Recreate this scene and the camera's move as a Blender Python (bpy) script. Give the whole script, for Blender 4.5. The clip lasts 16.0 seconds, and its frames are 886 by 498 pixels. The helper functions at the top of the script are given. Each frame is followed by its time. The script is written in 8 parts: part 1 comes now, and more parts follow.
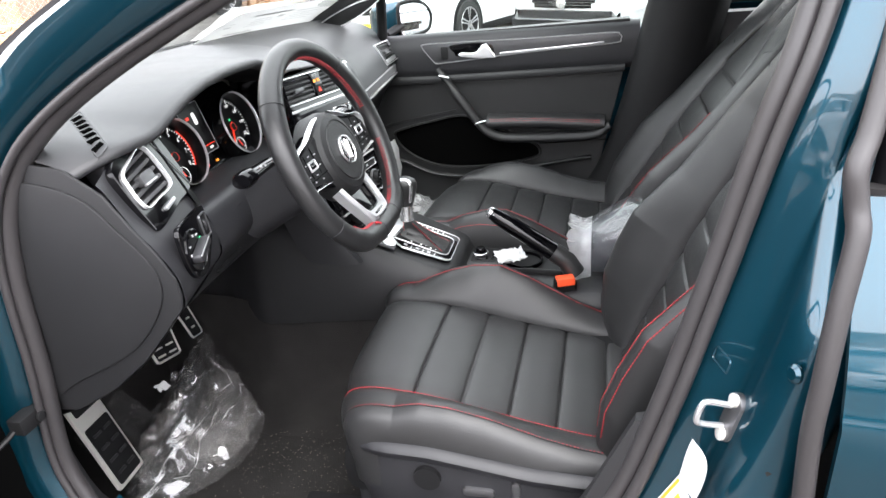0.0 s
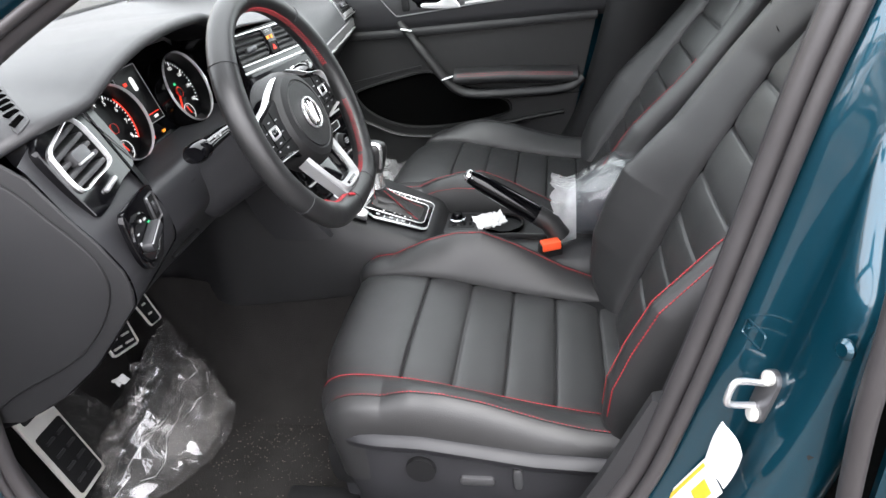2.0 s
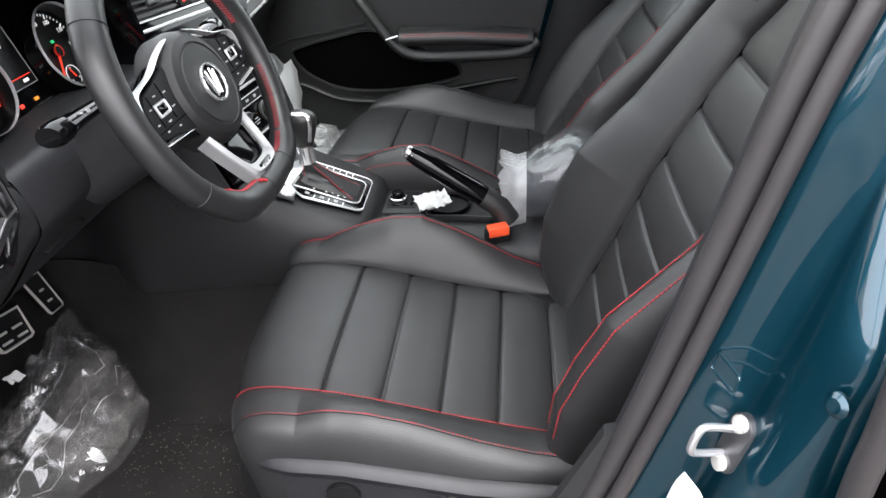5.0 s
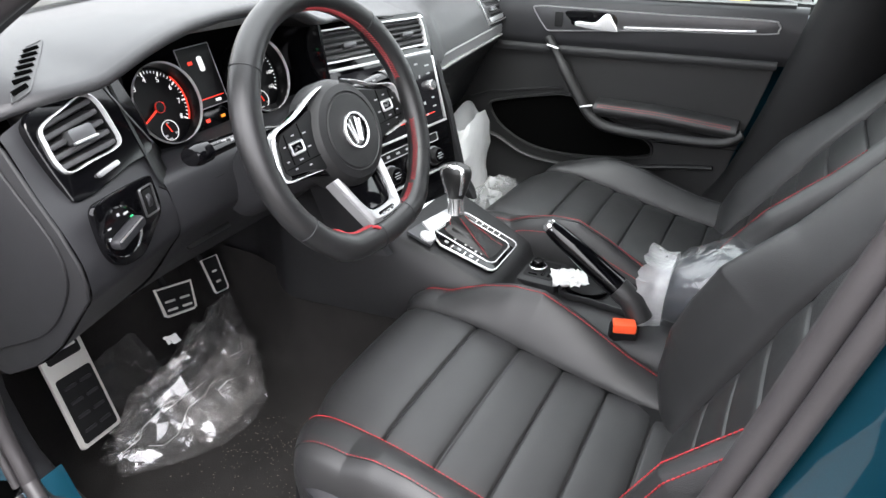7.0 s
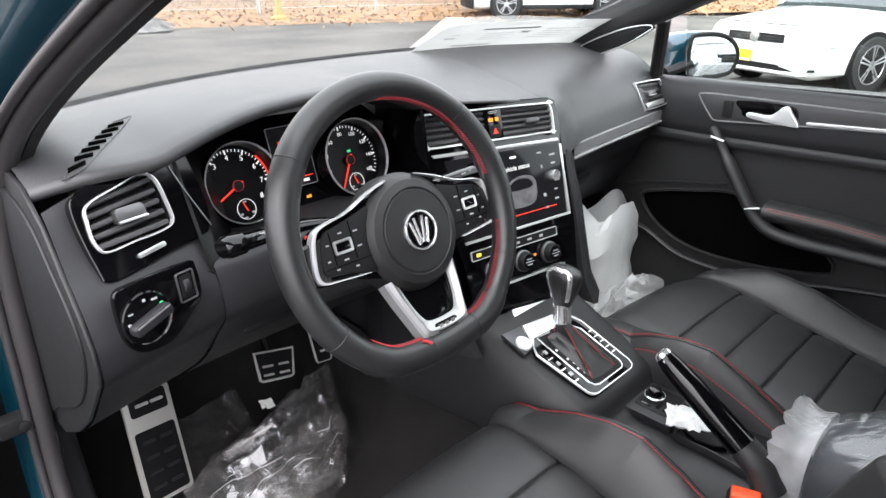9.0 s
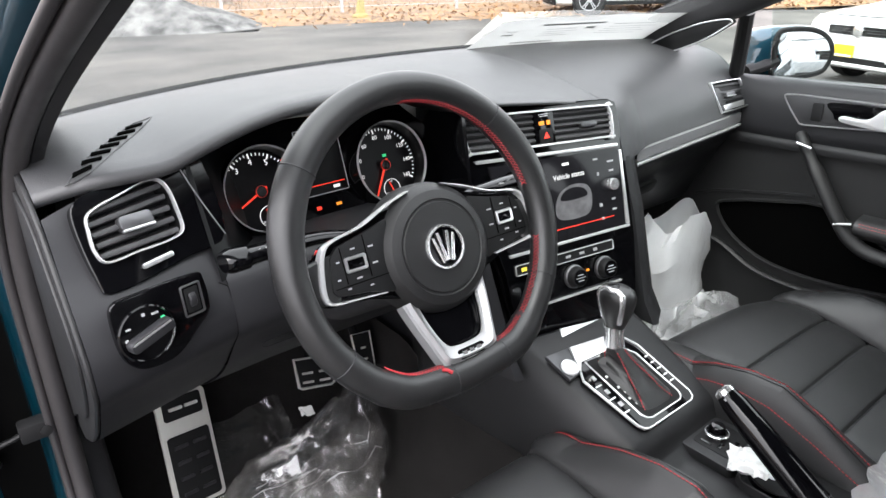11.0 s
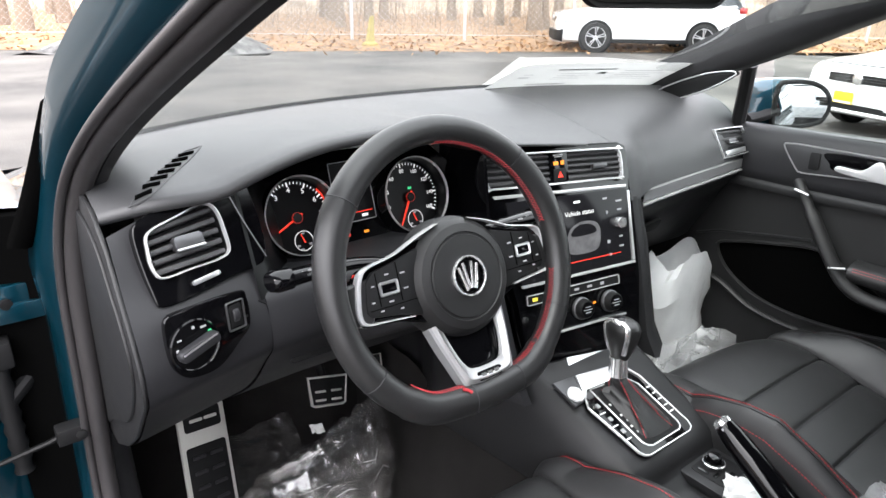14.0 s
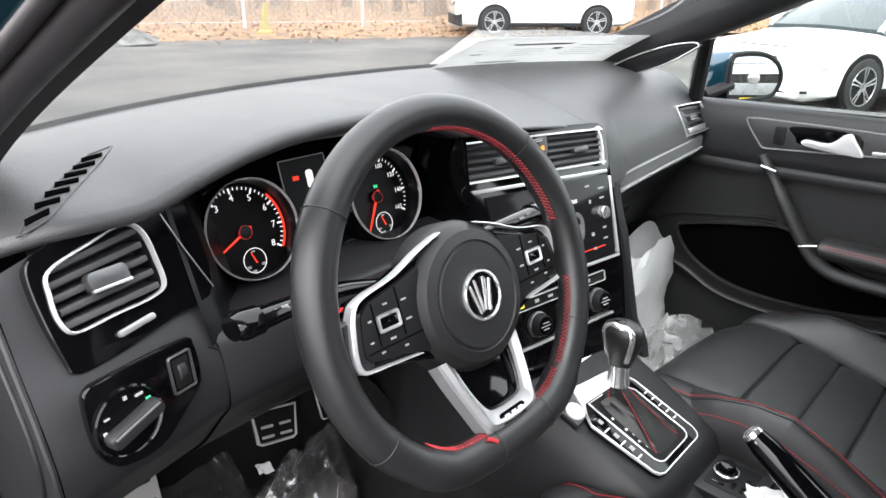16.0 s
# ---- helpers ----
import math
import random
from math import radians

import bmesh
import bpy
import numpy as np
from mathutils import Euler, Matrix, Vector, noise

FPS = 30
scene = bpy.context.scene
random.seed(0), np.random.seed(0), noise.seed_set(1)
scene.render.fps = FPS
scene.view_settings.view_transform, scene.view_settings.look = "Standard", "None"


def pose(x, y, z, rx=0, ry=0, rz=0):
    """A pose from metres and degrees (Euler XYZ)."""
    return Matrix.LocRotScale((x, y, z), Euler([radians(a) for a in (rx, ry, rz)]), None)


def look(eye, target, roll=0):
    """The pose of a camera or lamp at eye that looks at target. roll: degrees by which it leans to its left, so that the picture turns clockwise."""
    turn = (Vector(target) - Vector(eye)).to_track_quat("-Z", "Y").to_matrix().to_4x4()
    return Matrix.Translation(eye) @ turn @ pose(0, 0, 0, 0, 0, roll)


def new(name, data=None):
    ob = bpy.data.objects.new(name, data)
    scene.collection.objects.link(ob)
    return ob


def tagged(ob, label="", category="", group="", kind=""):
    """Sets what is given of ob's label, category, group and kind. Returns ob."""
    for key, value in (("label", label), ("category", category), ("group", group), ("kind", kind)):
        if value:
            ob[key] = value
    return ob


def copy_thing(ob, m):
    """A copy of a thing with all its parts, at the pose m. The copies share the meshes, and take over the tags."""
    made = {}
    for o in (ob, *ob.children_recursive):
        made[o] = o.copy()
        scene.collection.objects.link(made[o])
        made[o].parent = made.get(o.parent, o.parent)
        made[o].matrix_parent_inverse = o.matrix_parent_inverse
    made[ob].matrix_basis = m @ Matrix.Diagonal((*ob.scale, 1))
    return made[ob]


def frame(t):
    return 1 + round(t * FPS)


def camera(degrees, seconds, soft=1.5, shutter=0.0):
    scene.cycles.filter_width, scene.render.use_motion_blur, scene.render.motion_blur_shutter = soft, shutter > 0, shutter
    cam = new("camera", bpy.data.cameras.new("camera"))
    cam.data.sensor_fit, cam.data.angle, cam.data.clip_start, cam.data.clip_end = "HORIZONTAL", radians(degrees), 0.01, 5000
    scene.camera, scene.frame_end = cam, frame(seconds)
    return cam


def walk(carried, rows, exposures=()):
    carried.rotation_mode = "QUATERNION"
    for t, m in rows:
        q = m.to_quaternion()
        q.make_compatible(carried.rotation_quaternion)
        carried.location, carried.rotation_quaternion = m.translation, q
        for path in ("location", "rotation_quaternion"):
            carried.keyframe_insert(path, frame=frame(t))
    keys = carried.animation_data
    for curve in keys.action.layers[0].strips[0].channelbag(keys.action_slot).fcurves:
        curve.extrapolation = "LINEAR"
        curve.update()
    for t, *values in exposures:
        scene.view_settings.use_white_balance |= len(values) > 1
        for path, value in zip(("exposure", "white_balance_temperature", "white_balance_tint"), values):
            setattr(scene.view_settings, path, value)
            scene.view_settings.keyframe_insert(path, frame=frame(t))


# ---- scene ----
cam = camera(67.8, 16.0)
SKY, SUN = 0.115, 0.5
EXPOSURES = [(0, 2.73), (1.5, 2.72), (2.5, 2.67), (3, 2.54), (5.5, 2.53), (6, 2.65), (6.5, 2.65), (7, 2.72), (7.5, 2.6), (8.5, 2.47), (16, 2.5)]
PATH = [
    (0, (-1.37, -0.436, 1.239), (0.376, 0.042, 0.39), -5.3),
    (0.5, (-1.37, -0.437, 1.246), (0.376, 0.043, 0.396), -2.8),
    (1, (-1.37, -0.443, 1.249), (0.384, -0.018, 0.388), -3.2),
    (1.5, (-1.357, -0.435, 1.233), (0.376, 0.046, 0.359), -5.1),
    (2, (-1.281, -0.379, 1.213), (0.432, -0.018, 0.246), -6.5),
    (2.5, (-1.221, -0.342, 1.19), (0.475, -0.218, 0.137), -6.4),
    (3, (-1.189, -0.322, 1.18), (0.512, -0.329, 0.127), -5.3),
    (3.2, (-1.181, -0.311, 1.182), (0.52, -0.319, 0.129), -5.0),
    (5.3, (-1.137, -0.437, 1.194), (0.501, -0.091, 0.1), -4.1),
    (5.5, (-1.148, -0.47, 1.2), (0.472, -0.017, 0.118), -4.9),
    (6, (-1.129, -0.495, 1.203), (0.491, 0.071, 0.175), -4.4),
    (6.5, (-1.126, -0.478, 1.207), (0.476, 0.117, 0.167), -1.4),
    (7, (-1.072, -0.516, 1.22), (0.48, 0.302, 0.261), 0.0),
    (7.5, (-1.014, -0.587, 1.267), (0.392, 0.57, 0.439), -0.1),
    (8, (-0.962, -0.59, 1.256), (0.362, 0.673, 0.449), -1.0),
    (8.5, (-0.919, -0.591, 1.248), (0.374, 0.707, 0.447), -0.2),
    (8.7, (-0.9, -0.573, 1.235), (0.398, 0.724, 0.44), -0.4),
    (10.8, (-0.772, -0.532, 1.22), (0.378, 0.891, 0.412), -0.9),
    (11, (-0.776, -0.537, 1.22), (0.348, 0.914, 0.424), -1.4),
    (11.5, (-0.793, -0.547, 1.231), (0.34, 0.901, 0.443), -0.8),
    (12, (-0.79, -0.546, 1.226), (0.345, 0.901, 0.439), -1.1),
    (12.5, (-0.793, -0.55, 1.226), (0.348, 0.891, 0.436), -1.6),
    (13, (-0.792, -0.551, 1.234), (0.369, 0.887, 0.47), 0.9),
    (13.5, (-0.815, -0.55, 1.245), (0.329, 0.92, 0.518), 0.6),
    (14, (-0.837, -0.564, 1.247), (0.31, 0.908, 0.528), 0.9),
    (14.5, (-0.848, -0.574, 1.238), (0.315, 0.886, 0.519), 0.2),
    (15, (-0.855, -0.538, 1.239), (0.411, 0.829, 0.513), 0.2),
    (15.5, (-0.857, -0.454, 1.207), (0.536, 0.748, 0.423), 0.1),
    (16, (-0.803, -0.375, 1.21), (0.541, 0.903, 0.461), 0.5),
]
walk(cam, [(t, look(eye, target, roll)) for t, eye, target, roll in PATH], EXPOSURES)

# ---- world and light ----
world = bpy.data.worlds.new("overcast_sky")
scene.world = world
world.use_nodes = True
wt = world.node_tree
wt.nodes.clear()
sky = wt.nodes.new("ShaderNodeTexSky")
sky.sky_type, sky.sun_disc = "NISHITA", False
sky.sun_elevation, sky.sun_rotation = radians(48), radians(250)
sky.air_density, sky.dust_density, sky.ozone_density = 1.0, 4.0, 1.0
veil = wt.nodes.new("ShaderNodeHueSaturation")
veil.inputs["Saturation"].default_value = 0.12
cloud = wt.nodes.new("ShaderNodeMixRGB")
cloud.inputs[0].default_value = 0.75
cloud.inputs[2].default_value = (11.25, 11.2, 12.0, 1)
bg = wt.nodes.new("ShaderNodeBackground")
bg.inputs["Strength"].default_value = SKY
wo = wt.nodes.new("ShaderNodeOutputWorld")
wt.links.new(sky.outputs[0], veil.inputs["Color"])
wt.links.new(veil.outputs[0], cloud.inputs[1])
wt.links.new(cloud.outputs[0], bg.inputs["Color"])
wt.links.new(bg.outputs[0], wo.inputs[0])
sun = new("sun", bpy.data.lights.new("sun", "SUN"))
sun.data.energy, sun.data.angle, sun.data.color = SUN, radians(25), (1.0, 0.97, 0.93)
sun.matrix_world = look((-4, -3, 9), (0, 0, 0.6))


# ---- materials ----
def mat(name, color, rough=0.5, metal=0.0, bump=0.0, bscale=300.0, vary=0.15, vscale=6.0, coat=0.0, spec=0.5, kind="noise",
        emit=None, estr=0.0, rvary=0.1, random_piece=0.0):
    m = bpy.data.materials.new(name)
    m.use_nodes = True
    nt = m.node_tree
    b = nt.nodes["Principled BSDF"]
    b.inputs["Roughness"].default_value = rough
    b.inputs["Metallic"].default_value = metal
    b.inputs["Coat Weight"].default_value = coat
    b.inputs["Coat Roughness"].default_value = 0.03
    b.inputs["Coat IOR"].default_value = 1.6 if metal > 0 else 1.5
    b.inputs["Specular IOR Level"].default_value = spec
    tc = nt.nodes.new("ShaderNodeTexCoord")
    col = (*color, 1)
    b.inputs["Base Color"].default_value = col
    if vary > 0:
        n = nt.nodes.new("ShaderNodeTexNoise")
        n.inputs["Scale"].default_value, n.inputs["Detail"].default_value = vscale, 6
        nt.links.new(tc.outputs["Object"], n.inputs["Vector"])
        mix = nt.nodes.new("ShaderNodeMixRGB")
        mix.inputs[1].default_value = (*[max(0, c * (1 - vary)) for c in color], 1)
        mix.inputs[2].default_value = (*[min(1, c * (1 + vary)) for c in color], 1)
        if vary >= 0.45:
            sharp = nt.nodes.new("ShaderNodeMapRange")
            sharp.inputs[1].default_value, sharp.inputs[2].default_value = 0.32, 0.68
            nt.links.new(n.outputs["Fac"], sharp.inputs[0])
            nt.links.new(sharp.outputs[0], mix.inputs[0])
        else:
            nt.links.new(n.outputs["Fac"], mix.inputs[0])
        out = mix.outputs[0]
        if random_piece > 0:
            info = nt.nodes.new("ShaderNodeObjectInfo")
            hs = nt.nodes.new("ShaderNodeHueSaturation")
            mr = nt.nodes.new("ShaderNodeMapRange")
            mr.inputs[3].default_value, mr.inputs[4].default_value = 1 - random_piece, 1 + random_piece
            nt.links.new(info.outputs["Random"], mr.inputs[0])
            nt.links.new(mr.outputs[0], hs.inputs["Value"])
            nt.links.new(out, hs.inputs["Color"])
            out = hs.outputs[0]
        nt.links.new(out, b.inputs["Base Color"])
        if rvary > 0:
            mr = nt.nodes.new("ShaderNodeMapRange")
            mr.inputs[3].default_value, mr.inputs[4].default_value = max(0, rough - rvary), min(1, rough + rvary)
            n2 = nt.nodes.new("ShaderNodeTexNoise")
            n2.inputs["Scale"].default_value = vscale * 2.7
            n2.inputs["Detail"].default_value = 5
            nt.links.new(tc.outputs["Object"], n2.inputs["Vector"])
            nt.links.new(n2.outputs["Fac"], mr.inputs[0])
            nt.links.new(mr.outputs[0], b.inputs["Roughness"])
    if bump > 0:
        bp = nt.nodes.new("ShaderNodeBump")
        bp.inputs["Strength"].default_value, bp.inputs["Distance"].default_value = bump, 0.6 / bscale
        if kind == "voronoi":
            v = nt.nodes.new("ShaderNodeTexVoronoi")
            v.inputs["Scale"].default_value = bscale
            nt.links.new(tc.outputs["Object"], v.inputs["Vector"])
            nt.links.new(v.outputs["Distance"], bp.inputs["Height"])
        else:
            v = nt.nodes.new("ShaderNodeTexNoise")
            v.inputs["Scale"].default_value, v.inputs["Detail"].default_value = bscale, 4
            nt.links.new(tc.outputs["Object"], v.inputs["Vector"])
            nt.links.new(v.outputs["Fac"], bp.inputs["Height"])
        nt.links.new(bp.outputs[0], b.inputs["Normal"])
    if emit:
        b.inputs["Emission Color"].default_value = (*emit, 1)
        b.inputs["Emission Strength"].default_value = estr
    return m


def clear_mat(name, tint, gloss_rough, body=0.0, bodycol=(0.9, 0.9, 0.9), bump=0.0, bscale=20.0, ior=1.45):
    """Clear sheet: see-through, with Fresnel gloss and, for film, some milky body."""
    m = bpy.data.materials.new(name)
    m.use_nodes = True
    nt = m.node_tree
    nt.nodes.clear()
    o = nt.nodes.new("ShaderNodeOutputMaterial")
    tr = nt.nodes.new("ShaderNodeBsdfTransparent")
    tr.inputs[0].default_value = (*tint, 1)
    gl = nt.nodes.new("ShaderNodeBsdfGlossy")
    gl.inputs["Roughness"].default_value = gloss_rough
    lw = nt.nodes.new("ShaderNodeLayerWeight")
    lw.inputs["Blend"].default_value = 0.5
    pw = nt.nodes.new("ShaderNodeMath")
    pw.operation = "POWER"
    pw.inputs[1].default_value = 4.0
    nt.links.new(lw.outputs["Facing"], pw.inputs[0])
    fr = nt.nodes.new("ShaderNodeMapRange")
    fr.inputs[3].default_value, fr.inputs[4].default_value = ((ior - 1) / (ior + 1)) ** 2 * 1.6, 0.9
    nt.links.new(pw.outputs[0], fr.inputs[0])
    mx = nt.nodes.new("ShaderNodeMixShader")
    base = tr.outputs[0]
    tc = nt.nodes.new("ShaderNodeTexCoord")
    if body > 0:
        df = nt.nodes.new("ShaderNodeBsdfDiffuse")
        df.inputs[0].default_value = (*bodycol, 1)
        tl = nt.nodes.new("ShaderNodeBsdfTranslucent")
        tl.inputs[0].default_value = (*bodycol, 1)
        m1 = nt.nodes.new("ShaderNodeMixShader")
        m1.inputs[0].default_value = 0.4
        nt.links.new(df.outputs[0], m1.inputs[1])
        nt.links.new(tl.outputs[0], m1.inputs[2])
        m2 = nt.nodes.new("ShaderNodeMixShader")
        n = nt.nodes.new("ShaderNodeTexNoise")
        n.inputs["Scale"].default_value, n.inputs["Detail"].default_value = 9, 6
        nt.links.new(tc.outputs["Object"], n.inputs["Vector"])
        mr = nt.nodes.new("ShaderNodeMapRange")
        mr.inputs[1].default_value, mr.inputs[2].default_value = 0.3, 0.7
        mr.inputs[3].default_value, mr.inputs[4].default_value = body * 0.4, min(1, body * 1.6)
        nt.links.new(n.outputs["Fac"], mr.inputs[0])
        nt.links.new(mr.outputs[0], m2.inputs[0])
        nt.links.new(tr.outputs[0], m2.inputs[1])
        nt.links.new(m1.outputs[0], m2.inputs[2])
        base = m2.outputs[0]
    if bump > 0:
        n = nt.nodes.new("ShaderNodeTexNoise")
        n.inputs["Scale"].default_value, n.inputs["Detail"].default_value = bscale, 3
        nt.links.new(tc.outputs["Object"], n.inputs["Vector"])
        bp = nt.nodes.new("ShaderNodeBump")
        bp.inputs["Strength"].default_value, bp.inputs["Distance"].default_value = bump, 0.02
        nt.links.new(n.outputs["Fac"], bp.inputs["Height"])
        nt.links.new(bp.outputs[0], gl.inputs["Normal"])
        nt.links.new(bp.outputs[0], lw.inputs["Normal"])
    nt.links.new(fr.outputs[0], mx.inputs[0])
    nt.links.new(base, mx.inputs[1])
    nt.links.new(gl.outputs[0], mx.inputs[2])
    nt.links.new(mx.outputs[0], o.inputs[0])
    return m


LEATHER = mat("black_leather", (0.016, 0.016, 0.0165), 0.42, bump=0.35, bscale=900, kind="voronoi", vary=0.25, vscale=9, rvary=0.07)
LEATHER_S = mat("smooth_black_leather", (0.013, 0.013, 0.0135), 0.38, bump=0.15, bscale=1100, kind="voronoi", vary=0.2, vscale=12, rvary=0.06)
SOFT = mat("soft_touch_dash", (0.034, 0.034, 0.036), 0.5, bump=0.4, bscale=800, kind="voronoi", vary=0.1, vscale=4, rvary=0.05)
HARD = mat("hard_dark_plastic", (0.017, 0.017, 0.019), 0.48, spec=0.4, bump=0.25, bscale=900, vary=0.12, vscale=8, rvary=0.06)
DARK = mat("matt_black_plastic", (0.006, 0.006, 0.0065), 0.6, spec=0.25, bump=0.2, bscale=700, vary=0.15)
SOFTBLACK = mat("soft_black_cover", (0.012, 0.012, 0.0125), 0.5, spec=0.4, bump=0.3, bscale=1000, kind="voronoi", vary=0.1, vscale=8, rvary=0.05)
PIANO = mat("gloss_black", (0.002, 0.002, 0.0025), 0.07, spec=0.35, vary=0.1, rvary=0.02)
CHROME = mat("chrome", (0.80, 0.80, 0.81), 0.16, metal=0.86, vary=0.02, vscale=3, rvary=0.02)
SATIN = mat("satin_silver", (0.62, 0.62, 0.63), 0.3, metal=0.85, vary=0.03, vscale=3, rvary=0.03)
STEEL = mat("brushed_steel", (0.66, 0.65, 0.61), 0.36, metal=0.45, vary=0.08, vscale=25, rvary=0.05)
BRIGHT = mat("bright_trim", (0.80, 0.80, 0.81), 0.22, metal=0.6, vary=0.02, vscale=3, rvary=0.02)
INLAY = mat("brushed_grey_inlay", (0.30, 0.30, 0.305), 0.36, metal=0.5, vary=0.06, vscale=12, rvary=0.04)
CONSOLE = mat("console_plastic", (0.0135, 0.0135, 0.0145), 0.5, spec=0.35, bump=0.25, bscale=900, vary=0.12, vscale=8, rvary=0.06)
DOORTRIM = mat("door_trim_vinyl", (0.0125, 0.0125, 0.013), 0.5, spec=0.4, bump=0.35, bscale=850, kind="voronoi", vary=0.14, vscale=7, rvary=0.06)
# near-black: shade painted into recess, pocket and slots; also real black seals, gaps
BLACK_AND_SHADE = mat("black_and_painted_shade", (0.002, 0.002, 0.002), 1.0, spec=0.0, vary=0.1)
ANTHRACITE = mat("dark_brushed_inlay", (0.080, 0.080, 0.084), 0.34, metal=0.6, vary=0.10, vscale=30, rvary=0.05)
GREYTRIM = mat("anthracite_trim", (0.13, 0.13, 0.135), 0.32, metal=0.75, vary=0.06, vscale=8, rvary=0.03)
PAINT = mat("teal_metallic_paint", (0.0016, 0.040, 0.064), 0.34, metal=0.7, spec=0.3, coat=1.0, vary=0.12, vscale=900, rvary=0.03)
RUBBER = mat("door_seal_rubber", (0.031, 0.0285, 0.0295), 0.42, bump=0.1, bscale=500, vary=0.15, vscale=15)
CARPET = mat("black_carpet", (0.018, 0.0170, 0.0166), 0.95, bump=1.0, bscale=420, vary=0.35, vscale=14, spec=0.1)
HEADLINER = mat("headliner_cloth", (0.10, 0.10, 0.10), 0.9, bump=0.4, bscale=700, vary=0.08)
STITCH = mat("red_thread", (0.34, 0.020, 0.027), 0.6, vary=0.2, vscale=200, bump=0.3, bscale=900)
REDTRIM = mat("red_plastic", (0.75, 0.03, 0.02), 0.35, vary=0.08)
WHITE = mat("white_print", (0.75, 0.75, 0.75), 0.5, vary=0.05)
GREYPRINT = mat("grey_print", (0.35, 0.35, 0.36), 0.5, vary=0.05)
BUCKLE = mat("red_buckle_button", (0.80, 0.09, 0.03), 0.4, vary=0.06)
SHEET = clear_mat("backlit_paper", (1, 1, 1), 0.5, body=2.4, bodycol=(0.62, 0.62, 0.61), ior=1.2)
PAPER = mat("printed_paper", (0.58, 0.58, 0.57), 0.7, vary=0.08, vscale=15, bump=0.1, bscale=60)
DIAL = mat("dial_face", (0.003, 0.003, 0.0035), 0.35, spec=0.2, vary=0.1)
LITWHITE = mat("lit_white", (0.55, 0.55, 0.55), 0.5, emit=(1, 1, 1), estr=0.16, vary=0)
LITRED = mat("lit_red", (0.6, 0.03, 0.02), 0.5, emit=(1, 0.05, 0.02), estr=0.16, vary=0)
LITAMBER = mat("lit_amber", (0.6, 0.2, 0.02), 0.5, emit=(1, 0.3, 0.02), estr=0.16, vary=0)
LITGREEN = mat("lit_green", (0.05, 0.5, 0.2), 0.5, emit=(0.05, 0.8, 0.3), estr=0.1, vary=0)
LITYELLOW = mat("lit_yellow", (0.6, 0.5, 0.05), 0.5, emit=(1, 0.8, 0.1), estr=0.14, vary=0)
SCREEN = mat("screen_glass", (0.004, 0.004, 0.005), 0.10, spec=0.16, vary=0, emit=(0.02, 0.02, 0.022), estr=0.1)
SCREENART = mat("screen_picture", (0.04, 0.04, 0.042), 0.2, vary=0.6, vscale=60, emit=(0.4, 0.4, 0.42), estr=0.06)
GLASS = clear_mat("window_glass", (0.85, 0.89, 0.87), 0.01)
FILM = clear_mat("clear_film", (0.98, 0.98, 0.985), 0.11, body=0.058, bodycol=(0.90, 0.89, 0.87), bump=0.25, bscale=22, ior=1.75)
FILMFOLD = clear_mat("doubled_film", (0.93, 0.92, 0.91), 0.16, body=0.15, bodycol=(0.74, 0.71, 0.68), bump=0.4, bscale=26, ior=1.5)
COVER = clear_mat("taut_cover_film", (0.95, 0.96, 0.97), 0.08, body=0.05, bodycol=(0.8, 0.82, 0.85), bump=0.5, bscale=14, ior=1.5)
EDGEFOAM = clear_mat("thin_white_foam", (0.97, 0.97, 0.98), 0.3, body=0.36, bodycol=(0.86, 0.86, 0.87), bump=0.8, bscale=24, ior=1.3)
BAGFILM = clear_mat("milky_film", (0.97, 0.97, 0.98), 0.14, body=0.26, bodycol=(0.9, 0.91, 0.92), bump=0.8, bscale=30, ior=1.5)
FOAM = clear_mat("white_foam_sheet", (1, 1, 1), 0.5, body=2.2, bodycol=(0.93, 0.94, 0.95), bump=0.5, bscale=30, ior=1.2)
ASPHALT = mat("asphalt", (0.074, 0.067, 0.060), 0.8, bump=0.8, bscale=60, vary=0.6, vscale=0.55)
LEAVES = mat("dead_leaves", (0.25, 0.150, 0.080), 0.85, bump=1.0, bscale=14, vary=0.55, vscale=2.2)
LEAF = mat("leaf", (0.36, 0.20, 0.095), 0.8, vary=0.35, vscale=30)
SNOW = mat("dirty_snow", (0.13, 0.126, 0.122), 0.9, bump=1.0, bscale=4, vary=0.85, vscale=2.6)
BARK = mat("bark", (0.22, 0.17, 0.13), 0.9, bump=1.0, bscale=25, vary=0.35, vscale=5)
TWIG = mat("bare_twigs", (0.26, 0.20, 0.155), 0.9, vary=0.3, vscale=2)
GALV = mat("galvanised_steel", (0.52, 0.53, 0.54), 0.45, metal=0.6, vary=0.12)
WHITEPAINT = mat("white_car_paint", (0.80, 0.80, 0.80), 0.25, coat=1.0, vary=0.02, rvary=0.03)
SILVERPAINT = mat("silver_car_paint", (0.42, 0.43, 0.44), 0.3, metal=0.3, coat=1.0, vary=0.03, rvary=0.03)
REDPAINT = mat("red_car_paint", (0.35, 0.02, 0.02), 0.25, coat=1.0, vary=0.05, rvary=0.03)
TYRE = mat("tyre_rubber", (0.02, 0.02, 0.02), 0.8, bump=0.3, bscale=80, vary=0.2)
ALLOY = mat("alloy_wheel", (0.62, 0.62, 0.63), 0.3, metal=0.9, vary=0.08)
CARGLASS = mat("tinted_car_glass", (0.05, 0.06, 0.065), 0.05, coat=0.3, vary=0.3, vscale=2)
LAMPGLASS = mat("lamp_glass", (0.34, 0.35, 0.37), 0.12, metal=0.3, coat=0.5, vary=0.2, vscale=12)
PLATEYELLOW = mat("yellow_plate", (0.85, 0.62, 0.02), 0.4, vary=0.05)
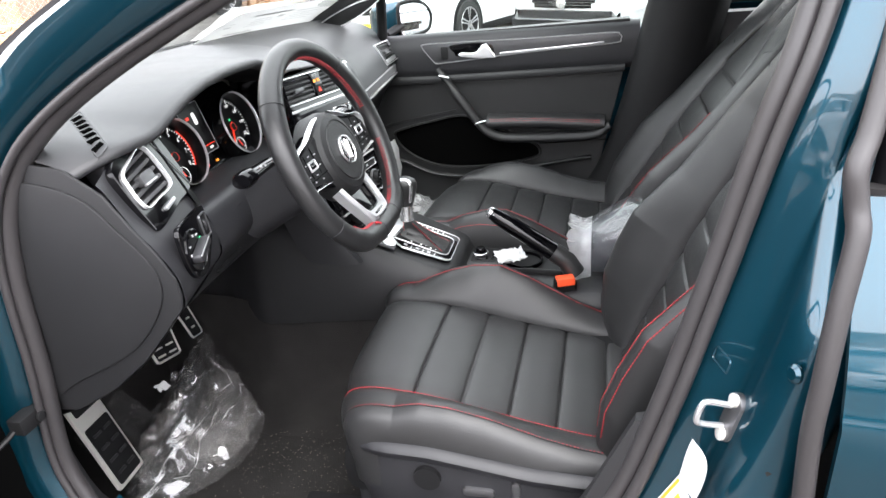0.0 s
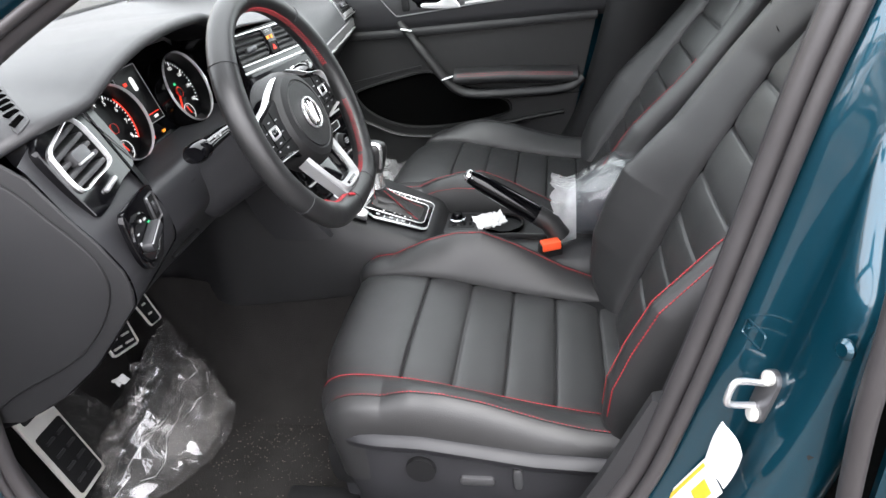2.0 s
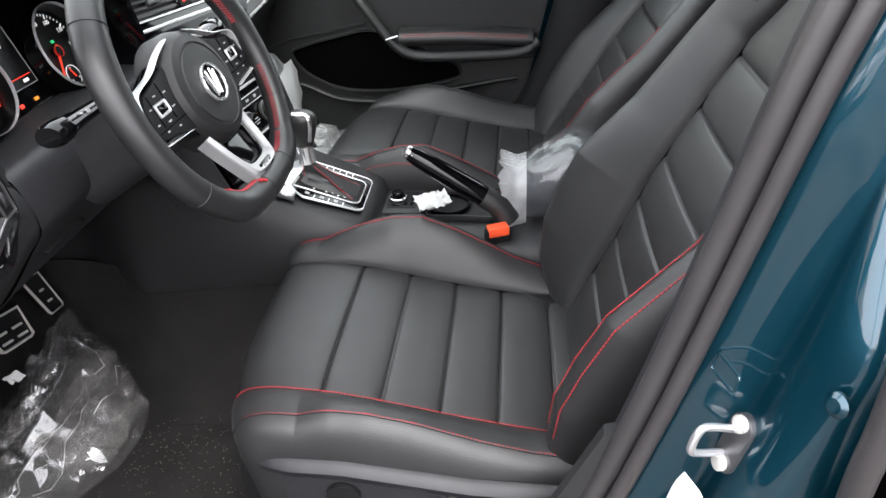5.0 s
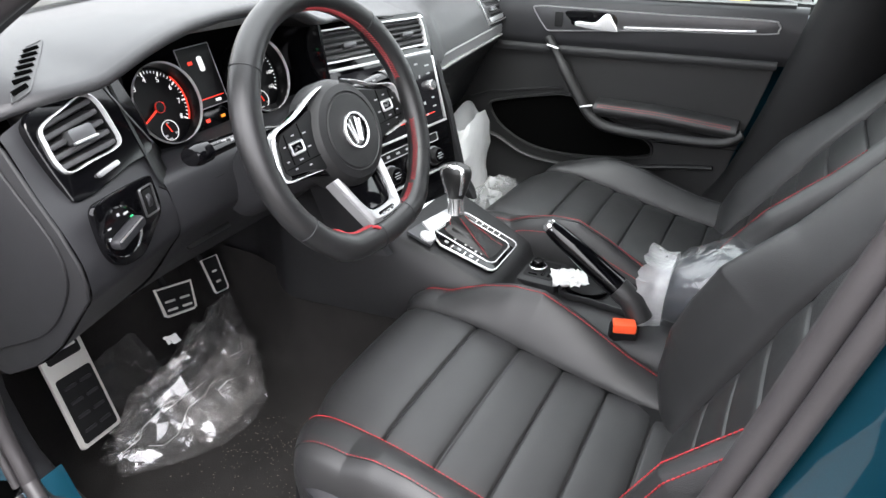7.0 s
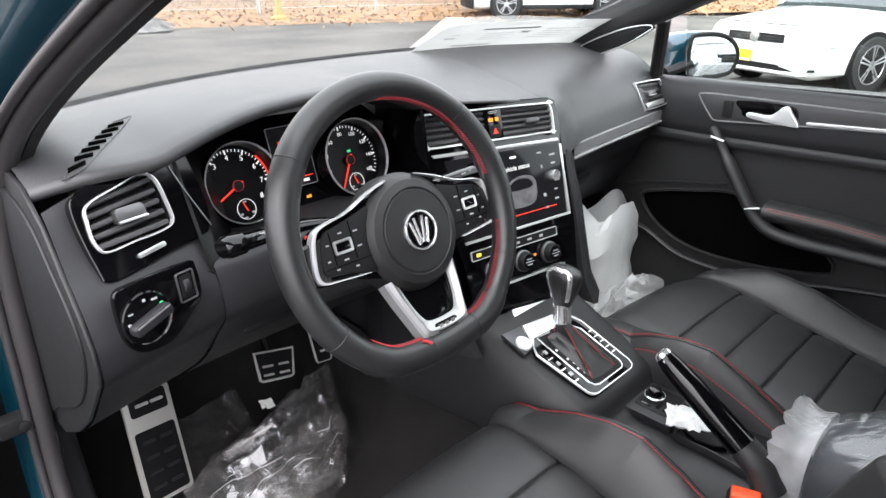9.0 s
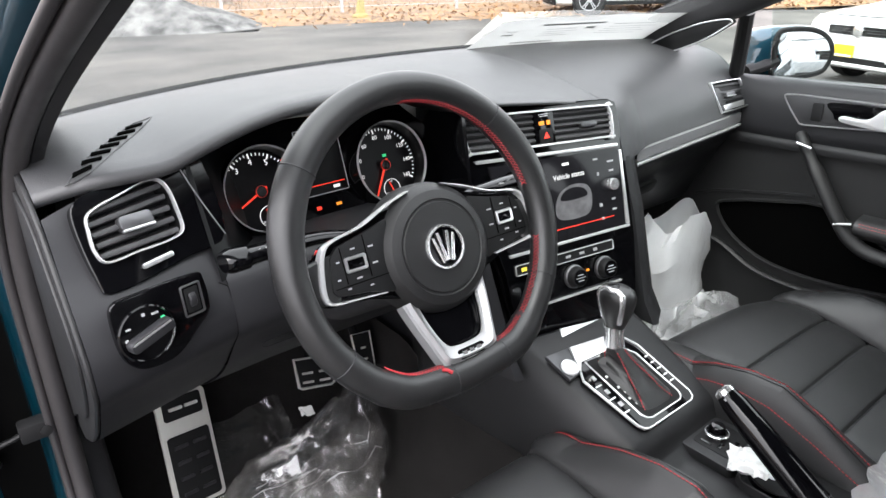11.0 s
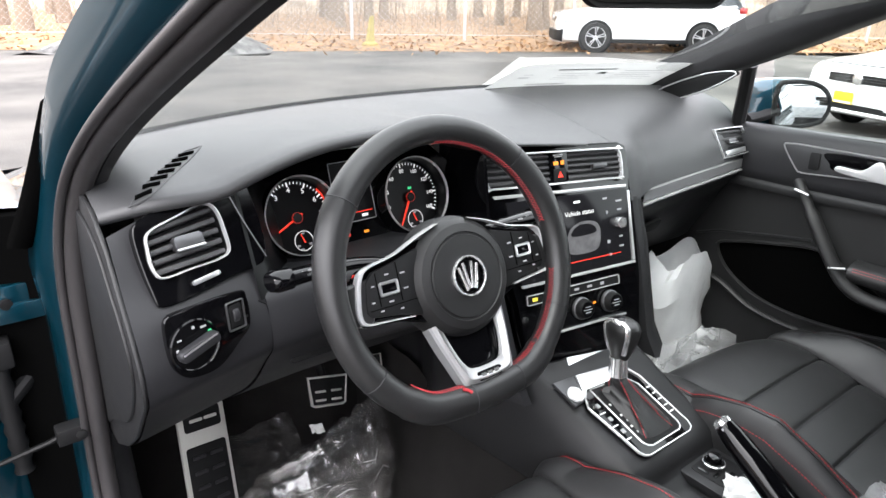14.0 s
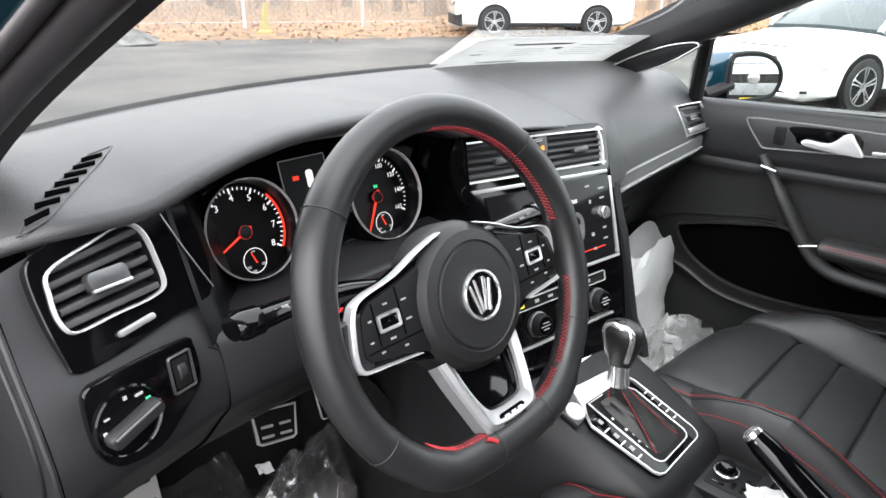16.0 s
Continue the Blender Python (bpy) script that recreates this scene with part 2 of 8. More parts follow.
LABELYELLOW = mat("yellow_label", (0.55, 0.38, 0.03), 0.4, vary=0.05)
MIRROR = mat("mirror_glass", (0.88, 0.89, 0.9), 0.01, metal=1.0, vary=0, rvary=0)
BLUECLOTH = mat("wrapped_dark_leather", (0.020, 0.023, 0.028), 0.5, bump=0.3, bscale=500, vary=0.2)
SANDGRIT = mat("sand_grit", (0.15, 0.13, 0.11), 0.9, vary=0.3)


# ---- building helpers ----
V = Vector


def finish(name, me, material, parent=None, label="", smooth=35):
    for p in me.polygons:
        p.use_smooth = True
    me.set_sharp_from_angle(angle=radians(smooth))
    me.materials.append(material)
    ob = new(name, me)
    if parent is not None:
        ob.parent = parent
        ob.matrix_parent_inverse = parent_matrix(parent).inverted()
    if label:
        tagged(ob, label)
    return ob


PLACE = {}


def parent_matrix(ob):
    return PLACE.get(ob.name, Matrix())


def part(name, bm, material, parent=None, label="", smooth=35):
    """Links a bmesh as one mesh object under a thing or a part; a list of them as one object each."""
    if isinstance(bm, list):
        return [part(name, b, material, parent, label, smooth) for b in bm][0]
    me = bpy.data.meshes.new(name)
    bmesh.ops.recalc_face_normals(bm, faces=bm.faces)
    bm.to_mesh(me)
    bm.free()
    return finish(name, me, material, parent, label, smooth)


def thing(name, at, label, category, group="", kind=""):
    e = new(name)
    e.empty_display_size = 0.05
    e.location = at
    PLACE[e.name] = Matrix.Translation(at)
    return tagged(e, label, category, group, kind)


def plane_frame(origin, xdir, ydir):
    x = V(xdir).normalized()
    z = x.cross(V(ydir)).normalized()
    y = z.cross(x)
    return Matrix(((x.x, y.x, z.x, origin[0]), (x.y, y.y, z.y, origin[1]), (x.z, y.z, z.z, origin[2]), (0, 0, 0, 1)))


def joined(*bms):
    out = bmesh.new()
    for b in bms:
        me = bpy.data.meshes.new("t")
        b.to_mesh(me)
        out.from_mesh(me)
        bpy.data.meshes.remove(me)
        b.free()
    return out


def loft(rings, closed=True, cap=True):
    bm = bmesh.new()
    vs = [[bm.verts.new(p) for p in ring] for ring in rings]
    n = len(rings[0])
    for a, b in zip(vs, vs[1:]):
        for i in range(n if closed else n - 1):
            j = (i + 1) % n
            bm.faces.new((a[i], a[j], b[j], b[i]))
    if cap and closed:
        bm.faces.new(vs[0][::-1])
        bm.faces.new(vs[-1])
    return bm


def sheet(rows, thick=0.0):
    bm = loft(rows, closed=False, cap=False)
    if thick:
        bmesh.ops.recalc_face_normals(bm, faces=bm.faces)
        bmesh.ops.solidify(bm, geom=bm.faces[:], thickness=thick)
    return bm


def curve(points, n=8, closed=False):
    """Catmull-Rom through the points, n steps a span."""
    p = [np.array(q, float) for q in points]
    out = []
    m = len(p)
    for i in range(m if closed else m - 1):
        if closed:
            a, b, c, d = p[i - 1], p[i], p[(i + 1) % m], p[(i + 2) % m]
        else:
            b, c = p[i], p[i + 1]
            a = p[i - 1] if i else 2 * b - c
            d = p[i + 2] if i + 2 < m else 2 * c - b
        for k in range(n):
            t = k / n
            out.append(0.5 * (2 * b + (c - a) * t + (2 * a - 5 * b + 4 * c - d) * t * t + (3 * b - a - 3 * c + d) * t**3))
    if not closed:
        out.append(p[-1])
    return out


def tube(path, r, closed=False, n=10, flat=1.0, up=None):
    """A tube along a path; r is a radius or one for each point; flat squeezes it along 'up'."""
    pts = [V(p) for p in path]
    m = len(pts)
    rs = r if hasattr(r, "__len__") else [r] * m
    rings = []
    ref = V(up) if up is not None else V((0.13, 0.21, 0.97))
    for i, p in enumerate(pts):
        if closed:
            t = pts[(i + 1) % m] - pts[i - 1]
        else:
            t = pts[min(i + 1, m - 1)] - pts[max(i - 1, 0)]
        t.normalize()
        a = ref - t * ref.dot(t)
        if a.length < 1e-4:
            a = t.orthogonal()
        a.normalize()
        if up is None:
            ref = a
        b = t.cross(a)
        rings.append([p + a * (rs[i] * flat * math.cos(2 * math.pi * k / n)) + b * (rs[i] * math.sin(2 * math.pi * k / n)) for k in range(n)])
    if closed:
        return loft(rings + [rings[0]], cap=False)
    return loft(rings)


def bevelled(bm, w, seg=2, angle=30):
    if w > 0:
        bm.normal_update()
        edges = [e for e in bm.edges if len(e.link_faces) == 2 and e.calc_face_angle(0) > radians(angle)]
        bmesh.ops.bevel(bm, geom=edges, offset=w, segments=seg, affect="EDGES", profile=0.6)
    return bm


def box(center, size, bev=0.003, seg=2, m=None):
    bm = bmesh.new()
    bmesh.ops.create_cube(bm, size=1)
    bmesh.ops.scale(bm, vec=size, verts=bm.verts)
    bevelled(bm, bev, seg)
    bmesh.ops.translate(bm, vec=center, verts=bm.verts)
    if m is not None:
        bmesh.ops.transform(bm, matrix=m, verts=bm.verts)
    return bm


def prism(outline, m, d0, d1, bev=0.0, seg=2):
    """A plate: the outline in m's plane, from depth d0 to d1 along its normal."""
    bm = bmesh.new()
    a = [bm.verts.new((x, y, d0)) for x, y in outline]
    b = [bm.verts.new((x, y, d1)) for x, y in outline]
    n = len(outline)
    bm.faces.new(a[::-1])
    bm.faces.new(b)
    for i in range(n):
        j = (i + 1) % n
        bm.faces.new((a[i], a[j], b[j], b[i]))
    bmesh.ops.recalc_face_normals(bm, faces=bm.faces)
    bevelled(bm, bev, seg, 40)
    bmesh.ops.transform(bm, matrix=m, verts=bm.verts)
    return bm


def rrect(w, h, r, n=5, cx=0, cy=0):
    out = []
    for qx, qy, a0 in ((1, 1, 0), (-1, 1, 90), (-1, -1, 180), (1, -1, 270)):
        for k in range(n + 1):
            a = radians(a0 + 90 * k / n)
            out.append((cx + qx * (w / 2 - r) + r * math.cos(a), cy + qy * (h / 2 - r) + r * math.sin(a)))
    return out


def circle(r, n=32, cx=0, cy=0, sy=1.0):
    return [(cx + r * math.cos(2 * math.pi * k / n), cy + r * sy * math.sin(2 * math.pi * k / n)) for k in range(n)]


def shrink(outline, d):
    """The outline moved inwards by d (anticlockwise outlines)."""
    n = len(outline)
    p = [np.array(q, float) for q in outline]
    area = sum(p[i][0] * p[(i + 1) % n][1] - p[(i + 1) % n][0] * p[i][1] for i in range(n))
    s = 1 if area > 0 else -1
    out = []
    for i in range(n):
        t = p[(i + 1) % n] - p[i - 1]
        t /= np.linalg.norm(t) + 1e-9
        out.append(tuple(p[i] + s * d * np.array((-t[1], t[0]))))
    return out


def rim(outline, w, m, d0, d1):
    """A flat frame of width w inside the outline, from depth d0 to d1, with a rounded crown."""
    inner = shrink(outline, w)
    mid1, mid2 = shrink(outline, w * 0.25), shrink(outline, w * 0.75)
    e = (d1 - d0) * 0.3
    rings = [[(x, y, d0) for x, y in outline], [(x, y, d1 - e) for x, y in outline], [(x, y, d1) for x, y in mid1],
             [(x, y, d1) for x, y in mid2], [(x, y, d1 - e) for x, y in inner], [(x, y, d0) for x, y in inner]]
    bm = loft(rings, cap=False)
    bmesh.ops.transform(bm, matrix=m, verts=bm.verts)
    return bm


def lathe(profile, m, n=32):
    """Turns (radius, height) points about m's z axis."""
    rings = [[(r * math.cos(2 * math.pi * k / n), r * math.sin(2 * math.pi * k / n), h) for k in range(n)] for r, h in profile]
    bm = loft(rings)
    bmesh.ops.transform(bm, matrix=m, verts=bm.verts)
    return bm


def stitches(path, size=0.0011, pitch=0.007, gap=0.3):
    """A row of thread stitches along a path."""
    pts = [np.array(p, float) for p in path]
    seg = [np.linalg.norm(b - a) for a, b in zip(pts, pts[1:])]
    at = np.concatenate([[0], np.cumsum(seg)])
    xyz = np.array(pts)
    pos = lambda s: V([np.interp(s, at, xyz[:, k]) for k in range(3)])
    bm = bmesh.new()
    s = 0.0
    while s + pitch * (1 - gap) < at[-1]:
        a, b = pos(s), pos(s + pitch * (1 - gap))
        t = (b - a).normalized()
        u = t.orthogonal().normalized()
        w = t.cross(u)
        mid = (a + b) / 2
        ring = [[bm.verts.new(q + u * size * k * c + w * size * k * d) for c, d in ((1, 0), (0, 1), (-1, 0), (0, -1))] for q, k in ((a, 0.5), (mid, 1.0), (b, 0.5))]
        for r0, r1 in zip(ring, ring[1:]):
            for i in range(4):
                bm.faces.new((r0[i], r0[(i + 1) % 4], r1[(i + 1) % 4], r1[i]))
        s += pitch
    return bm


def lettering(text, m, size, depth=0.0004, align="CENTER"):
    cu = bpy.data.curves.new("t", "FONT")
    cu.body, cu.size, cu.extrude, cu.align_x, cu.align_y = text, size, depth, align, "CENTER"
    cu.resolution_u = 2
    ob = bpy.data.objects.new("t", cu)
    scene.collection.objects.link(ob)
    me = bpy.data.meshes.new_from_object(ob.evaluated_get(bpy.context.evaluated_depsgraph_get()))
    bm = bmesh.new()
    bm.from_mesh(me)
    bpy.data.meshes.remove(me)
    bpy.data.objects.remove(ob)
    bpy.data.curves.remove(cu)
    bmesh.ops.transform(bm, matrix=m, verts=bm.verts)
    return bm


def bars(m, items, depth=0.0006):
    """Small flat bars (x, y, w, h), one piece each, that stand in for small print and symbols."""
    pieces = []
    for x, y, w, h in items:
        out = bmesh.new()
        vs = [[out.verts.new(m @ V((x + sx * w / 2, y + sy * h / 2, d))) for sx, sy in ((-1, -1), (1, -1), (1, 1), (-1, 1))] for d in (-depth, depth)]
        out.faces.new(vs[0][::-1])
        out.faces.new(vs[1])
        for i in range(4):
            out.faces.new((vs[0][i], vs[0][(i + 1) % 4], vs[1][(i + 1) % 4], vs[1][i]))
        pieces.append(out)
    return pieces


def holed(outer, inner, m, d0, d1, n=72):
    """A plate with a hole: both outlines sampled by angle round the hole's middle."""
    cx, cy = np.mean([p[0] for p in inner]), np.mean([p[1] for p in inner])

    def ray(o, a):
        d = np.array((math.cos(a), math.sin(a)))
        best = 0
        for p, q in zip(o, o[1:] + o[:1]):
            e, w = np.array(q) - p, np.array(p) - (cx, cy)
            den = d[0] * e[1] - d[1] * e[0]
            if abs(den) > 1e-9:
                t, s = (w[0] * e[1] - w[1] * e[0]) / den, (w[0] * d[1] - w[1] * d[0]) / den
                if 0 <= s <= 1 and t > best:
                    best = t
        return cx + d[0] * best, cy + d[1] * best
    an = np.linspace(0, 2 * math.pi, n, False)
    o, i = [ray(outer, a) for a in an], [ray(inner, a) for a in an]
    bm = loft([[(x, y, d0) for x, y in o], [(x, y, d1 - 0.001) for x, y in o], [(x, y, d1) for x, y in shrink(o, 0.001)], [(x, y, d1) for x, y in i], [(x, y, d0) for x, y in i]], cap=False)
    bmesh.ops.transform(bm, matrix=m, verts=bm.verts)
    return bm


# ---- ground and distance ----
EDGE_P, EDGE_D = V((7.2, 13.2, 0)), V((0.87, -0.49, 0)).normalized()
EDGE_N = V((0.49, 0.87, 0)).normalized()


def ground_z(x, y):
    """The lot dips a little towards the row of parked cars."""
    a, b = min(1, max(0, (x - 2.0) / 4.5)), min(1, max(0, (9.0 - y) / 5.0))
    return -0.25 * a * a * (3 - 2 * a) * b * b * (3 - 2 * b)


gx = [-300, -120, -60, -30, -15] + list(np.arange(-8, 24.1, 1.0)) + [32, 60, 120, 300]
part("ground", sheet([[(x, y, ground_z(x, y)) for y in gx] for x in gx]), ASPHALT)
tagged(bpy.data.objects["ground"], "worn grey asphalt of a car lot", "ground", kind="structure")
rows = []
for j in range(14):
    d = [0, 0.3, 0.8, 1.4, 2, 3, 4, 5, 6, 8, 11, 15, 20, 30][j]
    rows.append([EDGE_P + EDGE_D * (s * 1.2) + EDGE_N * (d + 0.25 * noise.noise((s * 0.7, 0, 0))) + V((0, 0, 0.01 + min(d, 2) * 0.05 + 0.06 * noise.noise((s * 0.9, d, 3)) * min(d, 1)))
                 for s in range(-45, 46)])
ob = part("verge", sheet(rows), LEAVES)
tagged(ob, "bank covered with fallen brown leaves", "ground", kind="structure")


# ---- dashboard ----
def lip(x):
    """Rear edge of the upper pad: (y, z) at x."""
    xs = [-0.72, -0.70, -0.66, -0.60, -0.58, -0.555, -0.525, -0.49, -0.45, -0.40, -0.35, -0.28, -0.235, -0.19, -0.15, -0.10, 0.03, 0.125, 0.150, 0.167]
    ys = [0.222, 0.212, 0.190, 0.182, 0.180, 0.178, 0.178, 0.177, 0.176, 0.175, 0.175, 0.175, 0.176, 0.180, 0.192, 0.200, 0.200, 0.199, 0.194, 0.188]
    zs = [1.014, 1.020, 1.031, 1.033, 1.037, 1.047, 1.057, 1.067, 1.075, 1.079, 1.080, 1.077, 1.062, 1.042, 1.031, 1.025, 1.010, 0.998, 0.993, 0.984]
    return float(np.interp(x, xs, ys)), float(np.interp(x, xs, zs))


def base(x):
    """Foot of the windscreen: (y, z) at x."""
    return 0.655 - 0.30 * abs(x) ** 2.4 / 0.7, 1.044 - 0.010 * (x / 0.7) ** 2


dash = thing("dashboard", (0, 0.4, 0.55), "dark grey soft-touch dashboard with gloss black and chrome trim", "dashboard")


def pad_profile(x):
    """The driver's half of the pad: from the windscreen to the lip."""
    (y1, z1), (y0, z0) = lip(x), base(x)
    row = []
    for k in range(15):
        t = k / 14
        row.append((y0 + (y1 - y0) * t, z0 + (z1 - z0) * (t ** 1.6) + 0.016 * math.sin(math.pi * t)))
    return row


def rolled_profile(x):
    """The passenger's half: it rolls down to the trim strip."""
    y0, z0 = base(x)
    f = (x - 0.185) / 0.55
    g = 0.25 * math.exp(-max(0, f) / 0.16)
    return [(y0, z0), (y0 - 0.08, z0 + 0.008), (0.40 + 0.02 * f - 0.03 * g, z0 + 0.010 - 0.01 * f), (0.31 + 0.03 * f - 0.07 * g, z0 - 0.008 - 0.012 * f), (0.245 + 0.045 * f - 0.072 * g, 0.99 - 0.012 * f + 0.006 * g),
            (0.205 + 0.055 * f - 0.048 * g, 0.945 - 0.006 * f), (0.188 + 0.055 * f - 0.032 * g, 0.905), (0.185 + 0.05 * f - 0.030 * g, 0.893)]


def evenly(prof, n):
    """n points evenly spaced along a smooth line through prof."""
    c = np.array([tuple(q) for q in curve(prof, 6)])
    s = np.concatenate([[0], np.cumsum(np.hypot(*np.diff(c, axis=0).T))])
    u = np.linspace(0, s[-1], n)
    return np.stack([np.interp(u, s, c[:, 0]), np.interp(u, s, c[:, 1])], 1)


rows = []
for x in list(np.linspace(-0.715, 0.120, 57)) + [0.135, 0.150, 0.160, 0.167]:
    y1, z1 = lip(x)
    k = float(np.interp(x, [-0.20, -0.12], [1, 0.35]))
    rows.append([(x, *q) for q in pad_profile(x)] + [(x, y1 - 0.006 * k, z1 - 0.003 * k), (x, y1 - 0.008 * k, z1 - 0.009 * k), (x, y1 - 0.004 * k, z1 - 0.015 * k), (x, y1 + 0.012, z1 - 0.018 * k)])
part("upper_pad", sheet(rows), SOFT, dash, "dark grey soft-touch pad", 60)
rows = []
for x in np.concatenate([np.linspace(0.167, 0.28, 16), np.linspace(0.30, 0.735, 24)]):
    y1, z1 = lip(0.167)
    w = min(1, (x - 0.167) / 0.13)
    w = w * w * (3 - 2 * w)
    near = [(q[0] + base(x)[0] - base(0.167)[0] if k < 3 else q[0], q[1]) for k, q in enumerate(pad_profile(0.167)[:-1:2])]
    u = evenly(near + [(y1, z1), (y1 - 0.008, z1 - 0.012), (0.172, 0.950), (0.158, 0.905), (0.155, 0.893)], 40)
    p = evenly(rolled_profile(x), 40)
    v = min(1, (x - 0.167) / 0.32)
    v = v * v * (3 - 2 * v)
    k = np.clip((np.arange(40) - 22) / 12, 0, 1)[:, None]
    g = v + (w - v) * k
    rows.append([(x, *q) for q in u * (1 - g) + p * g])
part("upper_pad", sheet(rows), SOFT, dash, "dark grey soft-touch pad", 60)
# trim strip, chrome line and glovebox face below it
for name, zt, zb, out, m_ in (("trim_strip", 0.893, 0.868, 0.004, INLAY), ("chrome_line", 0.868, 0.860, 0.007, BRIGHT)):
    rows = []
    for x in np.linspace(0.243, 0.690, 24):
        f = (x - 0.185) / 0.55
        y = 0.184 + 0.05 * f - 0.008 * math.exp(-max(0, f) / 0.16) + 0.01 * max(0, f - 0.8)
        rows.append([(x, y + 0.012, zt), (x, y - out, zt - 0.002), (x, y - out, zb + 0.002), (x, y + 0.012, zb)])
    part(name, sheet(rows), m_, dash, "", 30)
rows = []
for x in np.linspace(0.236, 0.735, 20):
    f = (x - 0.185) / 0.55
    prof = [(0.192 + 0.05 * f - 0.008 * math.exp(-max(0, f) / 0.16), 0.862), (0.20 + 0.05 * f, 0.84), (0.235 + 0.05 * f, 0.80), (0.25 + 0.05 * f, 0.77), (0.30 + 0.04 * f, 0.70), (0.38, 0.64), (0.5, 0.62)]
    rows.append([(x, *q) for q in curve(prof, 3)])
part("glovebox_lid", sheet(rows), HARD, dash, "dark hard plastic glovebox lid", 50)
G = plane_frame((0.36, 0.257, 0.772), (1, 0.08, 0), (0, -0.45, 1))
part("glovebox_handle", prism(rrect(0.13, 0.03, 0.01), G, -0.002, 0.008, 0.003), DARK, dash)

# driver's fascia: frame round the side vent and light switch; its outer end wraps towards the seat
def wrap(x):
    return 0.25 * (x + 0.63) if x < -0.5559 else float(np.interp(x, [-0.5559, -0.45], [-0.0065, 0.0]))


for xs_ in (np.linspace(-0.715, -0.556, 24), np.linspace(-0.5558, -0.16, 24)):
    rows = []
    for x in xs_:
        z1 = lip(x)[1]
        top = [(0.205, z1 - 0.018), (0.195, 0.985), (0.170, 0.94), (0.144, 0.905)] if x < -0.5559 else [(0.30, 0.903), (0.25, 0.902), (0.20, 0.900), (0.164, 0.898)]
        if x < -0.5559:
            low = [(0.125, 0.87), (0.1225, 0.845), (0.127, 0.825), (0.150, 0.80), (0.21, 0.735), (0.28, 0.68), (0.36, 0.635), (0.45, 0.60)]
        else:
            low = [(0.150, 0.87), (0.146, 0.845), (0.150, 0.825), (0.172, 0.80), (0.23, 0.735), (0.30, 0.68), (0.37, 0.635), (0.45, 0.60)]
        prof = [(y + wrap(x), z) for y, z in top + low]
        dent = 0.045 if -0.674 < x < -0.557 else 0
        rows.append([(x, q[0] + (dent if 0.940 < q[1] < 1.006 else 0), q[1]) for q in curve(prof, 3)])
    part("lower_fascia", sheet(rows), HARD, dash, "dark grey plastic knee panel", 50)
# dash end
E = plane_frame((-0.715, 0, 0), (0, 1, 0), (0, 0, 1))
outl = [(0.225, 1.02), (0.176, 0.985), (0.148, 0.94), (0.122, 0.905), (0.104, 0.87), (0.1015, 0.845), (0.106, 0.825), (0.129, 0.80), (0.19, 0.735), (0.26, 0.68), (0.34, 0.635), (0.50, 0.62), (0.55, 0.80), (0.52, 1.0), (0.45, 1.03), (0.33, 1.035)]
part("end_panel", prism(outl, E, -0.006, 0.0, 0.003), CONSOLE, dash, "dark plastic end panel")
cap_o = [tuple(q) for q in curve([(0.212, 0.985), (0.168, 0.94), (0.128, 0.885), (0.134, 0.83), (0.20, 0.755), (0.32, 0.69), (0.37, 0.662), (0.43, 0.70), (0.45, 0.82), (0.44, 0.94), (0.38, 1.0), (0.29, 1.005)], 4, True)]
part("end_cover", prism(cap_o, E, -0.010, -0.005, 0.003), CONSOLE, dash, "smooth dark access cover")
part("underside", box((0, 0.55, 0.70), (1.40, 0.20, 0.16), 0.02), DARK, dash)
part("bulk", box((0, 0.44, 0.88), (1.38, 0.24, 0.20), 0.02), DARK, dash)


# ---- steering wheel ----
TILT_W = radians(21)
WN = V((-0.02, -math.cos(TILT_W), math.sin(TILT_W)))
W = plane_frame((-0.3765, -0.0015, 0.9426), (1, 0, 0), (0, math.sin(TILT_W), math.cos(TILT_W)))
# local axes: x right, y up the wheel, z towards the driver


def wheel_curve(r=0.1675, n=96):
    out = []
    for k in range(n):
        a = 2 * math.pi * k / n
        x, y = r * math.sin(a), r * math.cos(a)
        y = max(y, -0.148 - 0.008 * math.exp(-(x / 0.06) ** 2)) if y < -0.13 else y
        out.append((x, y))
    # soften the flat bottom's corners
    p = np.array(out)
    for _ in range(3):
        q = (np.roll(p, 1, 0) + p * 2 + np.roll(p, -1, 0)) / 4
        low = p[:, 1] < -0.09
        p[low] = q[low]
    return p


wheel = thing("steering_wheel", W @ V((0, 0, -0.02)), "flat-bottomed black leather steering wheel with red stitching", "steering wheel")
wc = wheel_curve()
radii = []
for x, y in wc:
    a = math.degrees(math.atan2(x, y))
    grip = math.exp(-((abs(abs(a) - 62)) / 22) ** 2)
    radii.append(0.0170 + 0.0015 * grip + (0.002 if y < -0.13 else 0))
part("rim", tube([W @ V((x, y, 0.0)) for x, y in wc], radii, True, 18, up=W.to_3x3() @ V((0, 0, 1))), LEATHER_S, wheel, "black leather rim", 60)
for a in (-50, 47, -121, 120, -169, 163):
    k = int((a % 360) / 360 * 96)
    c, d = V((*wc[k], 0)), V((*wc[(k + 1) % 96], 0)) - V((*wc[k - 1], 0))
    d.normalize()
    s = V((0, 0, 1)).cross(d)
    rr = radii[k] + 0.0004
    part("seam", tube([W @ (c + s * rr * math.cos(t) + V((0, 0, 1)) * rr * math.sin(t)) for t in np.linspace(0, 2 * math.pi, 24, False)], 0.0006, True, 6), HARD, wheel, "grey seam")
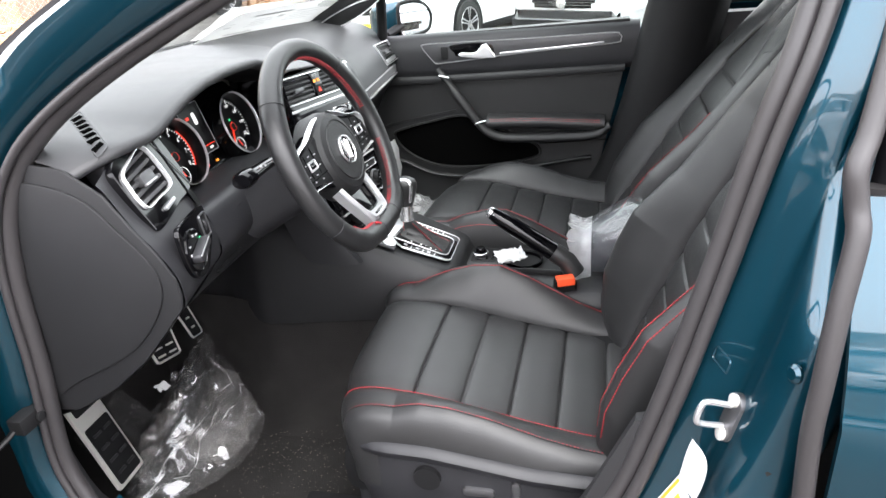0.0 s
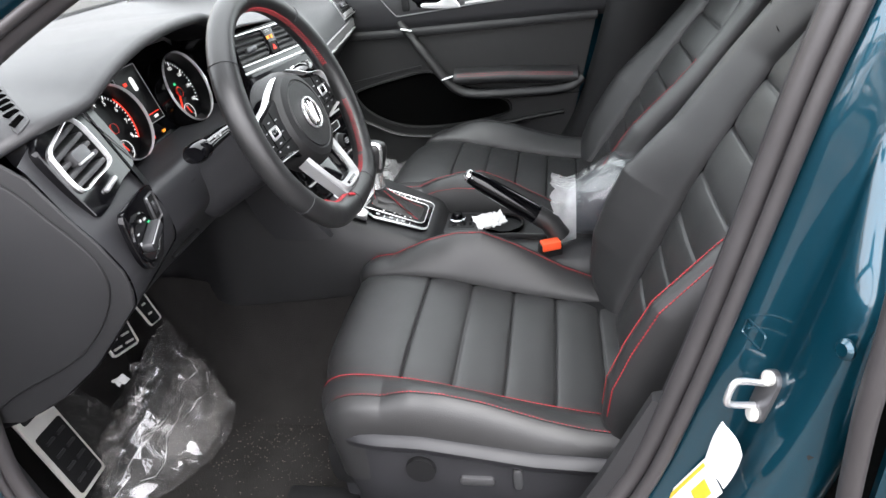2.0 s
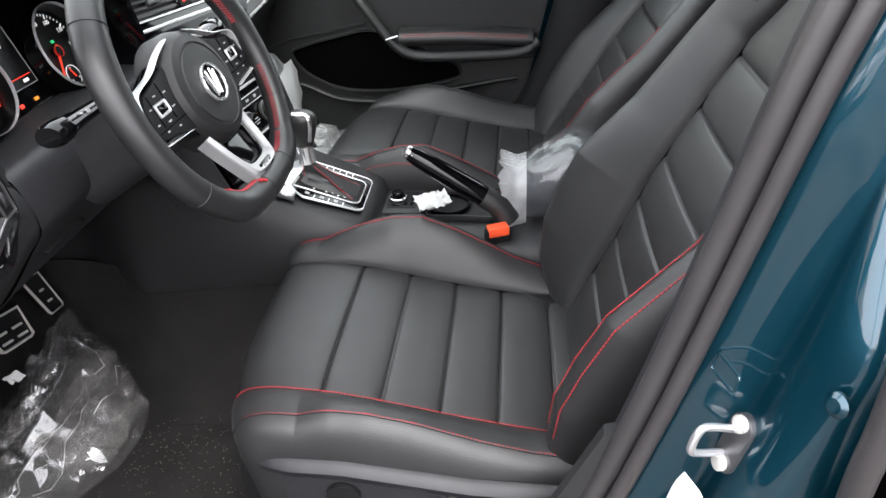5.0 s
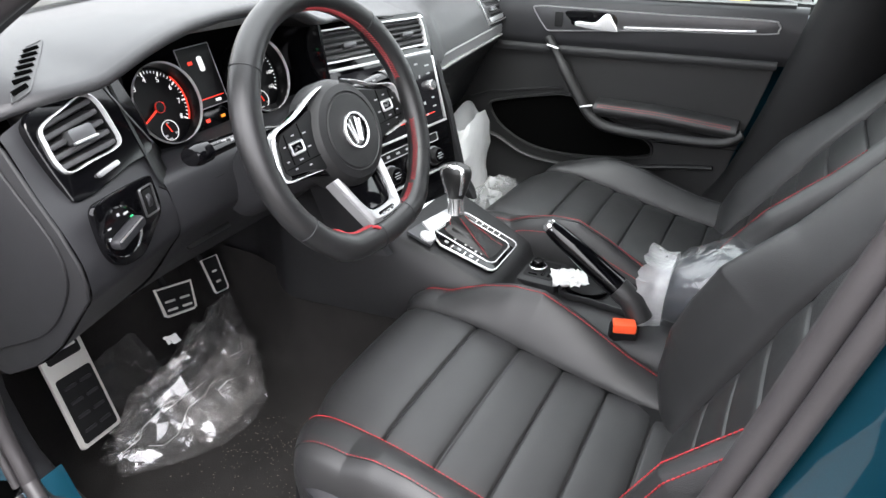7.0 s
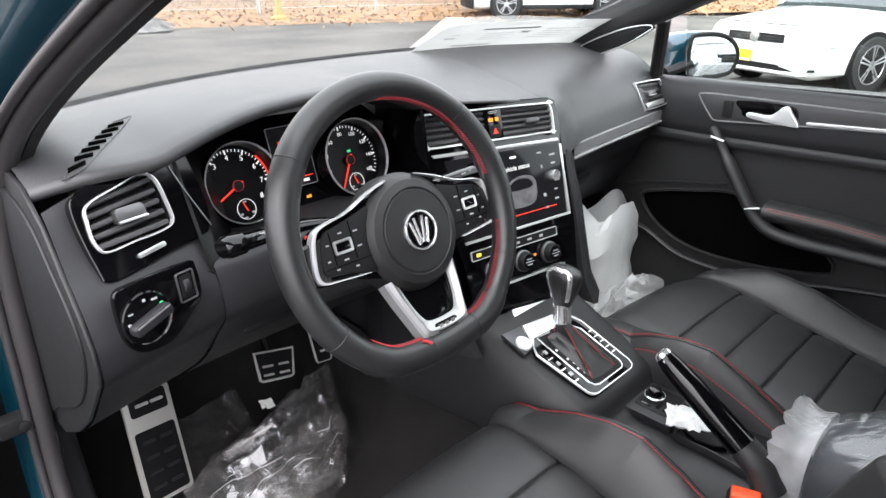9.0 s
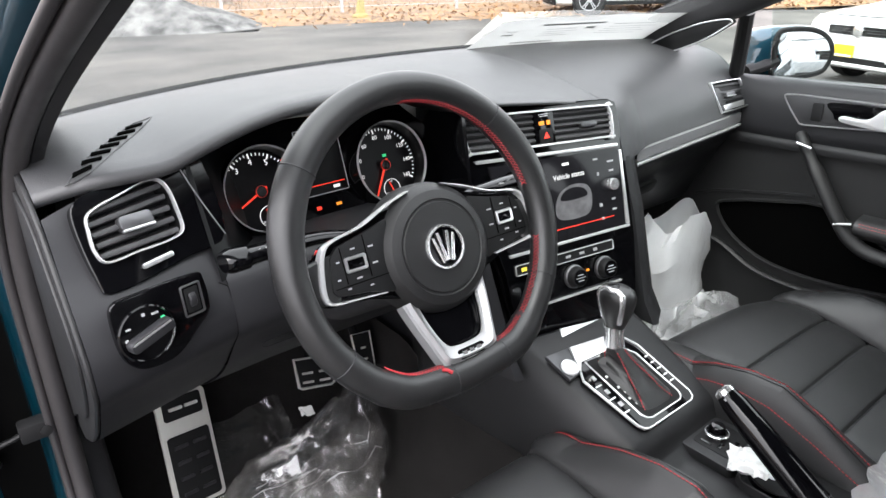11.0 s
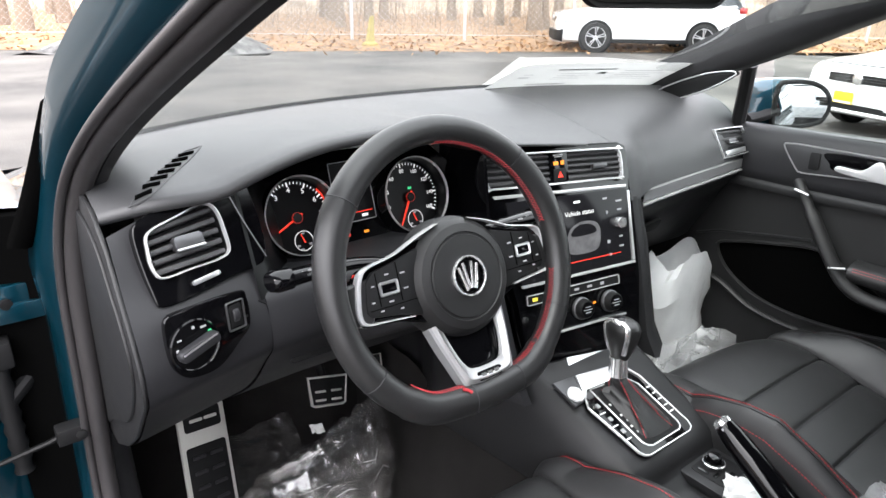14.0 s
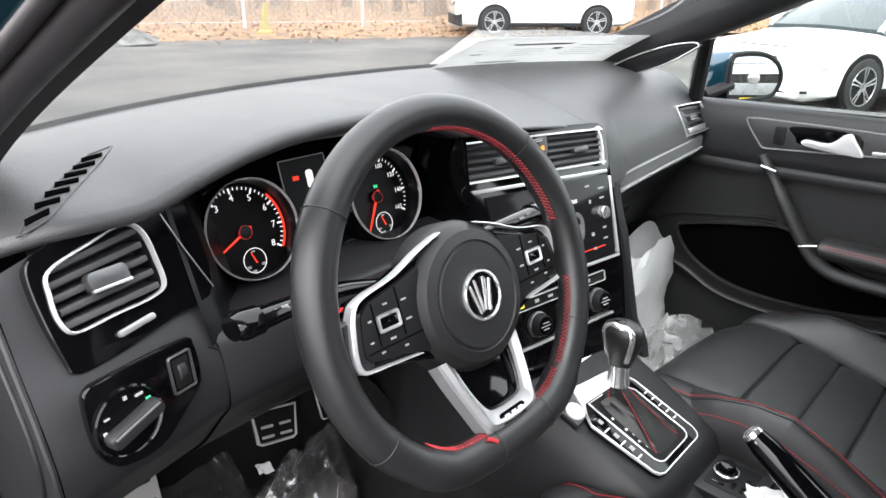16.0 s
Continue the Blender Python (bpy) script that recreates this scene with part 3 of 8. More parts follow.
for a0, a1 in ((0, 80), (103, 161), (-168, -138)):
    path = []
    for a in np.arange(a0, a1, 1.6):
        k = (a % 360) / 360 * 96
        i, f = int(k), k - int(k)
        c = V((*(wc[i % 96] * (1 - f) + wc[(i + 1) % 96] * f), 0))
        nrm = V((c.x, c.y, 0)).normalized()
        path.append((c - nrm * (radii[i % 96] - 0.0012) + V((0, 0, 0.0080)), c - nrm * (radii[i % 96] + 0.0003) + V((0, 0, 0.0005))))
    upper, lower = [W @ p for p, q in path], [W @ q for p, q in path]
    for k in (0, 1):
        part("stitching", tube([V(pair[(n_ + k) % 2]) for n_, pair in enumerate(zip(upper, lower))], 0.0006, False, 5), STITCH, wheel, "red cross stitching")
# hub
W2 = W @ Matrix.Translation((0.012, -0.012, -0.028))
prof = [(0.0, 0.030), (0.034, 0.0305), (0.050, 0.0295), (0.0512, 0.0275), (0.0530, 0.0275), (0.0542, 0.0290), (0.064, 0.0255), (0.0715, 0.017), (0.0755, 0.004), (0.075, -0.02), (0.0, -0.03)]
part("airbag_cover", lathe([(max(r, 0.0005), h) for r, h in prof], W2, 56), SOFTBLACK, wheel, "black airbag cover", 25)
part("emblem", lathe([(0.0005, 0.0312), (0.020, 0.0312), (0.0205, 0.0325), (0.0235, 0.0335), (0.0250, 0.0320), (0.0255, 0.029)], W2, 40), PIANO, wheel, "round black and chrome emblem")
part("emblem_ring", rim(circle(0.0252, 40), 0.0032, W2, 0.031, 0.0355), CHROME, wheel)
for x0, y0, x1, y1 in ((-0.0140, 0.013, -0.006, -0.0165), (0.0140, 0.013, 0.006, -0.0165), (-0.0065, 0.0170, -0.0022, -0.0150), (0.0065, 0.0170, 0.0022, -0.0150)):
    part("emblem_bar", tube([W2 @ V((x0, y0, 0.0326)), W2 @ V((x1, y1, 0.0326))], 0.0020, False, 8), CHROME, wheel)


def ribbon(outer, inner, m, d0, d1, crest=0.0):
    """A raised band between two lines of equal length."""
    rows_ = []
    for (xo, yo), (xi, yi) in zip(outer, inner):
        a, b = V((xo, yo, 0)), V((xi, yi, 0))
        rows_.append([m @ (a + V((0, 0, d0))), m @ (a + V((0, 0, d1 - 0.001))), m @ (a.lerp(b, 0.2) + V((0, 0, d1))), m @ (a.lerp(b, 0.42) + V((0, 0, d1 + crest))), m @ (a.lerp(b, 0.8) + V((0, 0, d1))), m @ (b + V((0, 0, d1 - 0.001))), m @ (b + V((0, 0, d0)))])
    return sheet(rows_)


# spokes
for sx in (-1, 1):
    flip = lambda pts: [(sx * x, y) for x, y in pts]
    pod = flip([(0.040, 0.058), (0.060, 0.052), (0.090, 0.042), (0.128, 0.036), (0.142, 0.026), (0.150, 0.0), (0.152, -0.016), (0.142, -0.026), (0.095, -0.031), (0.060, -0.042), (0.045, -0.045)])
    part("spoke", prism(pod, W2, -0.010, 0.0135, 0.003), PIANO, wheel, "gloss black spoke")
    arm = flip([(0.120, 0.028), (0.158, 0.022), (0.162, -0.022), (0.128, -0.024)])
    part("spoke_arm", prism(arm, W2, 0.002, 0.0165, 0.005, 3), LEATHER_S, wheel, "leather covered spoke end")
    pad_ = flip([(0.056, 0.047), (0.090, 0.0385), (0.121, 0.0325), (0.131, 0.023), (0.1355, 0.0), (0.1365, -0.011), (0.131, -0.0175), (0.095, -0.0225), (0.066, -0.031), (0.060, -0.010)])
    part("button_pad", prism(pad_, W2, 0.008, 0.0185, 0.0022), DARK, wheel, "matt black button pad")
    outer = flip([(0.022, 0.0695), (0.053, 0.0605), (0.088, 0.0470), (0.127, 0.0395), (0.1405, 0.0300), (0.1475, 0.008), (0.1500, -0.014), (0.1420, -0.0235), (0.115, -0.0260), (0.078, -0.0290)])
    inner_ = flip([(0.023, 0.0670), (0.052, 0.0575), (0.087, 0.0440), (0.122, 0.0360), (0.1315, 0.0260), (0.1365, 0.006), (0.1385, -0.012), (0.1340, -0.0195), (0.113, -0.0235), (0.077, -0.0268)])
    cv = lambda l_: [tuple(q) for q in curve(l_, 5)]
    inner_ = [(xi + (xo - xi) * 0.5, yi + (yo - yi) * 0.5) for (xo, yo), (xi, yi) in zip(outer, inner_)]
    part("chrome_bezel", ribbon(cv(outer), cv(inner_), W2, 0.010, 0.0215), BRIGHT, wheel, "chrome bezel", 40)
    part("rocker_frame", rim(rrect(0.026, 0.0165, 0.003, 4, sx * 0.104, 0.011), 0.0034, W2, 0.017, 0.0210), SATIN, wheel, "silver rocker frame")
    part("rocker", prism(rrect(0.019, 0.0095, 0.002, 4, sx * 0.104, 0.011), W2, 0.017, 0.0205, 0.001), PIANO, wheel)
    PM = W2 @ Matrix.Translation((0, 0, 0.0188))
    part("symbol", bars(PM, [(sx * 0.083, 0.024, 0.006, 0.0017), (sx * 0.082, 0.006, 0.006, 0.0017), (sx * 0.104, 0.0265, 0.005, 0.0016), (sx * 0.104, -0.0045, 0.006, 0.0017), (sx * 0.124, 0.017, 0.0035, 0.0016), (sx * 0.127, -0.001, 0.0035, 0.0016), (sx * 0.092, -0.0155, 0.004, 0.0016), (sx * 0.118, -0.0125, 0.004, 0.0016)]), GREYPRINT, wheel)
    part("button_gap", bars(PM, [(sx * 0.101, -0.0095, 0.064, 0.0007), (sx * 0.0895, 0.0155, 0.0007, 0.044), (sx * 0.1185, 0.012, 0.0007, 0.038)]), BLACK_AND_SHADE, wheel)
# the lower spoke rises from the hub to the rim
LT = W2 @ Matrix.Translation((-0.002, -0.055, 0.010)) @ pose(0, 0, 0, -17, 0, 0)
low = [(-0.046, 0.004), (0.046, 0.004), (0.040, -0.040), (0.032, -0.078), (-0.032, -0.078), (-0.040, -0.040)]
part("spoke", prism(low[::-1], LT, -0.012, -0.004, 0.003), PIANO, wheel, "gloss black lower spoke")
outer = [(-0.058, 0.004), (-0.0525, -0.022), (-0.0455, -0.048), (-0.0395, -0.070), (-0.034, -0.0785), (-0.015, -0.0815), (0.0, -0.082), (0.015, -0.0815), (0.034, -0.0785), (0.0395, -0.070), (0.0455, -0.048), (0.0525, -0.022), (0.058, 0.004)]
inner_ = [(-0.041, 0.004), (-0.0370, -0.020), (-0.0325, -0.038), (-0.0275, -0.050), (-0.0215, -0.0565), (-0.010, -0.0585), (0.0, -0.0588), (0.010, -0.0585), (0.0215, -0.0565), (0.0275, -0.050), (0.0325, -0.038), (0.0370, -0.020), (0.041, 0.004)]
cv = lambda l_: [tuple(q) for q in curve(l_, 4)]
part("lower_trim", ribbon(cv(outer), cv(inner_), LT, -0.012, 0.004, 0.005), INLAY, wheel, "satin chrome lower trim", 20)
part("lower_trim_lip", ribbon(cv(inner_), cv([(x * 0.90, y + 0.003) for x, y in inner_]), LT, -0.010, 0.002), PIANO, wheel, "gloss black inner lip", 40)
part("badge_plate", prism(rrect(0.038, 0.0115, 0.0045, 4, 0, -0.0695), LT, 0.004, 0.0072, 0.0008), PIANO, wheel, "small black badge")
part("badge_bar", bars(LT @ Matrix.Translation((0, 0, 0.0076)), [(-0.010, -0.0695, 0.0065, 0.0055), (0.0, -0.0695, 0.0065, 0.0055), (0.010, -0.0695, 0.0065, 0.0055)]), CHROME, wheel)
part("thread_mark", tube([W @ V((-0.036, -0.1365, 0.012)), W @ V((-0.031, -0.139, 0.014)), W @ V((-0.027, -0.143, 0.016))], 0.0020, False, 8), STITCH, wheel, "red thread end")

column = thing("steering_column", (-0.362, 0.12, 0.85), "black plastic steering column shroud with switch stalks", "steering column")
part("shroud", joined(loft([[W @ V((x * (1 + 0.25 * t), y - 0.01 - 0.03 * t, -0.03 - 0.17 * t)) for x, y in rrect(0.11, 0.10, 0.035, 5)] for t in (0, 0.25, 0.5, 0.75, 1)])), HARD, column, "", 50)
for sx in (-1, 1):
    stalk = [W @ V((sx * 0.05, 0.022, -0.062)), W @ V((sx * 0.100, 0.032, -0.060)), W @ V((sx * 0.150, 0.034, -0.058)), W @ V((sx * 0.186, 0.034, -0.056))]
    part("stalk", tube(curve(stalk, 5), list(np.linspace(0.0095, 0.0165, 16)), False, 12, 0.62), PIANO, column, "black switch stalk")
    part("stalk_end", tube([W @ V((sx * 0.185, 0.034, -0.056)), W @ V((sx * 0.202, 0.034, -0.056)), W @ V((sx * 0.209, 0.034, -0.0555))], [0.0168, 0.0176, 0.0140], False, 12, 0.75), PIANO, column)
    sm = plane_frame(W @ V((sx * 0.172, 0.034, -0.0448)), W.to_3x3() @ V((1, 0, sx * -0.05)), W.to_3x3() @ V((0, 1, 0)))
    part("symbol", bars(sm, [(-0.018, 0.002, 0.008, 0.0025), (-0.004, 0.003, 0.007, 0.003), (0.008, 0.003, 0.006, 0.004), (0.020, 0.002, 0.005, 0.004)]), GREYPRINT, column)
    pad_ = W @ V((sx * 0.100, 0.028, -0.012))
    part("shift_paddle", prism([(sx * 0.078, 0.005), (sx * 0.122, 0.022), (sx * 0.128, 0.012), (sx * 0.084, -0.012)], W, -0.032, -0.029, 0.001), REDTRIM if sx < 0 else DARK, wheel, "shift paddle")


# ---- seats ----
def seat(name, label, side):
    """A sports seat built round x = 0, y = 0, z = 0 (driver's place: cushion front near y = 0.04); side: +1 when its outboard side is at +x."""
    s = thing(name, (0, -0.25, 0.22), label, "car seat", "front seats")
    fine = [V((0, *q)) for q in curve([(-0.52, 0.468), (-0.44, 0.474), (-0.29, 0.500), (-0.13, 0.536), (-0.05, 0.545), (-0.004, 0.541), (0.014, 0.524), (0.017, 0.492), (0.010, 0.43)], 96)]
    creases = [-0.120, -0.203, -0.283, -0.363, -0.443]
    path = [q for k, q in enumerate(fine) if k % 4 == 0 or (q.y < -0.09 and min(abs(q.y - c) for c in creases) < 0.006)]
    first = sum(1 for q in path if q.y < -0.495)
    last = sum(1 for k, q in enumerate(path) if k * 2 < len(path) or q.z > 0.522)

    tilt, lift = (-0.045, 0.004) if side < 0 else (-0.02, 0.012)

    def crest(y, outer):
        if outer:
            return float(np.interp(y, [-0.52, -0.47, -0.40, -0.34, -0.25, -0.19, -0.145, -0.056, -0.02, 0.02, 0.045], [0.498, 0.502, 0.511, 0.526, 0.556, 0.570, 0.573, 0.558, 0.546, 0.52, 0.47]))
        return float(np.interp(y, [-0.52, -0.445, -0.375, -0.31, -0.27, -0.20, -0.15, -0.10, -0.045, 0.0, 0.03, 0.045], [0.470, 0.482, 0.510, 0.545, 0.566, 0.596, 0.594, 0.578, 0.551, 0.530, 0.505, 0.47]))

    def place_c(i, du, dn):
        """A point of the cushion: du across, dn off the middle line's surface; the front edge falls back towards the sides."""
        c = path[i]
        t = path[min(i + 1, len(path) - 1)] - path[max(i - 1, 0)]
        n = V((0, -t.z, t.y)).normalized()
        k = min(1, max(0, (c.y + 0.16) / 0.19))
        k = k * k * (3 - 2 * k)
        return c + V((du, 0, 0)) + n * (dn + tilt * du + lift) + V((0, k * float(np.interp(du * side, [-0.30, -0.25, -0.215, -0.19, -0.10, 0, 0.10, 0.18, 0.23, 0.30], [-0.06, -0.03, 0.008, 0.018, 0.008, 0, -0.008, -0.034, -0.060, -0.085])), -0.004 * (abs(du) / 0.2) ** 2 * k))

    def groove_c(i):
        if path[i].z < 0.50 and path[i].y > 0:
            return 0
        return -0.0050 * max(math.exp(-(abs(path[i].y - c) / 0.0020) ** 1.3) for c in creases) - 0.0022 * max(math.exp(-((path[i].y - c) / 0.014) ** 2) for c in creases)

    ins = [-0.165 + 0.33 * k / 14 for k in range(15)]
    part("cushion_insert", sheet([[place_c(i, u, groove_c(i) + 0.005 * (1 - (u / 0.165) ** 2) - (0.005 if abs(u) > 0.164 else 0)) for u in ins] for i in range(len(path))]), LEATHER, s, "black leather seat panel with stitched ribs", 80)
    for sd in (-1, 1):
        rows = []
        for i, c in enumerate(path):
            h = max(0.012, crest(c.y, sd == side) - c.z - tilt * sd * 0.22) if c.y < 0.0 else 0.012 * max(0.2, 1 - (c.y + (0.53 - c.z if c.z < 0.53 else 0)) / 0.08)
            pr = curve([(0.165, -0.005), (0.169, 0.003 + h * 0.10), (0.186, 0.006 + h * 0.50), (0.206, 0.005 + h * 0.86), (0.222, 0.003 + h), (0.236, h * 0.90), (0.248, h * 0.62 - 0.006), (0.256, h * 0.2 - 0.024), (0.256, -0.060), (0.250, -0.10)], 3)
            rows.append([place_c(i, sd * u, d) for u, d in pr])
        part("cushion_bolster", sheet(rows), LEATHER, s, "black leather side bolster", 80)
        for idx in ((4, 13) if sd == side else (11, )) if side < 0 else ((14, ) if sd == side else (12, 18)):
            line = [r[idx] + V((0, 0, 0.0014)) for r in rows][first:last]
            part("stitching", stitches(line, 0.0010, 0.006, 0.2), STITCH, s, "red thread stitching")
        part("piping", tube([r[13] + V((0, 0, 0.0004)) for r in rows[4:last:3]], 0.0016, False, 6), LEATHER_S, s, "leather piping")
    part("front_roll", tube([place_c(last, u, -0.004) for u in np.linspace(-0.20, 0.20, 17)], 0.004, False, 8), LEATHER_S, s)
    part("cushion_core", box((0, -0.25, 0.42), (0.46, 0.50, 0.10), 0.03), DARK, s)
    # backrest
    ribs = [0.560, 0.625, 0.690, 0.760, 0.835, 0.910]
    fine = [V((0, *q)) for q in curve([(-0.470, 0.46), (-0.490, 0.51), (-0.530, 0.595), (-0.554, 0.65), (-0.602, 0.76), (-0.640, 0.835), (-0.695, 0.945), (-0.748, 1.05), (-0.785, 1.12), (-0.81, 1.15), (-0.84, 1.155)], 56)]
    bp = [q for k, q in enumerate(fine) if k % 4 == 0 or min(abs(q.z - c) for c in ribs) < 0.006]
    b_lo, b_hi = sum(1 for q in bp if q.z < 0.512), sum(1 for k, q in enumerate(bp) if q.z < 0.835)
    sh = [sum(1 for q in bp if q.z < z) for z in (0.955, 0.965, 0.985, 1.005)]
    lean = 0 if side < 0 else radians(9)

    def leaned(q):
        dy, dz = q.y + 0.47, q.z - 0.46
        return V((q.x, -0.47 + dy * math.cos(lean) - dz * math.sin(lean), 0.46 + dz * math.cos(lean) + dy * math.sin(lean)))
    height = [q.z for q in bp]
    bp = [leaned(q) for q in bp]
    m = len(bp)

    def bn(i):
        t = bp[min(i + 1, m - 1)] - bp[max(i - 1, 0)]
        return V((0, t.z, -t.y)).normalized()

    def wid(z):
        return float(np.interp(z, [0.46, 0.55, 0.68, 0.80, 0.90, 1.02, 1.10, 1.15], [0.232, 0.246, 0.250, 0.248, 0.240, 0.216, 0.185, 0.16]))

    def bh(z):
        return float(np.interp(z, [0.46, 0.50, 0.56, 0.62, 0.69, 0.74, 0.79, 0.86, 0.95, 1.05, 1.14], [0.030, 0.060, 0.086, 0.092, 0.090, 0.072, 0.054, 0.044, 0.032, 0.020, 0.008])) * (1 if side < 0 else 0.62)

    def iw(z):
        return float(np.interp(z, [0.46, 0.55, 0.7, 0.85, 0.93, 0.99, 1.03, 1.15], [0.120, 0.130, 0.138, 0.134, 0.125, 0.090, 0.06, 0.05]))

    rows = []
    for i, c in enumerate(bp):
        g = 0.7 * max(math.exp(-(abs(height[i] - q) / 0.0020) ** 1.3) for q in ribs) + 0.3 * max(math.exp(-((height[i] - q) / 0.014) ** 2) for q in ribs)
        rows.append([c + V((u * iw(height[i]), 0, 0)) + bn(i) * (0.006 * (1 - u * u) - 0.007 * g - (0.006 if abs(u) > 0.99 else 0)) for u in np.linspace(-1, 1, 13)])
    part("backrest_insert", sheet(rows), LEATHER, s, "black leather back panel with stitched ribs", 80)
    for sd in (-1, 1):
        rows = []
        for i, c in enumerate(bp):
            w, h, a = wid(height[i]), bh(height[i]), iw(height[i])
            pr = curve([(a, -0.006), (a + 0.005, 0.003 + h * 0.08), (a + (w - a) * 0.22, 0.006 + h * 0.34), (a + (w - a) * 0.50, 0.005 + h * 0.80), (a + (w - a) * 0.72, 0.002 + h), (a + (w - a) * 0.86, h * 0.92),
                        (w * 0.985, h * 0.6), (w, h * 0.1 - 0.01), (w * 0.985, -0.06), (w * 0.93, -0.11)], 3)
            rows.append([c + V((sd * u, 0, 0)) + bn(i) * d for u, d in pr])
        part("backrest_bolster", sheet(rows), LEATHER, s, "black leather side bolster", 80)
        for idx, up in (((11, b_hi), (15, b_hi)) if sd == side else ()) if side < 0 else (() if sd == side else ((11, b_hi + 6), )):
            line = [r[idx] for r in rows][b_lo:up]
            part("stitching", stitches([q + bn(b_lo + k) * 0.0014 for k, q in enumerate(line)], 0.0011, 0.006, 0.2), STITCH, s, "red thread stitching")
        part("shoulder_seam", tube([rows[k][j] + bn(k) * 0.0006 for j, k in zip((0, 6, 12, 18), sh)], 0.0012, False, 5), DARK, s)
    shell = []
    for i, c in enumerate(bp[::3]):
        w = wid(height[min(i * 3, m - 1)]) * 0.92
        shell.append([c + bn(min(i * 3, m - 1)) * (-0.09) + V((w * math.cos(t), 0, 0)) + bn(min(i * 3, m - 1)) * (0.05 * math.sin(t)) for t in np.linspace(0, 2 * math.pi, 20, False)])
    part("back_shell", loft(shell), DARK, s, "black seat back shell", 60)
    # headrest
    hp = leaned(V((0, -0.845, 1.235)))
    hm = plane_frame(hp, (1, 0, 0), (0, -0.30, 1))
    rings = []
    for t, k in ((-0.045, 0.55), (-0.04, 0.80), (-0.025, 0.95), (0.0, 1.0), (0.025, 0.95), (0.04, 0.80), (0.045, 0.55)):
        rings.append([hm @ V((x, y, t)) for x, y in rrect(0.26 * k, 0.17 * k, 0.05 * k, 6)])
    part("headrest", loft(rings), LEATHER, s, "black leather headrest", 70)
    for x in (-0.06, 0.06):
        part("headrest_post", tube([hm @ V((x, -0.12, 0)), hm @ V((x, -0.05, 0))], 0.006, False, 10), CHROME, s, "chrome post")
    # plastic base with switches on the outboard side
    o = side
    skirt = []
    for y in np.linspace(-0.52, -0.035, 22):
        tz = float(np.interp(y, [-0.52, -0.45, -0.33, -0.25, -0.17, -0.10, -0.05, 0.0], [0.492, 0.492, 0.497, 0.510, 0.522, 0.524, 0.519, 0.505]))
        xo = float(np.interp(y, [-0.52, -0.10, -0.06, -0.035], [0.268, 0.266, 0.255, 0.232]))
        skirt.append([(o * (xo - 0.022), y, tz - 0.012), (o * (xo - 0.012), y, tz - 0.001), (o * (xo - 0.003), y, tz - 0.003), (o * (xo + 0.004), y, tz - 0.012), (o * (xo + 0.002), y, tz - 0.022), (o * (xo - 0.005), y, tz - 0.030), (o * (xo - 0.005), y, tz - 0.07), (o * (xo - 0.004), y, tz - 0.11), (o * (xo - 0.02), y, 0.36), (o * (xo - 0.03), y, 0.30)])
    part("side_skirt", sheet(skirt, 0.004), HARD, s, "dark plastic seat skirt", 40)
    part("front_skirt", box((0, -0.035, 0.40), (0.44, 0.03, 0.12), 0.012), HARD, s)
    K = plane_frame((o * 0.268, -0.168, 0.464), (0, -o, 0), (0, 0, 1))
    part("seat_knob", lathe([(0.022, -0.002), (0.0225, 0.006), (0.021, 0.009), (0.016, 0.0095), (0.0145, 0.014), (0.013, 0.0165), (0.0005, 0.017)], K, 28), DARK, s, "round lumbar switch")
    for ang in (45, 135):
        part("seat_knob_bar", prism(rrect(0.007, 0.036, 0.003), K @ pose(0, 0, 0, 0, 0, ang), 0.009, 0.0185, 0.0015), HARD, s)
    K2 = plane_frame((o * 0.268, -0.250, 0.444), (0, -o, 0), (0, 0, 1))
    part("seat_switch", prism(rrect(0.052, 0.016, 0.007), K2, 0.0, 0.013, 0.004), GREYTRIM, s, "long grey seat switch")
    K3 = plane_frame((o * 0.268, -0.310, 0.452), (0, -o, 0), (0, 0, 1))
    part("seat_switch", prism(rrect(0.014, 0.040, 0.006), K3, 0.0, 0.014, 0.004), GREYTRIM, s, "upright grey seat switch")
    for x in (-0.19, 0.19):
        part("rail", box((x, -0.20, 0.265), (0.05, 0.62, 0.07), 0.01), DARK, s, "black steel seat rail")
    return s


driver = seat("sports_seat", "black leather driver's sports seat with red stitching", -1)
driver.location = (-0.348, -0.25, 0.22)
passenger = seat("sports_seat", "black leather passenger sports seat beside the console", 1)
passenger.location = (0.372, -0.222, 0.225)


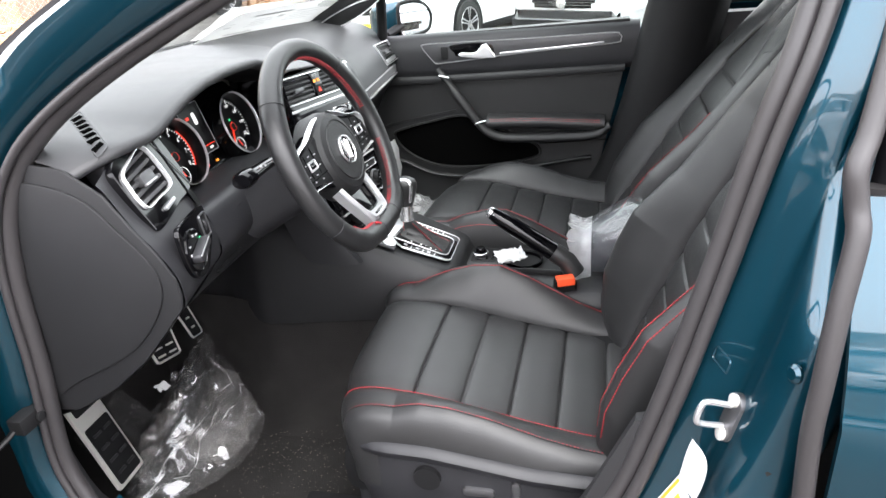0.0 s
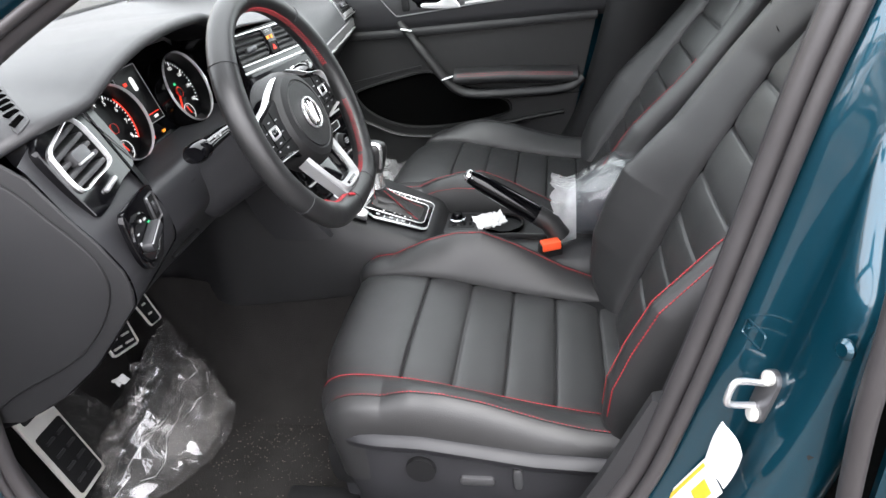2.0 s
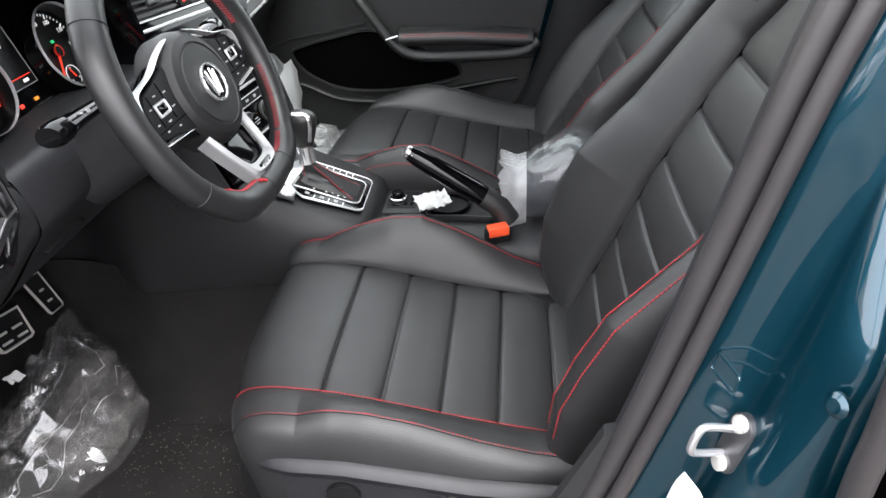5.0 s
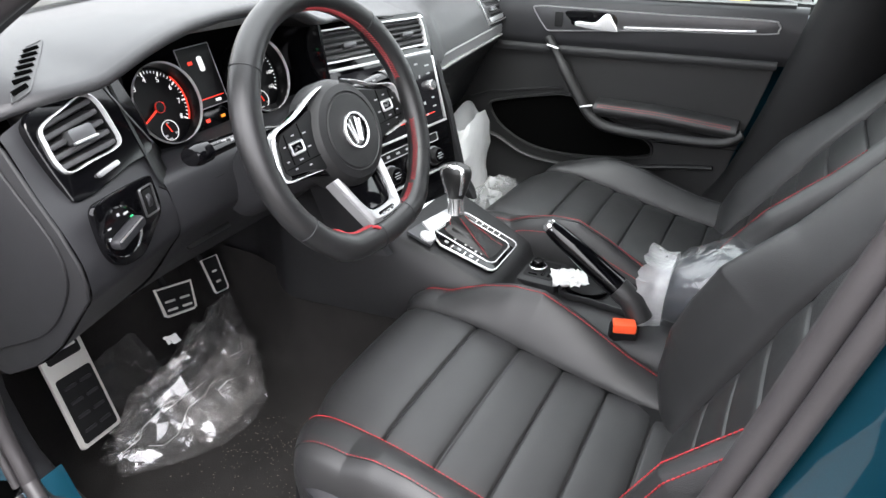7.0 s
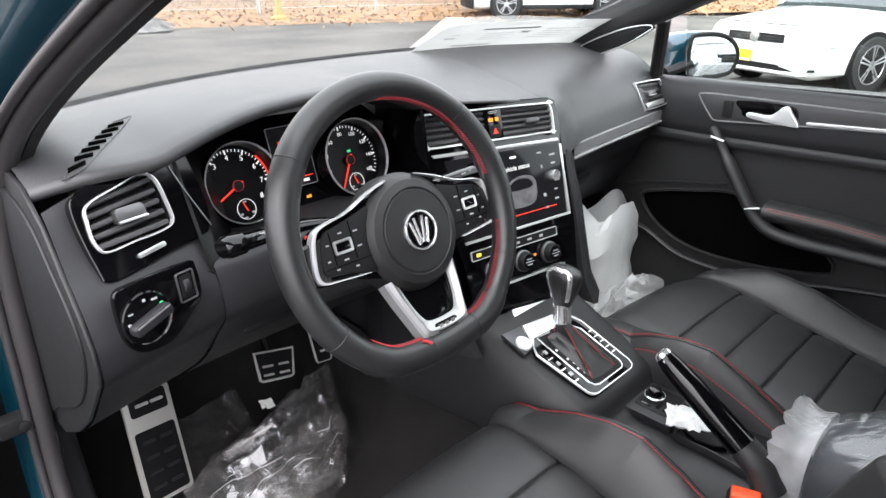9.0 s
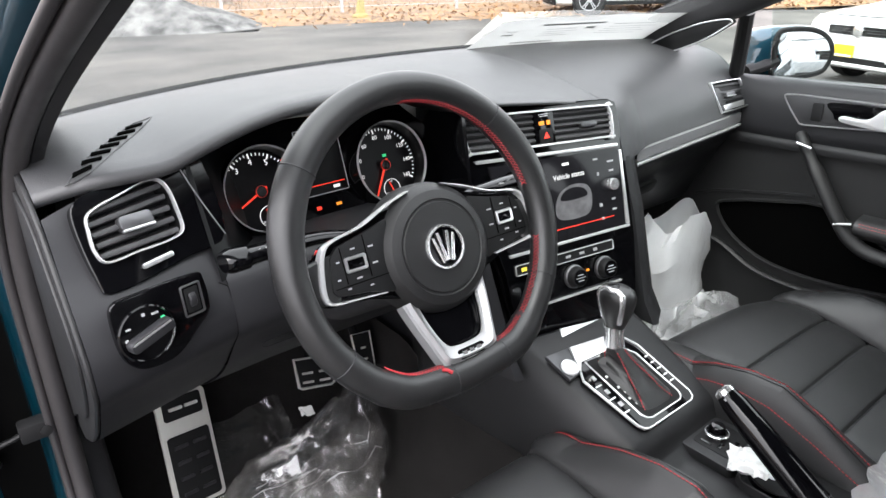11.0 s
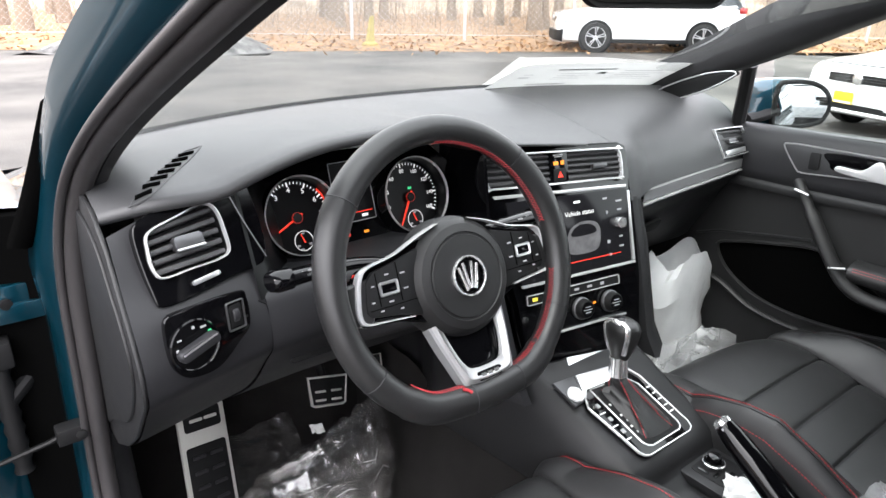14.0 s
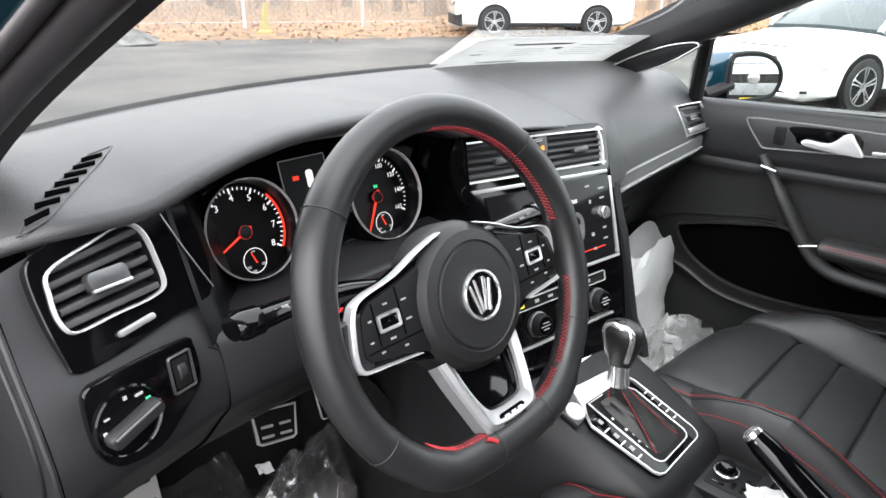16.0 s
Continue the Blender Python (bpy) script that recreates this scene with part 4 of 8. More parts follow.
# ---- centre console ----
console = thing("center_console", (0.02, -0.1, 0.22), "dark plastic centre console with gloss black shifter panel", "console")
rows = []
for y in sorted(list(np.linspace(0.80, -0.56, 50)) + [-0.100, -0.106, -0.112, -0.120, -0.130, -0.137], reverse=True):
    z = float(np.interp(y, [-0.56, -0.30, -0.135, -0.112, -0.098, 0.0, 0.09, 0.16, 0.36, 0.80], [0.520, 0.508, 0.508, 0.522, 0.556, 0.594, 0.630, 0.650, 0.68, 0.70]))
    xl = float(np.interp(y, [-0.56, -0.1, 0.1, 0.36, 0.50], [-0.095, -0.100, -0.112, -0.120, -0.050]))
    xr = float(np.interp(y, [-0.56, -0.1, 0.1, 0.36], [0.135, 0.142, 0.160, 0.190]))
    low_z = float(np.interp(y, [-0.56, 0.07, 0.30, 0.55], [0.455, 0.450, 0.430, 0.418]))
    prof = [(xl - 0.006, low_z - 0.004), (xl - 0.017, low_z - 0.002), (xl - 0.019, low_z + 0.008), (xl - 0.012, z - 0.055), (xl - 0.002, z - 0.03), (xl + 0.010, z - 0.006), (xl + 0.022, z), (0.02, z), (xr - 0.022, z), (xr - 0.010, z - 0.006), (xr + 0.002, z - 0.03), (xr + 0.012, z - 0.055), (xr + 0.019, low_z + 0.008), (xr + 0.017, low_z - 0.002), (xr + 0.006, low_z - 0.004)]
    rows.append([(x, y, q) for x, q in prof])
part("console_body", sheet(rows), CONSOLE, console, "dark grey console shell", 50)
S = plane_frame((0.006, 0.003, 0.597), (1, 0.04, -0.06), (0, 1, 0.40))
plate = [(-0.083, 0.018), (-0.0665, -0.084), (-0.060, -0.093), (-0.050, -0.097), (0.068, -0.097), (0.079, -0.092), (0.084, -0.081), (0.080, 0.030), (0.064, 0.062), (0.044, 0.069), (-0.050, 0.080), (-0.074, 0.032)]
part("shifter_panel", prism(plate, S, -0.004, 0.0035, 0.002), PIANO, console, "gloss black shifter panel")
part("shifter_frame", rim(plate, 0.0028, S, 0.002, 0.0060), BRIGHT, console, "chrome frame")
inner = [(-0.049, 0.046), (-0.044, -0.072), (-0.038, -0.082), (-0.028, -0.086), (0.050, -0.086), (0.060, -0.081), (0.064, -0.072), (0.060, 0.018), (0.046, 0.036), (0.020, 0.043)]
part("shifter_frame", rim(inner, 0.0024, S, 0.003, 0.0056), BRIGHT, console)
part("gate_panel", prism(shrink(inner, 0.0036), S, 0.0034, 0.0048, 0.0008), DARK, console, "matt black gate panel")
part("front_plate", prism([(-0.0755, 0.030), (-0.056, 0.047), (0.020, 0.0445), (0.050, 0.036), (0.062, 0.058), (0.044, 0.0685), (-0.050, 0.0790)], S, 0.0036, 0.0072, 0.001), BRIGHT, console, "bright silver front plate")
part("start_panel", prism([(-0.104, 0.084), (-0.101, 0.030), (-0.074, 0.033), (-0.052, 0.081)], S, -0.002, 0.0040, 0.001), ANTHRACITE, console, "dark grey start button panel")
part("start_button", lathe([(0.0150, 0.0), (0.0150, 0.006), (0.0135, 0.0075), (0.0005, 0.008)], S @ Matrix.Translation((-0.084, 0.048, 0.002)), 28), WHITE, console, "round silver start button")
part("side_button", bars(S @ Matrix.Translation((0, 0, 0.0042)), [(-0.061, 0.014, 0.007, 0.008), (-0.060, -0.015, 0.007, 0.008), (-0.0575, -0.042, 0.008, 0.008)]), GREYPRINT, console)
part("button_divider", bars(S @ Matrix.Translation((0, 0, 0.0046)), [(-0.0655 + 0.0022 * i, -0.001 - 0.028 * i, 0.014, 0.0022) for i in range(3)]), BRIGHT, console)
part("gate_mark", bars(S @ Matrix.Translation((0, 0, 0.0052)), [(0.0715, 0.004 - 0.014 * i, 0.010, 0.0024) for i in range(5)] + [(-0.0375, 0.006, 0.004, 0.004)] + [(-0.035 + 0.004 * (i % 2), -0.018 - 0.012 * i, 0.004, 0.004) for i in range(4)]), WHITE, console)
KT = V((-0.004, 0.022, 0.735))
def ridge_wave(i, t):
    """Slack folds of the leather half way up."""
    return math.sin(math.pi * t) * (0.5 + 0.5 * math.sin(i * 1.3 + 11 * t))


b0 = [S @ V((x + 0.009, y - 0.019, 0.004)) for x, y in rrect(0.082, 0.116, 0.018, 5)]
n = len(b0)
rings = [b0]
for t, sc in ((0.08, 0.95), (0.18, 0.80), (0.28, 0.70), (0.38, 0.57), (0.5, 0.48), (0.62, 0.40), (0.75, 0.33), (0.88, 0.28), (1.0, 0.24)):
    c = (S @ V((0.009, -0.019, 0.004))).lerp(KT - V((-0.002, 0.004, 0.085)), t)
    ring = []
    for i, p in enumerate(b0):
        d = p - (S @ V((0.009, -0.019, 0.004)))
        w = 1 + 0.24 * math.sin(i * 2.1 + t * 7) * (1 - t) * min(1, t * 4) - 0.10 * ridge_wave(i, t)
        ring.append(c + d * sc * w)
    rings.append(ring)
gear = thing("gear_selector", S @ V((0, 0, 0)), "leather-booted gear selector with chrome trimmed knob", "gear selector")
part("boot", loft(rings), LEATHER, gear, "black leather boot with red stitching", 70)
for i in (2, 8, 14, 20):
    part("stitching", stitches([r[i] * 1.0 + (r[i] - r[(i + n // 2) % n]).normalized() * 0.0012 for r in rings], 0.0011, 0.005, 0.25), STITCH, gear, "red thread stitching")
collar = KT - V((-0.002, 0.004, 0.085))
part("collar", tube([collar, collar.lerp(KT, 0.2), collar.lerp(KT, 0.42)], [0.017, 0.0155, 0.0165], False, 20), CHROME, gear, "chrome collar")
rings = []
ax = (KT - collar).normalized()
for t, w, d in ((0.40, 0.013, 0.016), (0.55, 0.016, 0.021), (0.75, 0.0205, 0.027), (0.92, 0.0235, 0.031), (1.05, 0.0245, 0.032), (1.14, 0.023, 0.029), (1.20, 0.017, 0.021), (1.22, 0.008, 0.010)):
    c = collar.lerp(KT, t) + V((0, -0.004 * t, 0))
    rings.append([c + V((w * math.cos(a), d * math.sin(a), 0.0)) for a in np.linspace(0, 2 * math.pi, 24, False)])
part("knob", loft(rings), LEATHER_S, gear, "black leather knob", 60)
band = [rings[k][15] for k in (1, 2, 3, 4, 5)] + [rings[6][k] for k in (14, 12, 10)] + [rings[k][9] for k in (5, 4, 3, 2, 1)]
part("knob_trim", tube(curve([(collar + (q - collar) * 1.01).to_tuple() for q in band], 3), 0.0046, False, 10, 0.6), CHROME, gear, "chrome knob trim")
part("knob_top", tube([collar.lerp(KT, 1.2) + V((0, y, -abs(y) * 0.35)) for y in np.linspace(-0.018, 0.012, 8)], 0.011, False, 12, 0.4), PIANO, gear, "gloss black knob top")

# handbrake
brake = thing("parking_brake", (-0.03, -0.36, 0.52), "leather and gloss black handbrake lever with chrome tip", "handbrake lever")
tip, foot = V((-0.03, -0.185, 0.682)), V((-0.03, -0.335, 0.580))
ax = (foot - tip).normalized()
part("lever", tube([tip + ax * 0.004, tip + ax * 0.02, tip + ax * 0.06, tip + ax * 0.12, foot], [0.0140, 0.0170, 0.0195, 0.0208, 0.0215], False, 16), PIANO, brake, "gloss black grip")
part("tip", tube([tip - ax * 0.006, tip - ax * 0.002, tip + ax * 0.012], [0.007, 0.0130, 0.0148], False, 16), CHROME, brake, "chrome push button")
part("lever_trim", tube([tip + ax * 0.01 + V((-0.012, 0, 0.004)), tip + ax * 0.07 + V((-0.0142, 0, 0.004)), tip + ax * 0.14 + V((-0.018, 0, 0.004))], 0.0028, False, 8), GREYTRIM, brake)
part("sleeve", tube([foot - ax * 0.015, foot, foot + ax * 0.02, foot + V((0, -0.035, -0.045))], [0.0218, 0.0222, 0.0222, 0.024], False, 16), LEATHER, brake, "black leather sleeve", 60)
part("stitching", stitches([foot - ax * 0.028 + V((0.004, 0, 0.0208)), foot + V((0.004, 0, 0.0228)), foot + ax * 0.02 + V((0.004, 0.002, 0.0228))], 0.0012, 0.005, 0.25), STITCH, brake, "red thread stitching")

# switch module and cup recess
C2 = plane_frame((0.078, -0.152, 0.5205), (1, 0, 0), (0, 1, 0))
part("switch_module", prism(rrect(0.100, 0.088, 0.010, 5, -0.012, 0.0), C2, -0.014, 0.004, 0.003), CONSOLE, console, "dark switch module")
part("module_inset", prism(rrect(0.070, 0.062, 0.006, 5, -0.008, 0.004), C2, 0.003, 0.0052, 0.001), DARK, console, "matt black switch inset")
part("tray_rim", rim([tuple(q) for q in curve([(-0.062, -0.05), (-0.070, -0.12), (-0.074, -0.20), (-0.040, -0.235), (0.03, -0.235), (0.052, -0.20), (0.052, -0.05), (0.02, -0.047)], 4, True)], 0.006, C2, -0.010, 0.002), CONSOLE, console, "raised tray rim")
part("tray_floor", prism(rrect(0.112, 0.170, 0.02, 5, -0.010, -0.142), C2, -0.011, -0.0085, 0.001), DARK, console, "black tray floor")
part("rotary_knob", lathe([(0.0175, 0.007), (0.0175, 0.010), (0.0125, 0.012), (0.0115, 0.022), (0.010, 0.024), (0.0005, 0.0245)], plane_frame((0.072, -0.137, 0.5205), (1, 0, 0), (0, 1, 0)), 28), PIANO, console, "small rotary knob")
part("rotary_ring", lathe([(0.0185, 0.008), (0.0185, 0.0115), (0.0165, 0.0125), (0.0165, 0.008)], plane_frame((0.072, -0.137, 0.5205), (1, 0, 0), (0, 1, 0)), 28), CHROME, console)
part("button_slot", bars(C2 @ Matrix.Translation((0, 0, 0.0060)), [(-0.034, 0.016, 0.004, 0.018), (-0.026, -0.004, 0.014, 0.006), (-0.026, -0.017, 0.014, 0.006), (-0.006, -0.017, 0.014, 0.006)]), PIANO, console)
for dx in (0.065, ):
    part("cup_holder", lathe([(0.040, -0.03), (0.040, 0.004), (0.046, 0.006), (0.046, 0.0), (0.036, -0.028)], plane_frame((dx, -0.245, 0.516), (1, 0, 0), (0, 1, 0)), 32), PIANO, console, "gloss rimmed cup recess")

buckle = thing("seat_belt_buckle", (-0.064, -0.356, 0.46), "black seat belt buckle with orange-red release button", "seat belt buckle")
B = plane_frame((-0.064, -0.350, 0.502), (0.35, -0.94, 0), (-0.05, 0.05, 1))
part("buckle_body", prism(rrect(0.048, 0.075, 0.007), B, -0.010, 0.012, 0.004), DARK, buckle)
part("release_button", prism(rrect(0.040, 0.018, 0.003), B @ Matrix.Translation((0, 0.034, 0)), -0.008, 0.0145, 0.002), BUCKLE, buckle, "orange-red release button")
part("buckle_slot", prism(rrect(0.022, 0.016, 0.002), B @ Matrix.Translation((0.0, -0.004, 0)), 0.010, 0.0132, 0.001), PIANO, buckle)
part("buckle_stalk", box((-0.067, -0.354, 0.44), (0.03, 0.035, 0.08), 0.006), DARK, buckle)

# ---- body shell ----
shell = thing("car_body", (0, 0, 0.2), "teal metallic hatchback body with its driver's door open", "car")


def strip(path, prof_dirs, name, material, label="", sm=40):
    """A band swept along a path with constant cross vectors."""
    rows = [[V(p) + V(d) for d in prof_dirs] for p in path]
    return part(name, sheet(rows), material, shell, label, sm)


# door opening line at the body side: A-pillar top, down the front, sill, B-pillar
a_line = curve([(-0.60, -0.62, 1.40), (-0.636, -0.30, 1.315), (-0.674, 0.0, 1.195), (-0.702, 0.20, 1.095), (-0.720, 0.295, 1.01), (-0.732, 0.338, 0.90), (-0.736, 0.360, 0.72), (-0.738, 0.385, 0.55), (-0.742, 0.360, 0.44)], 7)
b_line = curve([(-0.554, -0.717, 1.38), (-0.624, -0.647, 1.25), (-0.660, -0.611, 1.12), (-0.666, -0.584, 1.02), (-0.668, -0.551, 0.87), (-0.677, -0.508, 0.70), (-0.688, -0.458, 0.55), (-0.703, -0.383, 0.43)], 7)
sill_line = curve([(-0.742, 0.360, 0.44), (-0.755, 0.28, 0.375), (-0.758, 0.1, 0.36), (-0.758, -0.2, 0.36), (-0.735, -0.32, 0.375), (-0.705, -0.38, 0.43)], 6)
for ln, nm in ((a_line, "a"), (b_line, "b"), (sill_line, "s")):
    part("door_seal", tube(ln, 0.0125, False, 10), RUBBER, shell, "grey rubber door seal", 60)
    part("door_seal", tube([V(p) + V((-0.017 if nm == "a" else -0.022, (0.002 if nm == "a" else -0.010 if nm == "b" else 0), 0.004 if nm == "a" else 0 if nm == "b" else -0.012)) for p in ln], 0.0060 if nm == "a" else 0.0085, False, 8), RUBBER, shell, "", 60)
# painted shut faces
rows = []
for p in a_line:
    p = V(p)
    zs = [0.80, 0.91, 1.00, 1.10, 1.20]
    out = V([float(np.interp(p.z, zs, c)) for c in ([-0.034, -0.044, -0.026, -0.033, -0.035], [0.060, 0.062, 0.050, 0.005, -0.010], [0.016, 0.010, 0.036, 0.078, 0.080])])
    rows.append([p + V((0.01, 0.01, 0)), p + V((-0.018, 0.018, 0.010)), p + V((-0.018, 0.018, 0.010)).lerp(out, 0.5) + V((-0.005, 0, 0)), p + out, p + out + V((0.012, 0.03, -0.004))])
part("front_pillar", sheet(rows), PAINT, shell, "teal painted front door pillar", 50)
rows = []
for p in b_line:
    p = V(p)
    k = 0.50 * max(0, min(p.z, 1.0) - 0.86) + 0.20 * max(0, p.z - 1.0)
    rows.append([V(q) for q in curve([p + V((0.012, -0.004, 0)), p + V((-0.016, -0.020, 0)), p + V((-0.030, -0.048, 0)), p + V((-0.044 + k * 0.1, -0.064, 0)), p + V((-0.070 + k * 0.45, -0.068, 0)), p + V((-0.094 + k * 0.75, -0.080, 0)), p + V((-0.104 + k, -0.098, 0)), p + V((-0.100 + k, -0.140, 0)), p + V((-0.06, -0.17, 0))], 3)])
part("centre_pillar", sheet(rows), PAINT, shell, "teal painted centre pillar", 50)
rows = []
for p in sill_line:
    p = V(p)
    rows.append([p + V((0.05, 0, -0.01)), p + V((-0.02, 0, -0.012)), p + V((-0.06, 0, -0.03)), p + V((-0.10, 0, -0.05)), p + V((-0.12, 0, -0.15))])
part("sill", sheet(rows), PAINT, shell, "teal painted sill", 50)
# inner trims
rows = []
for p in a_line[:34]:
    p = V(p)
    rows.append([p + V((0.012, 0.0, 0.0)), p + V((0.020, 0.008, -0.005)), p + V((0.034, 0.050, 0.015)), p + V((0.055, 0.100, 0.045)), p + V((0.05, 0.125, 0.065))])
part("pillar_trim", sheet(rows, 0.006), HARD, shell, "dark front pillar trim", 60)
rows = []
for p in b_line:
    p = V(p)
    rows.append([p + V((0.010, 0.0, 0.0)), p + V((0.030, 0.004, 0.0)), p + V((0.055, -0.03, 0)), p + V((0.065, -0.12, 0))])
part("pillar_trim", sheet(rows), HARD, shell, "dark centre pillar trim", 60)
# the passenger side: a slim pillar along the windscreen, then the quarter window
rows = []
for p in curve([(0.560, -0.62, 1.420), (0.570, -0.30, 1.355), (0.578, 0.0, 1.243), (0.604, 0.25, 1.122), (0.640, 0.49, 1.008)], 7):
    p = V(p)
    slim = float(np.interp(p.y, [0.10, 0.26, 0.46], [1.0, 0.62, 0.10]))
    rows.append([p + V((0.075 * slim, 0.0, 0.0)), p + V((0.042, -0.030, -0.022)) * slim, p + V((0.0, -0.024, -0.018)) * slim, p + V((-0.022 * slim, 0.006, 0.004)), p + V((-0.028 * slim, 0.030, 0.024)), p + V((-0.020 * slim, 0.055, 0.045))])
part("pillar_trim", sheet(rows, 0.006), SOFT, shell, "dark front pillar trim", 60)
part("quarter_glass", prism([(-0.44, 1.005), (-0.27, 0.975), (-0.27, 1.085)], plane_frame((0.725, 0, 0), (0, -1, 0), (0, 0, 1)), -0.003, 0.0, 0), GLASS, shell, "small clear quarter window")
rows = []
for p in b_line:
    p = V((-p[0], p[1] + 0.02, p[2]))
    rows.append([p + V((0.03, 0.03, 0.0)), p + V((0.0, 0.03, 0.0)), p + V((-0.03, 0.015, 0.0)), p + V((-0.055, -0.03, 0)), p + V((-0.055, -0.15, 0)), p + V((0.0, -0.19, 0)), p + V((0.05, -0.19, 0))])
part("pillar_trim", sheet(rows, 0.005), DARK, shell, "black centre pillar trim", 60)
# roof, windscreen, bonnet
rows = []
for y in np.linspace(-0.40, -2.2, 16):
    z = float(np.interp(y, [-2.2, -1.6, -1.0, -0.6, -0.4], [1.28, 1.40, 1.44, 1.425, 1.395]))
    rows.append([(x, y - 0.05 * (1 - (x / 0.6) ** 2) * 0 + 0.06 * (1 - (x / 0.6) ** 2), z - 0.05 * (x / 0.6) ** 4) for x in np.linspace(-0.62, 0.62, 15)])
part("headliner", sheet(rows, 0.02), HEADLINER, shell, "grey cloth headliner", 60)
rows = []
for t in np.linspace(0, 1, 10):
    row = []
    for x in np.linspace(-1, 1, 17):
        y0, z0 = base(x * 0.70)
        y1, z1 = -0.34 - 0.06 * x * x, 1.385 - 0.05 * x**4
        xx = x * (0.705 + (0.585 - 0.705) * t)
        row.append((xx, y0 + (y1 - y0) * t, z0 - 0.01 + (z1 - z0 + 0.01) * t + 0.018 * math.sin(math.pi * t)))
    rows.append(row)
ws = part("windscreen", sheet(rows), GLASS, shell, "clear windscreen", 80)
rows = []
for t in np.linspace(0, 1, 12):
    y = 0.60 + 1.02 * t
    rows.append([(x, y - 0.12 * (x / 0.75) ** 2, 1.005 - 0.02 * t - 0.20 * t**2 - 0.05 * (x / 0.75) ** 4) for x in np.linspace(-0.78, 0.78, 21)])
part("bonnet", sheet(rows), PAINT, shell, "teal painted bonnet", 60)
part("windscreen_band", tube([(x, base(x)[0] - 0.002, base(x)[1] + 0.003) for x in np.linspace(-0.70, 0.70, 50)], 0.0042, False, 8), BLACK_AND_SHADE, shell, "black edge band of the windscreen")
part("cowl", sheet([[(x, base(x)[0] + 0.005, 1.03), (x, base(x)[0] + 0.05, 1.012), (x, base(x)[0] + 0.10, 0.99)] for x in np.linspace(-0.72, 0.72, 30)]), DARK, shell, "black wiper cowl")
# cabin floor and bulkhead
rows = []
for y, z in ((0.95, 0.75), (0.86, 0.55), (0.78, 0.38), (0.68, 0.26), (0.55, 0.225), (0.2, 0.22), (-0.3, 0.22), (-0.7, 0.23), (-0.9, 0.36), (-1.9, 0.5)):
    rows.append([(x, y, z + 0.008 * noise.noise((x * 4, y * 4, 0))) for x in np.linspace(-0.74, 0.74, 24)])
part("carpet", sheet(rows), CARPET, shell, "dirty black carpet", 60)
for sx in (-1, 1):
    rows = []
    for y in np.linspace(0.80, -0.60, 36):
        xe = float(np.interp(y, [-0.56, -0.1, 0.1, 0.36, 0.50], [-0.095, -0.100, -0.112, -0.120, -0.080])) if sx < 0 else float(np.interp(y, [-0.56, -0.1, 0.1, 0.36], [0.135, 0.142, 0.160, 0.190]))
        rows.append([V((xe + sx * d, y, z_ + 0.006 * noise.noise((y * 7, z_ * 9, sx)))) for d, z_ in ((0.004, 0.47), (0.010, 0.42), (0.018, 0.37), (0.028, 0.32), (0.046, 0.275), (0.075, 0.248), (0.120, 0.234), (0.180, 0.224))])
    part("tunnel_carpet", sheet(rows), CARPET, shell, "black carpet over the tunnel", 60)
part("kick_panel", prism([(0.56, 0.26), (0.95, 0.25), (0.95, 0.9), (0.66, 0.66), (0.56, 0.62)], plane_frame((-0.70, 0, 0), (0, 1, 0), (0, 0, 1)), -0.03, 0.0, 0.006), HARD, shell, "dark kick panel")
part("kick_panel", prism([(0.25, 0.25), (0.95, 0.25), (0.95, 0.9), (0.25, 0.9)], plane_frame((0.74, 0, 0), (0, 1, 0), (0, 0, 1)), -0.02, 0.0, 0.006), HARD, shell)
rows = []
for z in np.linspace(0.34, 0.74, 14):
    ya = float(np.interp(z, [0.34, 0.38, 0.44, 0.55, 0.72], [0.20, 0.30, 0.360, 0.385, 0.360]))
    rows.append([(-0.738, ya + 0.010, z), (-0.720, ya + 0.024, z + 0.004), (-0.704, ya + 0.034, z + 0.006), (-0.694, ya + 0.060, z + 0.004), (-0.690, ya + 0.12, z), (-0.690, 0.62, z)])
part("kick_trim", sheet(rows, 0.003), HARD, shell, "dark plastic trim at the pillar foot", 60)
part("sill_trim", sheet([[(-0.745, y, 0.372), (-0.715, y, 0.380), (-0.695, y, 0.36), (-0.690, y, 0.23)] for y in np.linspace(0.45, -0.45, 12)]), HARD, shell, "dark plastic sill trim")
# rear cabin
part("rear_bench", joined(box((0, -1.25, 0.48), (1.25, 0.5, 0.18), 0.05, 3), box((0, -1.58, 0.80), (1.25, 0.16, 0.62), 0.05, 3, )), LEATHER, shell, "black leather rear bench")
part("rear_side", box((0.74, -1.25, 0.62), (0.05, 1.1, 0.74), 0.02), HARD, shell)
part("rear_side", box((-0.76, -1.30, 0.62), (0.05, 1.0, 0.74), 0.02), HARD, shell)
part("tailgate", box((0, -2.0, 0.75), (1.3, 0.06, 0.6), 0.02), HARD, shell)

# rear door outer skin with its front edge seal
SIDE_Z, SIDE_X = [0.30, 0.60, 0.72, 0.79, 0.80, 0.84, 0.90, 0.96, 1.005], [-0.862, -0.876, -0.880, -0.881, -0.877, -0.868, -0.8485, -0.8255, -0.808]
rows = []
for y in np.linspace(-0.655, -1.7, 14):
    tuck = 0.06 * max(0.0, (y + 1.7) / 1.045) ** 2
    rows.append([(float(np.interp(z, SIDE_Z, SIDE_X)) + tuck, y, z) for z in list(np.linspace(0.30, 0.79, 10)) + list(np.linspace(0.80, 1.003, 16))])
rear = thing("rear_door", (-0.86, -1.2, 0.3), "closed teal rear door with black window seal", "car door")
part("door_skin", sheet(rows, 0.01), PAINT, rear, "teal metallic door skin", 24)
